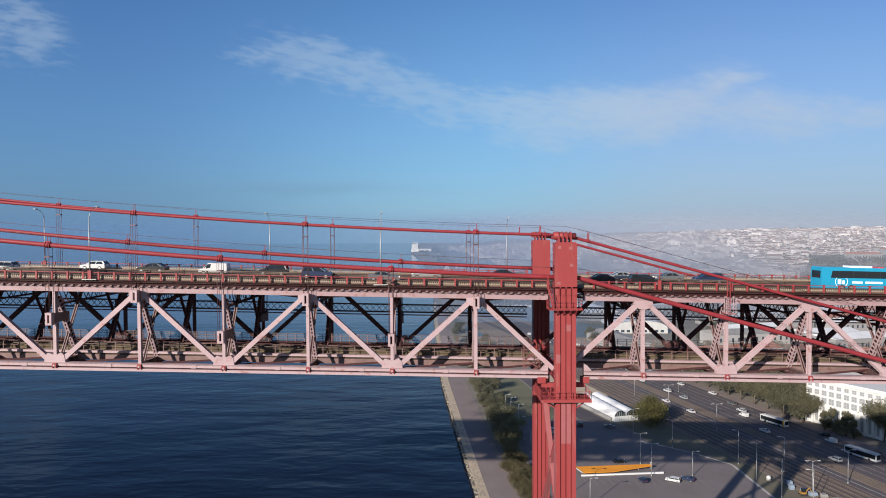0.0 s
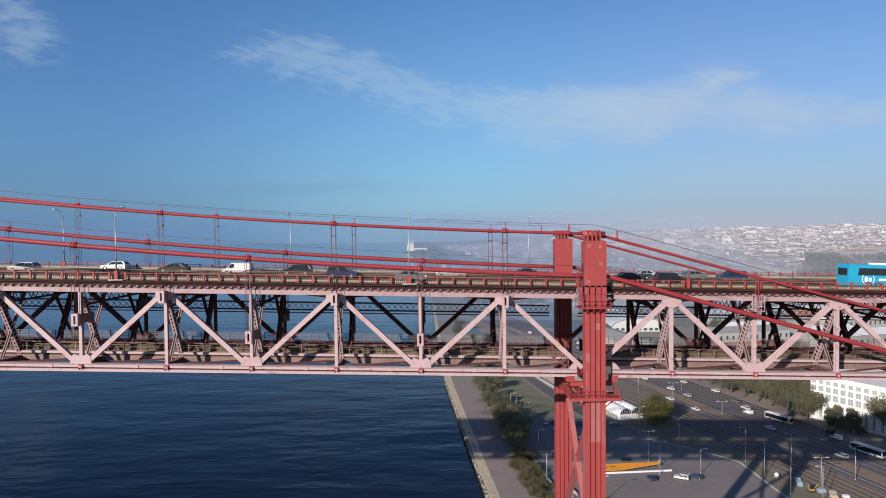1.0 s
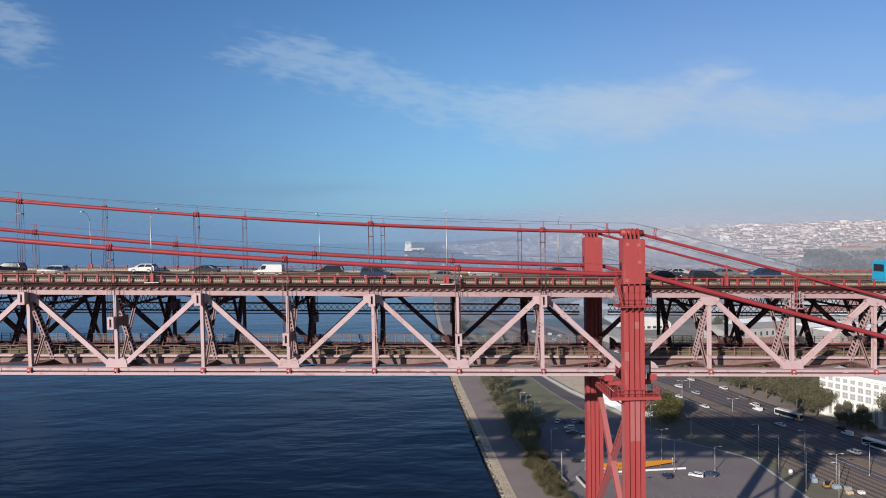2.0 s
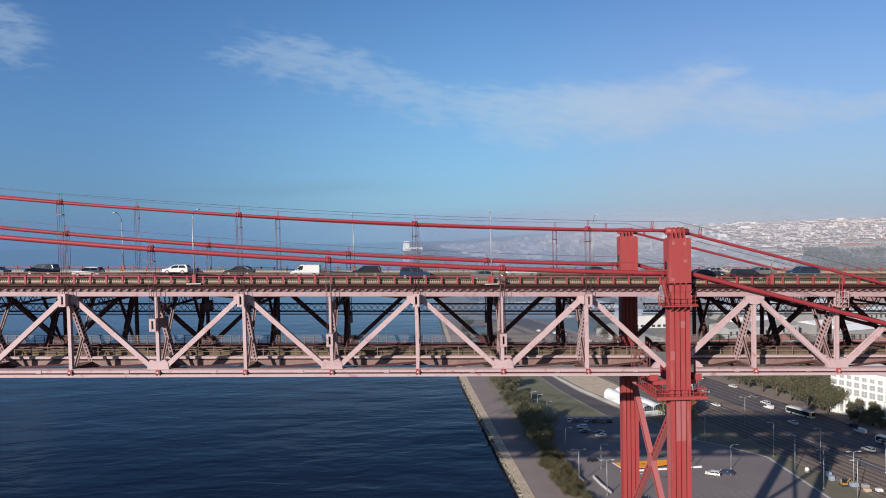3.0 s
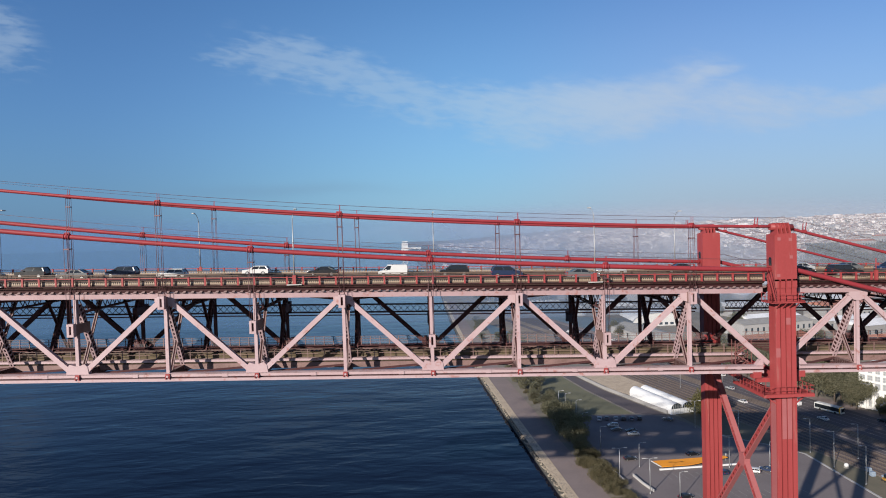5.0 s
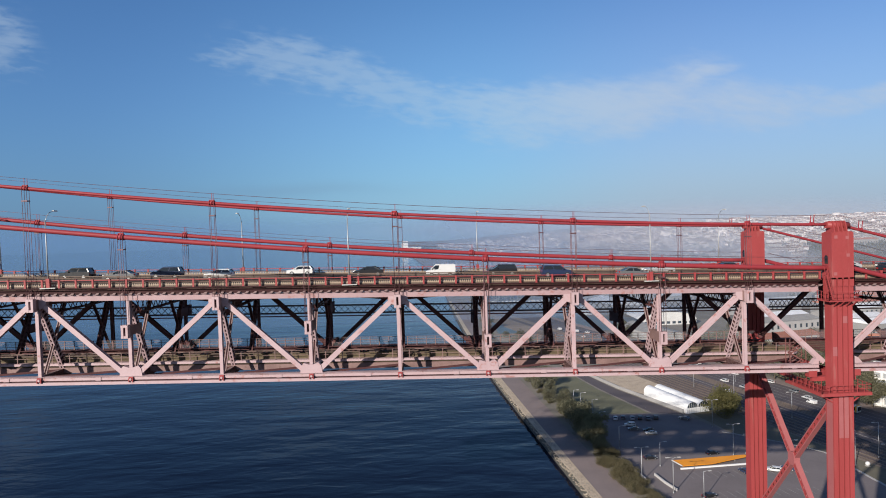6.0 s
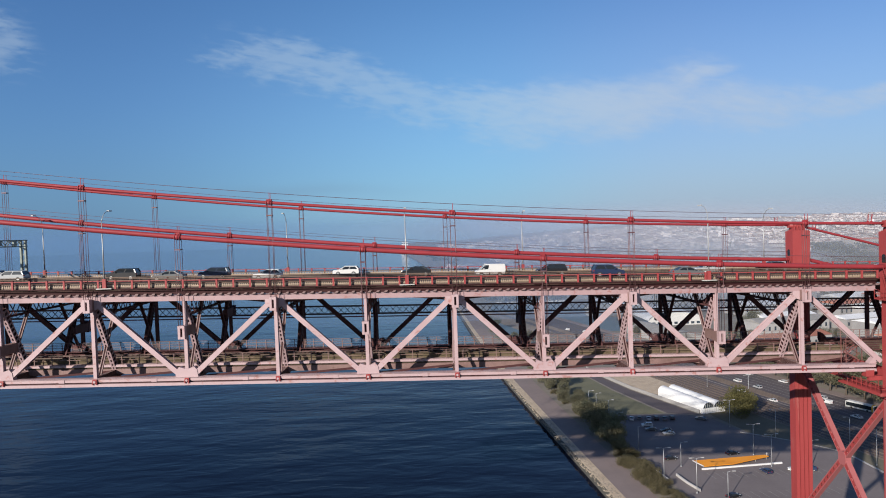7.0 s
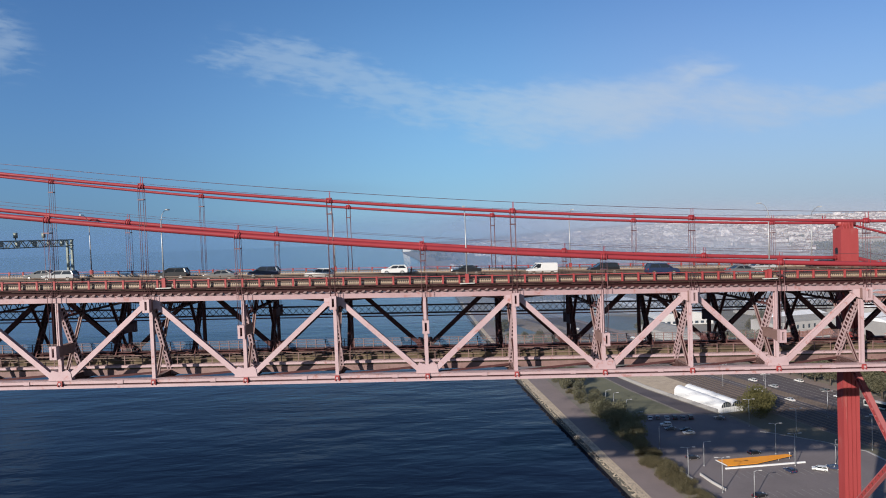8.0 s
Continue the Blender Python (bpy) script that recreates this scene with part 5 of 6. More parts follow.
# ---- lamps and gantry on the bridge ----
def bridge_lamp(x, y, s):
    """s: 1 when the arm reaches towards +y."""
    base = at(x, y, 12.1)
    l = thing("road_lamp", "slender pale lamp post with a swept arm over the road", "street lamp", base, "bridge lamps")
    bm = bmesh.new()
    rod(bm, (0, 0, 1.0), (0, 0, 8.6), 0.10, 8, 0.06)
    part("post", bm, GALV, l)
    bm = bmesh.new()
    box(bm, -0.22, -0.18, -0.05, 0.22, 0.18, 1.25)
    part("base", bm, RED, l, "stout red steel base")
    bm = bmesh.new()
    tube(bm, [(0, 0, 8.4), (0, s * 0.35, 9.1), (0, s * 1.0, 9.6), (0, s * 1.9, 9.85)], 0.045, 6)
    arm = part("arm", bm, GALV, l)
    bm = bmesh.new()
    box(bm, -0.14, min(s * 1.8, s * 2.6), 9.78, 0.14, max(s * 1.8, s * 2.6), 9.92)
    part("lamp_head", bm, GREYPAINT, arm, "", 0.04)
    bm = bmesh.new()
    box(bm, -0.95, -0.3, -0.02, 0.95, 0.1 if s > 0 else 0.3, 0.10)
    part("ledge", bm, GREYPAINT, l, "pale ledge plates")
    return l


for x in (-24.4, -63.6, -101.4, -140):
    bridge_lamp(x, EDGE - 0.12, 1)
for x in (-5.0, -45.1, -83.0, -121.1):
    bridge_lamp(x, FAR - EDGE + 0.12, -1)
for x in (13.4, 48):
    base = at(x, EDGE - 0.12, 12.1)
    l = thing("marker_post", "short red steel post on the parapet", "post", base)
    bm = bmesh.new()
    box(bm, -0.2, -0.16, -0.05, 0.2, 0.16, 1.3)
    rod(bm, (0, 0, 1.3), (0, 0, 2.9), 0.07, 8)
    part("post", bm, RED, l)

gx = -124.7
gantry = thing("sign_gantry", "dark green steel sign gantry over the road", "gantry", at(gx, 21.2, 12.1))
bm = bmesh.new()
for dx in (-0.35, 0.35):
    box(bm, dx - 0.13, -0.2, 0, dx + 0.13, 0.2, 6.05)
for i in range(5):
    beam(bm, (-0.3, 0, 0.4 + i), (0.3, 0, 1.2 + i), 0.08, 0.08)
part("post", bm, GANTRY, gantry)
bm = bmesh.new()
for dx in (-0.5, 0.5):
    for z in (5.1, 6.05):
        beam(bm, (dx, 0.2, z), (dx, -22.3, z), 0.16, 0.16, Vector((1, 0, 0)))
    for i in range(20):
        beam(bm, (dx, -i * 1.1, 5.1 if i % 2 else 6.05), (dx, -(i + 1) * 1.1, 6.05 if i % 2 else 5.1), 0.08, 0.08, Vector((1, 0, 0)))
part("girder", bm, GANTRY, gantry)
bm = bmesh.new()
for dx in (-0.35, 0.35):
    box(bm, dx - 0.13, -22.4, 0, dx + 0.13, -22.1, 6.05)
part("post", bm, GANTRY, gantry)
for yy in (-3.2, -6.7, -10.2, -14.0, -17.5):
    bm = bmesh.new()
    box(bm, 0.55, yy - 0.35, 5.25, 0.80, yy + 0.35, 5.95)
    signal = part("lane_signal", bm, GANTRY, gantry, "dark lane signal", 0.05)
for yy in (-6.8, -13.3):
    bm = bmesh.new()
    rod(bm, (0, yy, 6.05), (0, yy, 6.45), 0.08, 6)
    rod(bm, (0, yy, 6.45), (0, yy, 7.2), 0.26, 10)
    part("camera_housing", bm, GANTRY, gantry)


# ---- vehicles ----
paints = {}


def paint(rgb, metal=0.0):
    if rgb not in paints:
        paints[rgb] = material("car paint", rgb, 0.32, metal, dark=tuple(c * 0.85 for c in rgb), scale=1.5, fine=20, bump=0.0, amount=0.4)
    return paints[rgb]


SHAPES = {  # length, width, height, side line of the body, cabin foot and cabin roof
    "hatchback": (4.1, 1.76, 1.47, [(-2.0, .32), (-2.05, .62), (-1.98, .98), (-1.2, 1.0), (.75, .95), (1.75, .82), (2.03, .62), (2.05, .32)], (-1.95, 1.0), (-1.55, .15)),
    "saloon": (4.6, 1.80, 1.44, [(-2.25, .32), (-2.3, .65), (-2.2, .98), (-1.5, 1.02), (.85, .95), (2.0, .80), (2.28, .62), (2.3, .32)], (-1.75, 1.15), (-.95, .2)),
    "estate": (4.7, 1.82, 1.55, [(-2.3, .34), (-2.35, .68), (-2.27, 1.0), (-1.5, 1.02), (.95, .98), (2.0, .85), (2.32, .65), (2.35, .34)], (-2.25, 1.25), (-1.9, .35)),
    "suv": (4.5, 1.86, 1.70, [(-2.2, .38), (-2.25, .75), (-2.18, 1.1), (-1.4, 1.12), (1.0, 1.08), (1.95, .98), (2.22, .75), (2.25, .38)], (-2.15, 1.25), (-1.85, .4)),
    "small_van": (4.4, 1.86, 1.86, [(-2.15, .35), (-2.2, 1.1), (-2.15, 1.78), (-2.05, 1.84), (0.15, 1.84), (0.35, 1.1), (1.2, 1.05), (1.95, .9), (2.17, .68), (2.2, .35)], (.05, 1.45), (.0, .75)),
}
vehicle_cache = {}


def vehicle(kind, rgb, words, m4, group):
    key = (kind, rgb)
    if key in vehicle_cache:
        c = copy_thing(vehicle_cache[key], m4)
        c["group"] = group
        return c
    n, wide, high, line, foot, roof = SHAPES[kind]
    name = "small_van" if kind == "small_van" else "car"
    c = thing(name, words + " on the asphalt", "van" if "van" in kind else "car", (0, 0, 0), group)
    coat = paint(rgb)
    boxy = "van" in kind
    bm = bmesh.new()
    prism(bm, line, wide)
    body = part("body", bm, coat, c, "", 0.07)
    belt = 1.06 if kind == "small_van" else 1.08 if kind == "suv" else 0.96
    h1 = high - 0.05
    bm = bmesh.new()
    i0, i1 = 0.06, 0.20
    if boxy:
        lump(bm, Matrix(), ((foot[0], -wide / 2 - 0.006, belt), (foot[1], -wide / 2 + 0.05, belt), (foot[1], wide / 2 - 0.05, belt), (foot[0], wide / 2 + 0.006, belt),
                            (roof[0], -wide / 2 + 0.06, h1 - 0.12), (roof[1], -wide / 2 + 0.12, h1 - 0.12), (roof[1], wide / 2 - 0.12, h1 - 0.12), (roof[0], wide / 2 - 0.06, h1 - 0.12)))
    else:
        lump(bm, Matrix(), ((foot[0], -wide / 2 + i0, belt), (foot[1], -wide / 2 + i0, belt), (foot[1], wide / 2 - i0, belt), (foot[0], wide / 2 - i0, belt),
                            (roof[0], -wide / 2 + i1, h1), (roof[1], -wide / 2 + i1, h1), (roof[1], wide / 2 - i1, h1), (roof[0], wide / 2 - i1, h1)))
    part("glasshouse", bm, GLASSDARK, c, "dark tinted glass", 0.04)
    bm = bmesh.new()
    top0 = h1 - (0.12 if boxy else 0.0)
    box(bm, roof[0] - 0.03, -wide / 2 + i1 - 0.04, top0 - 0.03, roof[1] + 0.05, wide / 2 - i1 + 0.04, top0 + 0.05 + (0.1 if boxy else 0))
    part("roof", bm, coat, c, "", 0.02)
    for s in (-1, 1):
        posts = [((foot[1], wide / 2 - i0), (roof[1], wide / 2 - i1), 0.09)]
        if not boxy:
            posts.append(((foot[0], wide / 2 - i0), (roof[0], wide / 2 - i1), 0.16))
            posts.append((((foot[0] + foot[1]) / 2, wide / 2 - i0 + 0.006), ((roof[0] + roof[1]) / 2, wide / 2 - i1 + 0.006), 0.09))
        for (xa, ya), (xb, yb), thick in posts:
            bm = bmesh.new()
            beam(bm, (xa, s * ya, belt), (xb, s * yb, top0), thick, 0.05)
            part("pillar", bm, coat, c)
    wr = 0.36 if kind == "suv" else 0.32
    for sx in (-n / 2 + 0.82, n / 2 - 0.85):
        for s in (-1, 1):
            bm = bmesh.new()
            rod(bm, (sx, s * (wide / 2 - 0.20), wr), (sx, s * (wide / 2 + 0.015), wr), wr, 16)
            wheel = part("wheel", bm, TYRE, c)
            bm = bmesh.new()
            rod(bm, (sx, s * (wide / 2 + 0.012), wr), (sx, s * (wide / 2 + 0.03), wr), wr * 0.62, 12)
            part("rim", bm, RIM, wheel)
    for s in (-1, 1):
        bm = bmesh.new()
        box(bm, n / 2 - 0.22, s * (wide / 2 - 0.28) - 0.2, 0.62, n / 2 - 0.03, s * (wide / 2 - 0.28) + 0.2, 0.78)
        part("headlight", bm, LAMPGLASS, c, "", 0.03)
        bm = bmesh.new()
        box(bm, -n / 2 - 0.012, s * (wide / 2 - 0.22) - 0.14, 0.78, -n / 2 + 0.14, s * (wide / 2 - 0.22) + 0.14, 0.96)
        part("tail_light", bm, TAILGLASS, c)
        bm = bmesh.new()
        box(bm, foot[1] - 0.55, s * (wide / 2 + 0.08) - 0.09, belt, foot[1] - 0.36, s * (wide / 2 + 0.08) + 0.09, belt + 0.15)
        part("mirror", bm, coat, c, "", 0.03)
    bm = bmesh.new()
    box(bm, n / 2 - 0.1, -wide * 0.32, 0.36, n / 2 + 0.012, wide * 0.32, 0.56)
    part("grille", bm, TYRE, c)
    c.matrix_basis = m4
    vehicle_cache[key] = c
    return c


WHITE, SILVER, BLACK, NAVY, GREY, TEAL = (0.50, 0.50, 0.495), (0.30, 0.31, 0.32), (0.012, 0.012, 0.014), (0.015, 0.025, 0.06), (0.10, 0.105, 0.11), (0.02, 0.12, 0.13)
WORDS = {WHITE: "white", SILVER: "silver grey", BLACK: "black", NAVY: "dark blue", GREY: "dark grey", TEAL: "teal green"}


def drive(kind, rgb, x, y, right=False):
    slope = math.atan(0.024) * (1 if right else -1)
    m4 = Matrix.Translation(at(x, y, 12.105)) @ Matrix.Rotation(0 if right else math.pi, 4, "Z") @ Matrix.Rotation(slope, 4, "Y")
    vehicle(kind, rgb, f"{WORDS[rgb]} {kind.replace('_', ' ')} driving", m4, "traffic on the bridge")


for kind, rgb, x, y, right in (
        ("estate", SILVER, -123.0, 15.1, False), ("saloon", GREY, -127.5, 18.3, False), ("suv", BLACK, -106.5, 15.1, False),
        ("saloon", GREY, -98.5, 11.9, False), ("suv", NAVY, -93.0, 15.1, False), ("hatchback", WHITE, -84.2, 11.9, False),
        ("saloon", BLACK, -62.5, 15.1, False), ("small_van", WHITE, -51.5, 11.9, False),
        ("suv", BLACK, -42.3, 11.9, False), ("suv", NAVY, -34.8, 8.4, True), ("saloon", GREY, -24.5, 5.2, True),
        ("saloon", SILVER, -18.5, 11.9, False), ("saloon", BLACK, -6.6, 15.1, False), ("saloon", BLACK, 8.5, 8.4, True), ("suv", BLACK, 13.4, 5.2, True),
        ("saloon", SILVER, 12.6, 15.1, False), ("suv", NAVY, 25.5, 11.9, False), ("hatchback", WHITE, -73.5, 18.3, False), ("saloon", GREY, 20.5, 15.1, False)):
    drive(kind, rgb, x, y, right)


def coach(m4):
    """The long-distance coach."""
    blue = material("bright blue coach paint", (0.014, 0.25, 0.40), 0.3, dark=(0.011, 0.21, 0.36), scale=0.6, bump=0.0)
    redp, whitep = paint((0.55, 0.02, 0.03)), paint((0.78, 0.78, 0.78))
    c = thing("coach", "bright blue coach with dark glass and a red and white stripe", "bus")
    n, wd = 13.0, 2.55
    bm = bmesh.new()
    prism(bm, [(-6.5, .35), (-6.5, 3.2), (-6.35, 3.42), (5.7, 3.38), (6.15, 3.1), (6.5, 1.5), (6.5, .35)], wd)
    part("body", bm, blue, c, "", 0.12)
    for s in (-1, 1):
        bm = bmesh.new()
        prism(bm, [(-5.2, 1.95), (-5.0, 2.95), (5.6, 2.90), (6.0, 2.6), (6.1, 1.6), (5.0, 1.65), (4.6, 1.95)], 0.03, Matrix.Translation((0, s * (wd / 2 + 0.006), 0)))
        part("side_window", bm, GLASSDARK, c)
        for i in range(5):
            bm = bmesh.new()
            box(bm, -4.0 + i * 1.9, s * (wd / 2 + 0.022) - 0.008, 1.95, -3.95 + i * 1.9, s * (wd / 2 + 0.022) + 0.008, 2.93)
            part("window_joint", bm, TYRE, c)
        bm = bmesh.new()
        prism(bm, [(2.2, .45), (3.4, .45), (4.5, 2.0), (3.5, 2.0)], 0.02, Matrix.Translation((0, s * (wd / 2 + 0.010), 0)))
        part("red_stripe", bm, redp, c, "red slanting stripe")
        bm = bmesh.new()
        prism(bm, [(3.4, .45), (3.8, .45), (4.9, 1.9), (4.5, 1.95)], 0.02, Matrix.Translation((0, s * (wd / 2 + 0.010), 0)))
        part("white_stripe", bm, whitep, c, "white slanting stripe")
        # plain shapes in place of the lettering and the round badge
        bm = bmesh.new()
        box(bm, -2.2, s * (wd / 2 + 0.010) - 0.01, 1.22, -0.75, s * (wd / 2 + 0.010) + 0.01, 1.5)
        box(bm, -0.35, s * (wd / 2 + 0.010) - 0.01, 1.22, 2.05, s * (wd / 2 + 0.010) + 0.01, 1.5)
        part("lettering_bar", bm, whitep, c, "plain white bars on the side")
        bm = bmesh.new()
        for i in range(20):
            a, b2 = i * math.tau / 20, (i + 1) * math.tau / 20
            beam(bm, (-3.7 + 0.85 * math.cos(a), s * (wd / 2 + 0.01), 1.45 + 0.85 * math.sin(a)), (-3.7 + 0.85 * math.cos(b2), s * (wd / 2 + 0.01), 1.45 + 0.85 * math.sin(b2)), 0.07, 0.02)
        box(bm, -4.2, s * (wd / 2 + 0.010) - 0.01, 1.1, -3.75, s * (wd / 2 + 0.010) + 0.01, 1.75)
        box(bm, -3.6, s * (wd / 2 + 0.010) - 0.01, 1.1, -3.25, s * (wd / 2 + 0.010) + 0.01, 1.6)
        part("badge", bm, whitep, c, "round white badge outline")
        for sx in (-3.6, -2.3, 4.1):
            bm = bmesh.new()
            rod(bm, (sx, s * (wd / 2 - 0.3), 0.5), (sx, s * (wd / 2 + 0.02), 0.5), 0.5, 18)
            wheel = part("wheel", bm, TYRE, c)
            bm = bmesh.new()
            rod(bm, (sx, s * (wd / 2 + 0.016), 0.5), (sx, s * (wd / 2 + 0.04), 0.5), 0.3, 14)
            part("rim", bm, RIM, wheel)
        bm = bmesh.new()
        tube(bm, [(6.2, s * 1.2, 2.9), (6.7, s * 1.38, 2.9), (6.8, s * 1.4, 2.6)], 0.04, 6)
        box(bm, 6.7, s * 1.4 - 0.12, 1.95, 6.85, s * 1.4 + 0.12, 2.6)
        part("mirror", bm, TYRE, c)
    bm = bmesh.new()
    lump(bm, Matrix(), ((6.46, -1.18, 1.2), (6.54, -1.18, 1.2), (6.54, 1.18, 1.2), (6.46, 1.18, 1.2), (6.12, -1.1, 3.0), (6.22, -1.1, 3.0), (6.22, 1.1, 3.0), (6.12, 1.1, 3.0)))
    part("windscreen", bm, GLASSDARK, c)
    bm = bmesh.new()
    box(bm, -6.54, -1.0, 1.9, -6.44, 1.0, 2.9)
    part("rear_window", bm, GLASSDARK, c)
    bm = bmesh.new()
    box(bm, -2.2, -0.9, 3.38, 0.8, 0.9, 3.62)
    part("roof_unit", bm, whitep, c, "pale roof unit", 0.08)
    bm = bmesh.new()
    box(bm, 1.6, -0.7, 3.36, 2.6, 0.7, 3.5)
    part("roof_hatch", bm, redp, c, "red roof hatch", 0.05)
    c.matrix_basis = m4


coach(Matrix.Translation(at(43.2, 2.2, 12.105)) @ Matrix.Rotation(math.atan(0.024), 4, "Y"))


def park(kind, rgb, x, y, deg, verb="parked", group="cars on the ground", z=0.08):
    vehicle(kind, rgb, f"{WORDS[rgb]} {kind.replace('_', ' ')} {verb}", Matrix.Translation((x, y, GZ + z)) @ Matrix.Rotation(radians(deg), 4, "Z"), group)


for kind, rgb, x, y, deg in (("hatchback", NAVY, 51.4, 122.8, 100), ("estate", WHITE, 61.6, 122.8, 150), ("saloon", NAVY, 66.7, 123.4, 140), ("saloon", BLACK, 25.3, 138.4, 5),
                             ("saloon", WHITE, 27.6, 185.8, 70), ("hatchback", GREY, 31.0, 186.2, 72), ("saloon", SILVER, 34.6, 184.9, 75), ("suv", BLACK, 37.8, 184.6, 74), ("saloon", GREY, 41.1, 183.8, 75), ("suv", BLACK, 44.5, 184.0, 75),
                             ("suv", WHITE, 30.6, 176.0, 170), ("saloon", GREY, 30.4, 170.8, 172), ("saloon", BLACK, 35.8, 168.4, 172), ("saloon", SILVER, 35.4, 164.8, 175), ("saloon", BLACK, 48.7, 140.2, 10),
                             ("saloon", GREY, 56.0, 181.4, 140), ("saloon", BLACK, 31.4, 105.4, 20)):
    park(kind, rgb, x, y, deg)
rc = random.Random(11)
for i in range(34):
    y = 110 + i * 9.5 + rc.uniform(-3, 3)
    o = rc.choice((127.5, 135, 139.3, 143.5, 147.4, 147.8))
    kind = rc.choice(("hatchback", "saloon", "estate", "suv", "small_van"))
    rgb = rc.choice((WHITE, WHITE, SILVER, GREY, BLACK)) if kind != "small_van" else WHITE
    park(kind, rgb, o + verge(y), y, 104, "on the avenue", "cars on the avenue", 0.095)
for o, y, rgb in ((115, 221, WHITE), (117.4, 268, SILVER), (115, 312, GREY), (115.5, 203, WHITE)):
    park("saloon", rgb, o + verge(y), y, 104, "on the road", "cars on the avenue")


def city_bus(x, y, deg, rgb, label):
    c = thing("city_bus", label, "bus", (x, y, GZ + 0.1))
    c.rotation_euler = (0, 0, radians(deg))
    bm = bmesh.new()
    prism(bm, [(-6, .35), (-6, 2.9), (-5.8, 3.05), (5.7, 3.05), (5.95, 2.8), (6, .35)], 2.5)
    part("body", bm, paint(rgb), c, "", 0.1)
    bm = bmesh.new()
    box(bm, -5.7, -1.27, 1.05, 5.6, 1.27, 2.65)
    box(bm, 5.6, -1.1, 1.1, 6.02, 1.1, 2.7)
    part("window_band", bm, GLASSDARK, c)
    bm = bmesh.new()
    box(bm, -5.5, -1.05, 3.04, 5.3, 1.05, 3.16)
    part("roof_panel", bm, paint(WHITE), c, "white roof")
    for sx in (-3.4, 3.3):
        for s in (-1, 1):
            bm = bmesh.new()
            rod(bm, (sx, s * 1.0, 0.48), (sx, s * 1.28, 0.48), 0.48, 14)
            part("wheel", bm, TYRE, c)
    return c


yellow_bus = city_bus(128.6, 184.5, -66, (0.42, 0.42, 0.40), "white city bus with a yellow front and dark glass")
for x0, x1 in ((5.0, 5.62),):
    bm = bmesh.new()
    box(bm, x0, -1.285, 0.4, x1, 1.285, 2.95)
    box(bm, x0, -1.15, 2.95, x1, 1.15, 3.18)
    part("end_panel", bm, paint((0.42, 0.22, 0.015)), yellow_bus, "yellow end panel")
city_bus(139.4, 143.5, -68, (0.42, 0.43, 0.44), "white and grey coach on the avenue")


# ---- white office block by the avenue ----
def office():
    o = thing("office_block", "large white office block with rows of tall windows", "building", (146, 190, GZ))
    ang = math.atan2(-21, 11)
    o.rotation_euler = (0, 0, ang)
    L, D, floors, fh = 62.0, 24.0, 5, 3.7
    Hh = floors * fh + 1.2
    bays = 20
    bw = L / bays
    # zones: a tall colonnade, a row of large windows, two rows of small ones
    zones = ((0.0, 8.6, 1.2, 7.8, 0.62), (8.6, 12.2, 9.2, 11.8, 1.15), (12.2, 15.4, 12.7, 14.9, 1.08), (15.4, 18.5, 15.9, 17.6, 0.95))
    # front wall as piers, sills and lintels so that the openings go through
    for z0, z1, sill, head, half in zones:
        bm = bmesh.new()
        box(bm, 0, -0.45, z0, L, 0, sill)
        box(bm, 0, -0.45, head, L, 0, z1)
        for i in range(bays + 1):
            xa, xb = max(0, (i - 0.5) * bw + half), min(L, (i + 0.5) * bw - half)
            box(bm, xa, -0.45, sill, xb, 0, head)
        part("wall", bm, WHITEWALL, o)
        bm = bmesh.new()
        box(bm, -0.05, -0.6, z1 - 0.30, L + 0.05, -0.45, z1 - 0.1)
        part("string_course", bm, WHITEWALL, o)
        for i in range(bays):
            bm = bmesh.new()
            x = (i + 0.5) * bw
            box(bm, x - half - 0.05, -0.2, sill, x + half + 0.05, -0.14, head)
            pane = part("window", bm, WINDOWPALE, o)
            bm = bmesh.new()
            for dx in (-half + 0.05, 0, half - 0.05):
                box(bm, x + dx - 0.06, -0.27, sill, x + dx + 0.06, -0.2, head)
            rows = max(2, round((head - sill) / 1.2))
            for j in range(rows + 1):
                z = sill + (head - sill) * j / rows
                box(bm, x - half, -0.26, z - 0.06, x + half, -0.2, z + 0.06)
            part("frame", bm, GREYPAINT, pane)
    for i in range(bays + 1):
        bm = bmesh.new()
        xa = min(L - 0.2, max(0.2, i * bw))
        box(bm, xa - 0.30, -0.95, 0, xa + 0.30, -0.45, 8.3)
        part("pilaster", bm, WHITEWALL, o)
    bm = bmesh.new()
    box(bm, 0, 0.5, 0, L, D, Hh - 0.4)
    part("core", bm, WHITEWALL, o)
    bm = bmesh.new()
    box(bm, -0.02, -0.45, 0, 0.4, D, Hh - 1.2)
    part("end_wall", bm, WHITEWALL, o)
    for fl in range(1, floors):
        for j in range(3):
            bm = bmesh.new()
            box(bm, -0.06, 6.6 + j * 5.4, fl * fh + 1.2, -0.03, 7.5 + j * 5.4, fl * fh + 2.7)
            part("window", bm, WINDOWPALE, o)
    bm = bmesh.new()
    box(bm, -0.5, -0.9, Hh - 1.2, L + 0.4, D + 0.3, Hh - 0.75)
    box(bm, -0.2, -0.5, Hh - 0.75, L + 0.2, 0, Hh)
    part("cornice", bm, WHITEWALL, o)


office()


# ---- sheds and houses of the docks ----
ROOFS = {"white": SHEDROOF, "grey": CONCRETE, "tile": material("clay roof tiles", (0.36, 0.13, 0.075), 0.85, dark=(0.25, 0.09, 0.055), scale=0.2, fine=2, bump=0.2, objvar=0.2)}


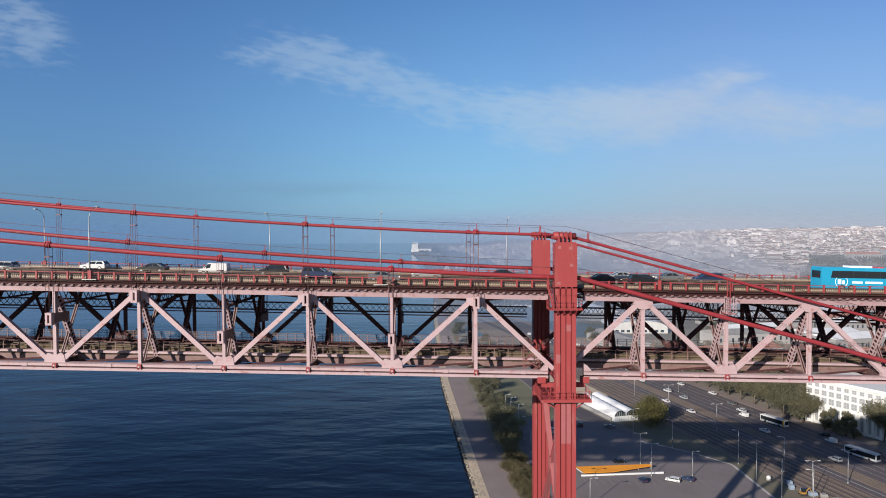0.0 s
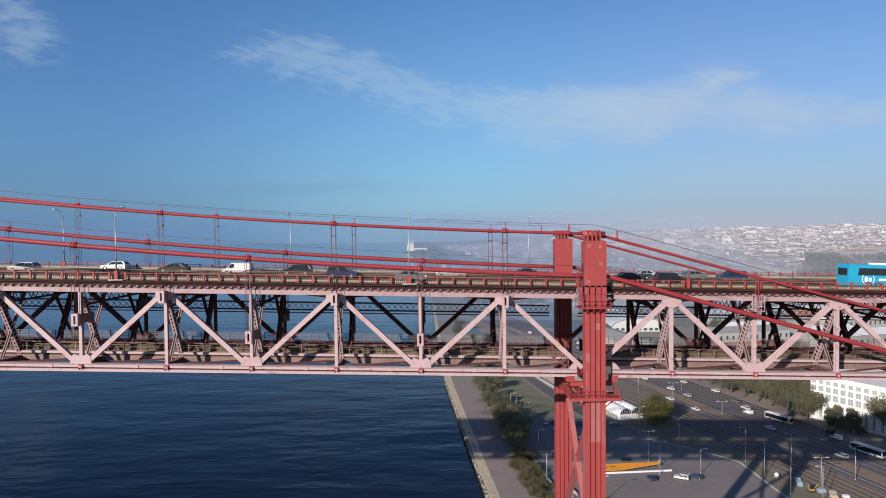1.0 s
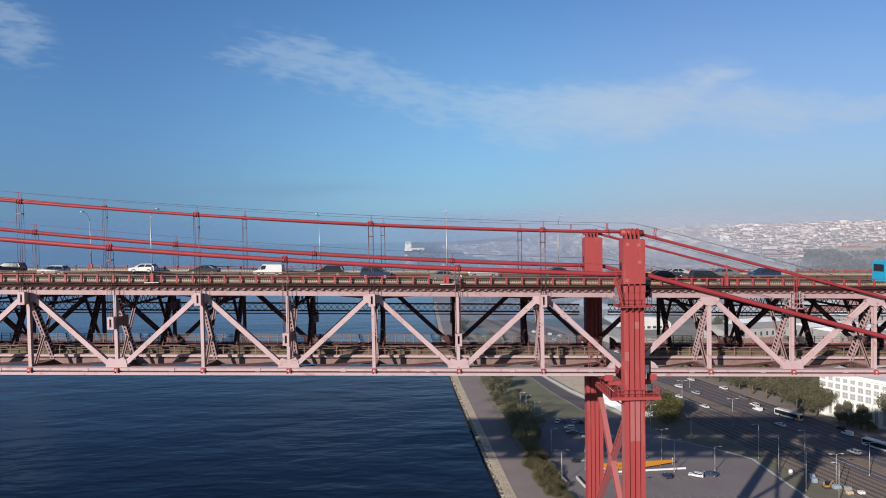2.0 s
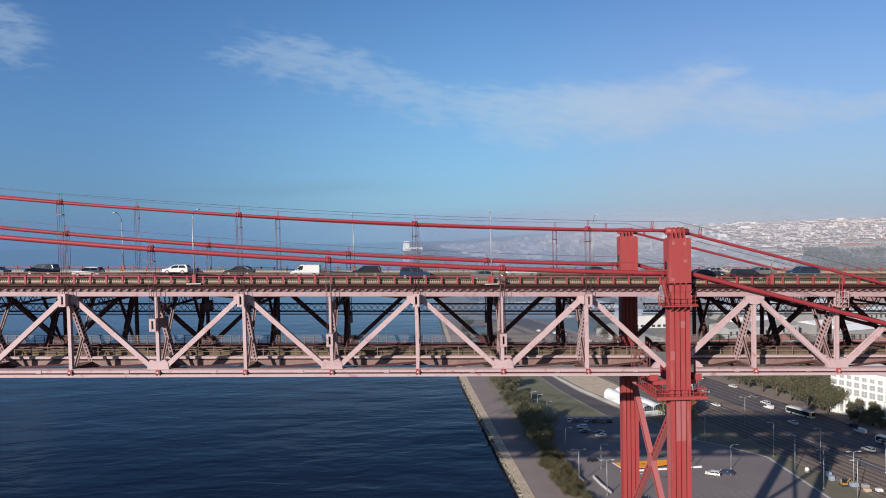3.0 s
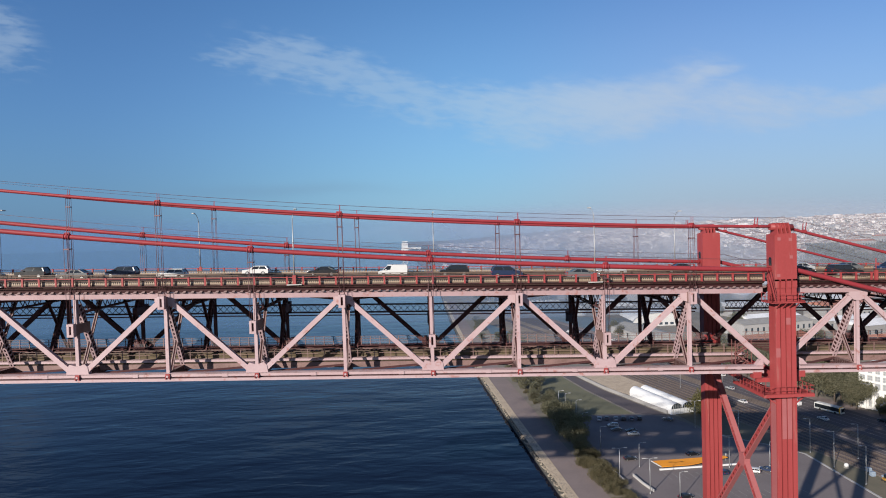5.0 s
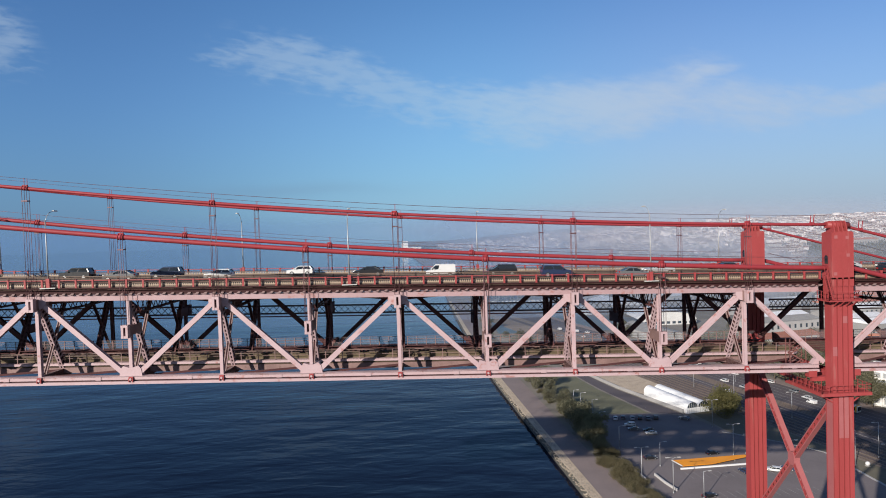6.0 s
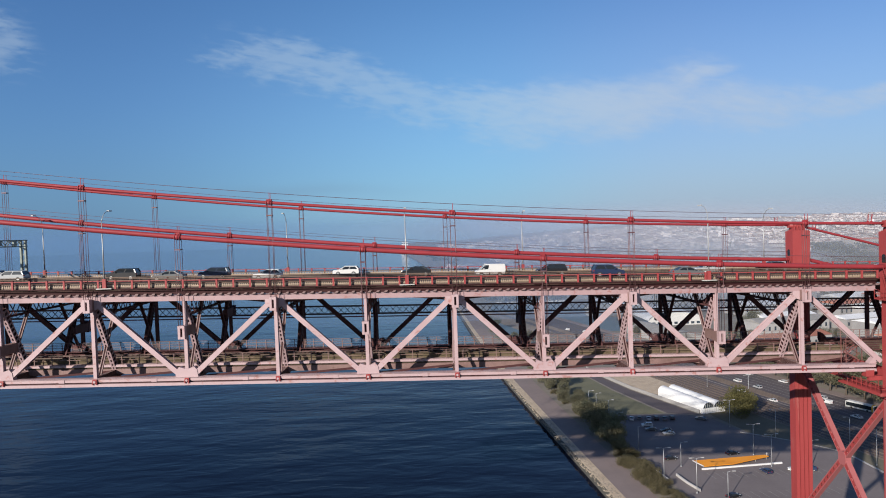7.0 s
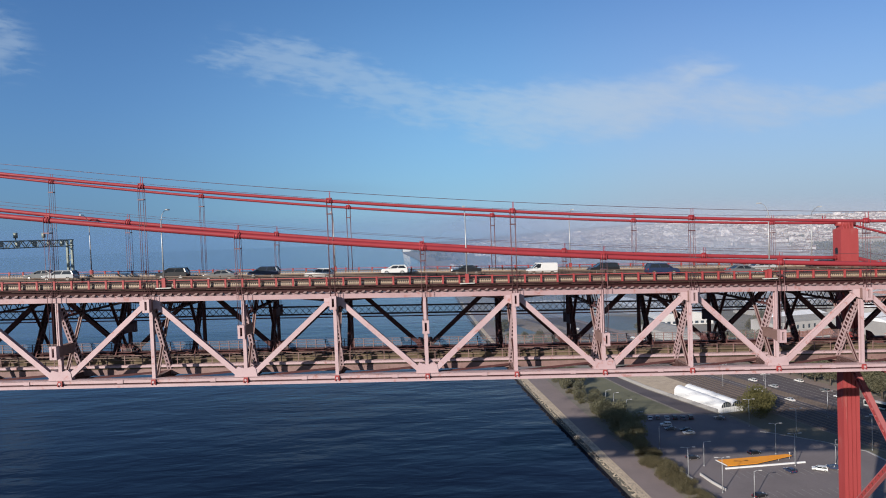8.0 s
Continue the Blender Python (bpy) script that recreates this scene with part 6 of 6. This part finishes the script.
def shed(x, y, L, D, h, deg, roof, pitch=0.22):
    s = thing("warehouse", {"white": "long pale warehouse with a white low-pitched roof", "grey": "long warehouse with a grey roof", "tile": "white house with a clay tile roof"}[roof], "building", (x, y, hill(x, y) - 0.1), "dock buildings")
    s.rotation_euler = (0, 0, radians(deg))
    bm = bmesh.new()
    box(bm, 0, 0, -1.5, L, D, h)
    part("wall", bm, SHEDWALL, s)
    bm = bmesh.new()
    r = D / 2 * pitch
    prism(bm, [(-0.4, h), (D + 0.4, h), (D / 2, h + r + 0.15)], L + 0.8, Matrix(((0, 1, 0, L / 2), (1, 0, 0, 0), (0, 0, 1, 0), (0, 0, 0, 1))))
    part("roof", bm, ROOFS[roof], s)
    for i in range(min(14, int(L / 5))):
        bm = bmesh.new()
        box(bm, 2 + i * 5 - 0.8, -0.06, h * 0.4, 2 + i * 5 + 0.8, -0.02, h * 0.72)
        part("window", bm, WINDOWDARK, s)


for row in ((132, 347, 60, 24, 6, 100, "grey"), (155, 303, 50, 18, 9, 14, "tile"), (184, 364, 60, 22, 9, 12, "grey"), (155, 505, 60, 30, 8, 98, "white"), (217, 273, 50, 20, 12, 10, "tile"), (248, 331, 70, 22, 11, 14, "white"),
            (223, 460, 70, 26, 9, 15, "white"), (285, 426, 60, 22, 12, 15, "tile"), (186, 587, 70, 28, 9, 15, "grey"), (321, 358, 55, 20, 13, 12, "white"), (103, 682, 80, 26, 8, 99, "grey"),
            (274, 540, 80, 26, 10, 14, "white"), (357, 471, 70, 24, 12, 12, "tile"), (135, 766, 90, 30, 9, 100, "white"), (243, 688, 80, 26, 10, 14, "white"), (21, 852, 90, 22, 7, 96, "grey"),
            (347, 628, 80, 24, 11, 12, "white"), (176, 865, 100, 30, 10, 10, "grey"), (321, 809, 90, 26, 10, 14, "white"), (31, 1030, 110, 26, 9, 97, "white"), (404, 403, 60, 22, 14, 10, "white"),
            (676, 962, 50, 24, 13, 4, "tile"), (806, 1060, 64, 26, 18, 4, "tile"), (486, 902, 45, 18, 10, 8, "tile"), (435, 712, 70, 24, 12, 10, "white"), (455, 546, 60, 22, 13, 10, "tile"), (518, 682, 60, 22, 13, 6, "white")):
    shed(*row)
for row in ((205, 395, 50, 20, 8, 14, "white"), (255, 375, 45, 18, 8, 12, "white"), (300, 420, 60, 20, 9, 14, "white"), (235, 470, 70, 22, 9, 12, "white"), (330, 490, 60, 24, 9, 10, "white"),
            (205, 560, 60, 24, 8, 14, "white"), (290, 570, 70, 22, 9, 14, "white"), (385, 530, 50, 20, 10, 8, "white"), (365, 330, 46, 18, 9, 10, "white"), (430, 430, 56, 20, 10, 9, "white")):
    shed(*row)


# ---- yacht basin with its boats and halls ----
DOCK = material("murky green dock water", (0.050, 0.064, 0.058), 0.35, dark=(0.040, 0.052, 0.048), scale=0.02, fine=0.3, bump=0.03)
flat("dock_basin", [(6, 418), (118, 412), (150, 470), (98, 498), (118, 560), (104, 622), (22, 632), (8, 560)], 0.04, DOCK, "still grey green water of a yacht basin", "water")


def yacht(x, y, deg, n):
    """A moored boat with hull, cabin and mast."""
    b = thing("yacht", "white moored sailing yacht with a bare mast", "boat", (x, y, GZ + 0.04), "boats in the basin")
    b.rotation_euler = (0, 0, radians(deg))
    bm = bmesh.new()
    rows = []
    for u, wide, low in ((-0.5, 0.75, 0.15), (-0.2, 1.0, 0.0), (0.15, 0.95, 0.0), (0.38, 0.5, 0.2), (0.5, 0.05, 0.5)):
        hw = wide * n * 0.16
        rows.append([bm.verts.new(p) for p in ((u * n, -hw, 1.1), (u * n, -hw * 0.5, low), (u * n, hw * 0.5, low), (u * n, hw, 1.1))])
    for a, c in zip(rows, rows[1:]):
        for i in range(4):
            bm.faces.new((a[i], a[(i + 1) % 4], c[(i + 1) % 4], c[i]))
    bm.faces.new(rows[0])
    bm.faces.new(rows[-1][::-1])
    part("hull", bm, WHITEWALL, b)
    bm = bmesh.new()
    lump(bm, Matrix(), ((-0.25 * n, -0.09 * n, 1.08), (0.2 * n, -0.07 * n, 1.08), (0.2 * n, 0.07 * n, 1.08), (-0.25 * n, 0.09 * n, 1.08),
                        (-0.2 * n, -0.07 * n, 1.8), (0.12 * n, -0.05 * n, 1.7), (0.12 * n, 0.05 * n, 1.7), (-0.2 * n, 0.07 * n, 1.8)))
    part("cabin", bm, WHITEWALL, b)
    bm = bmesh.new()
    rod(bm, (0.05 * n, 0, 1.1), (0.05 * n, 0, 1.3 * n), 0.11, 6, 0.07)
    rod(bm, (0.05 * n, 0, 2.4), (-0.35 * n, 0, 2.5), 0.09, 6)
    part("mast", bm, GREYPAINT, b)


ry = random.Random(23)
for i in range(26):
    u = i / 25
    yacht(24 + 78 * u + ry.uniform(-2, 2), 622 - 4 * u + ry.uniform(-4, 4), ry.uniform(60, 115), ry.uniform(8, 12))
for i in range(12):
    yacht(99 + 14 * (i / 11) + ry.uniform(-2, 1), 502 + 56 * (i / 11) + ry.uniform(-2, 2), ry.uniform(-20, 20), ry.uniform(8, 13))


def barrel_hall(x, y, wide, deep, high, deg):
    """A broad hall under one white vaulted roof."""
    h = thing("vaulted_hall", "broad white hall under a vaulted roof", "building", (x, y, GZ), "dock buildings")
    h.rotation_euler = (0, 0, radians(deg))
    arc = [(wide / 2 * math.cos(math.pi * i / 18), high * 0.38 + high * 0.62 * math.sin(math.pi * i / 18)) for i in range(19)]
    bm = bmesh.new()
    rings = [[bm.verts.new((px, d, pz)) for px, pz in arc] for d in (-1.0, deep)]
    for i in range(18):
        bm.faces.new((rings[0][i], rings[0][i + 1], rings[1][i + 1], rings[1][i]))
    part("vaulted_roof", bm, SHEDROOF, h)
    bm = bmesh.new()
    prism(bm, [(-wide / 2, 0), (wide / 2, 0)] + [(px * 0.99, pz - 0.1) for px, pz in arc], 0.4, Matrix.Translation((0, 0.2, 0)))
    part("front_wall", bm, WHITEWALL, h)
    for i in range(9):
        bm = bmesh.new()
        px = -wide * 0.4 + wide * 0.8 * i / 8
        box(bm, px - wide * 0.03, -0.06, high * 0.08, px + wide * 0.03, 0.0, high * 0.26)
        part("window", bm, WINDOWDARK, h)


barrel_hall(148, 429, 46, 40, 11, -2)
shed(109, 640, 54, 18, 11, -4, "white")


# ---- the far city on its hills ----
def city(count, y0, y1, seed, name, label, size=1.0):
    r = random.Random(seed)
    verts, faces, mats = [], [], []
    for i in range(count):
        y = y0 + (y1 - y0) * r.random()
        x = quay(y) + (30 if y < 1300 else 190) + r.random() * (0.95 * y + 150)
        if y < 700 and x < 170 or 0.62 * y < x < 1000 and 770 < y < 1140:
            continue
        if r.random() < 0.8 and noise.noise(Vector((x * 0.009, y * 0.006, 5.0))) < -0.12:
            continue
        g = hill(x, y)
        sx, sy, h = r.uniform(6, 17) * r.choice((1, 1, 1, 1.8)), r.uniform(8, 16), r.choice((8, 9, 10, 12, 14, 17)) * r.uniform(0.8, 1.15)
        if r.random() < 0.022:
            sx, sy, h = r.uniform(22, 60), 15, r.uniform(16, 30)
        sx, sy, h = sx * size, sy * size, h * size
        a = r.choice((0, 0.2, -0.3, 0.5)) + r.uniform(-.1, .1)
        ca, sa = math.cos(a), math.sin(a)
        p = len(verts)
        for z in (g - 4, g + h):
            for dx, dy in ((-sx, -sy), (sx, -sy), (sx, sy), (-sx, sy)):
                verts.append((x + (dx * ca - dy * sa) / 2, y + (dx * sa + dy * ca) / 2, z))
        for f in ((0, 1, 5, 4), (1, 2, 6, 5), (2, 3, 7, 6), (3, 0, 4, 7)):
            faces.append([p + q for q in f])
            mats.append(0)
        if h < 18 and r.random() < 0.7:
            for dx in (-sx / 2, sx / 2):
                verts.append((x + dx * ca, y + dx * sa, g + h + sy * 0.22))
            e, f2 = p + 8, p + 9
            for f in ((p + 4, p + 5, f2, e), (p + 6, p + 7, e, f2), (p + 7, p + 4, e), (p + 5, p + 6, f2)):
                faces.append(list(f))
                mats.append(1)
        else:
            faces.append([p + 4, p + 5, p + 6, p + 7])
            mats.append(2)
    me = bpy.data.meshes.new(name)
    me.from_pydata(verts, [], faces)
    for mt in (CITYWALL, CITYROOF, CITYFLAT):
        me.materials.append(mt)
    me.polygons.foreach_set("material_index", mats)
    tagged(new(name, me), label, "city", kind="stuff")


# pale walls and greyed roofs keep some distance haze in their colour
CITYWALL = material("pale city facades with some haze", (0.47, 0.437, 0.428), 0.85, dark=(0.26, 0.235, 0.228), scale=0.02, fine=0.25, bump=0.0, island=0.42, amount=0.8)
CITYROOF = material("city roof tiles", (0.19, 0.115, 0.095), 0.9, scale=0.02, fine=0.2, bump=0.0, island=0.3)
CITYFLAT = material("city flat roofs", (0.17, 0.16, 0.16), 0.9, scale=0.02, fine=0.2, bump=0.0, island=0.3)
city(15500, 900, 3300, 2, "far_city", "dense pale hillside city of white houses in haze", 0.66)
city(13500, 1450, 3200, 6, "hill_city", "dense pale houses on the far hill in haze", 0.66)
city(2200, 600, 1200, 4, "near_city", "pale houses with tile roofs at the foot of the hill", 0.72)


def woods(count, seed, label, park=False):
    """Loose tree clumps between the houses, or the close trees of the hill park."""
    r = random.Random(seed)
    verts, faces = [], []
    while count > 0:
        if park:
            x, y = r.uniform(470, 980), r.uniform(800, 1130)
            if x < 0.62 * y or 650 < x < 745 and 885 < y < 1000 or 765 < x < 885 and 970 < y < 1095 or noise.noise(Vector((x * 0.012, y * 0.012, 7.0))) < -0.25:
                continue
        else:
            y = r.uniform(640, 3000)
            x = quay(y) + 40 + r.random() * (0.9 * y + 100)
            if noise.noise(Vector((x * 0.018, y * 0.012, 3.1))) < 0.12:
                continue
        count -= 1
        g = hill(x, y)
        s = r.uniform(3, 6)
        for j in range(9):
            c = Vector((x + r.gauss(0, s * 0.5), y + r.gauss(0, s * 0.5), g + s * r.uniform(0.3, 1.3)))
            p = len(verts)
            q = s * r.uniform(0.35, 0.7)
            u = Vector((r.gauss(0, 1), r.gauss(0, 1), r.gauss(0, 1))).normalized()
            v = u.orthogonal().normalized()
            wv = u.cross(v)
            for a, b2, c2 in ((-1, -.6, .2), (.2, -1, -.3), (1, .1, .3), (.3, 1, -.2), (-.8, .6, .2)):
                verts.append(c + v * q * a + wv * q * b2 + u * q * c2)
            faces.append(list(range(p, p + 5)))
    me = bpy.data.meshes.new("far_woods")
    me.from_pydata(verts, [], faces)
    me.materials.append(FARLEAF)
    tagged(new("far_woods", me), label, "woods", kind="stuff")


# leaf colour is greyed, with distance haze mixed in
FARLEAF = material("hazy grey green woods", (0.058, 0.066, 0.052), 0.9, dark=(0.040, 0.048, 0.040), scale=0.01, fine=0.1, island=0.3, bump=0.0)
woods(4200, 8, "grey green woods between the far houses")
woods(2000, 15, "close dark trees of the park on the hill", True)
# pale round tower at the far quay
tower = thing("harbour_tower", "pale slender harbour control tower at the far shore", "tower", (-120, 2631, hill(-120, 2631) - 0.5))
bm = bmesh.new()
lump(bm, Matrix(), ((-16, -9, 0), (14, -9, 0), (14, 9, 0), (-16, 9, 0), (-11, -9, 40), (14, -9, 40), (14, 9, 40), (-11, 9, 40)))
part("shaft", bm, WHITEWALL, tower)
bm = bmesh.new()
box(bm, -11.5, -9.4, 33, 14, 9.4, 36)
part("window_band", bm, WINDOWDARK, tower)
bm = bmesh.new()
box(bm, 14.5, -10, 0, 70, 10, 13)
part("annexe", bm, WHITEWALL, tower, "low white annexe")


# ---- mist over the far shore: tinted sheets that stand in for haze ----
MIST = bpy.data.materials.new("thin mist with painted haze tint")
MIST.use_nodes = True
n = Nodes(MIST.node_tree)
pos = n.add("ShaderNodeNewGeometry").outputs["Position"]
sp = n.add("ShaderNodeSeparateXYZ", {0: pos})
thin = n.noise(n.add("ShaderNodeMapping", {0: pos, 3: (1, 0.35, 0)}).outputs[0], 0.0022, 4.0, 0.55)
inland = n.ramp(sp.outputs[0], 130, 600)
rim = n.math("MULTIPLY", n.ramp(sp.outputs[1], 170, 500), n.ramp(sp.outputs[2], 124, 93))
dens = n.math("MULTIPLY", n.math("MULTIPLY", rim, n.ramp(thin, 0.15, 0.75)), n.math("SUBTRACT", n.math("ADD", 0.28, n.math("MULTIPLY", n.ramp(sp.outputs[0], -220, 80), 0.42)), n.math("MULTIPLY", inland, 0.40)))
# haze colour is painted in, bluer towards the open water
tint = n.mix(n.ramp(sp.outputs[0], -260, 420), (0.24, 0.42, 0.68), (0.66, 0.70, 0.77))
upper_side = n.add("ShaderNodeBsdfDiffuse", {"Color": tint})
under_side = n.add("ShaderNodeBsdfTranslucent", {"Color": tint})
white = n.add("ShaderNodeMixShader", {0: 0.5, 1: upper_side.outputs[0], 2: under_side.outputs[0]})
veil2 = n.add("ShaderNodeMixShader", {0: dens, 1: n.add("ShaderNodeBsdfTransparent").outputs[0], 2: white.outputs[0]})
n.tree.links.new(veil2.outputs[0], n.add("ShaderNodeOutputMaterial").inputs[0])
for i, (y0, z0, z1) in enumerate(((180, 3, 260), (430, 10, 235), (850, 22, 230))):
    sheet("mist", [(-2600, y0, z0), (2600, y0, z0), (4400, y0 + 1500, z1), (-4400, y0 + 1500, z1)], [(0, 1, 2, 3)], MIST, "thin mist sheet with haze colour over the far shore", "mist")
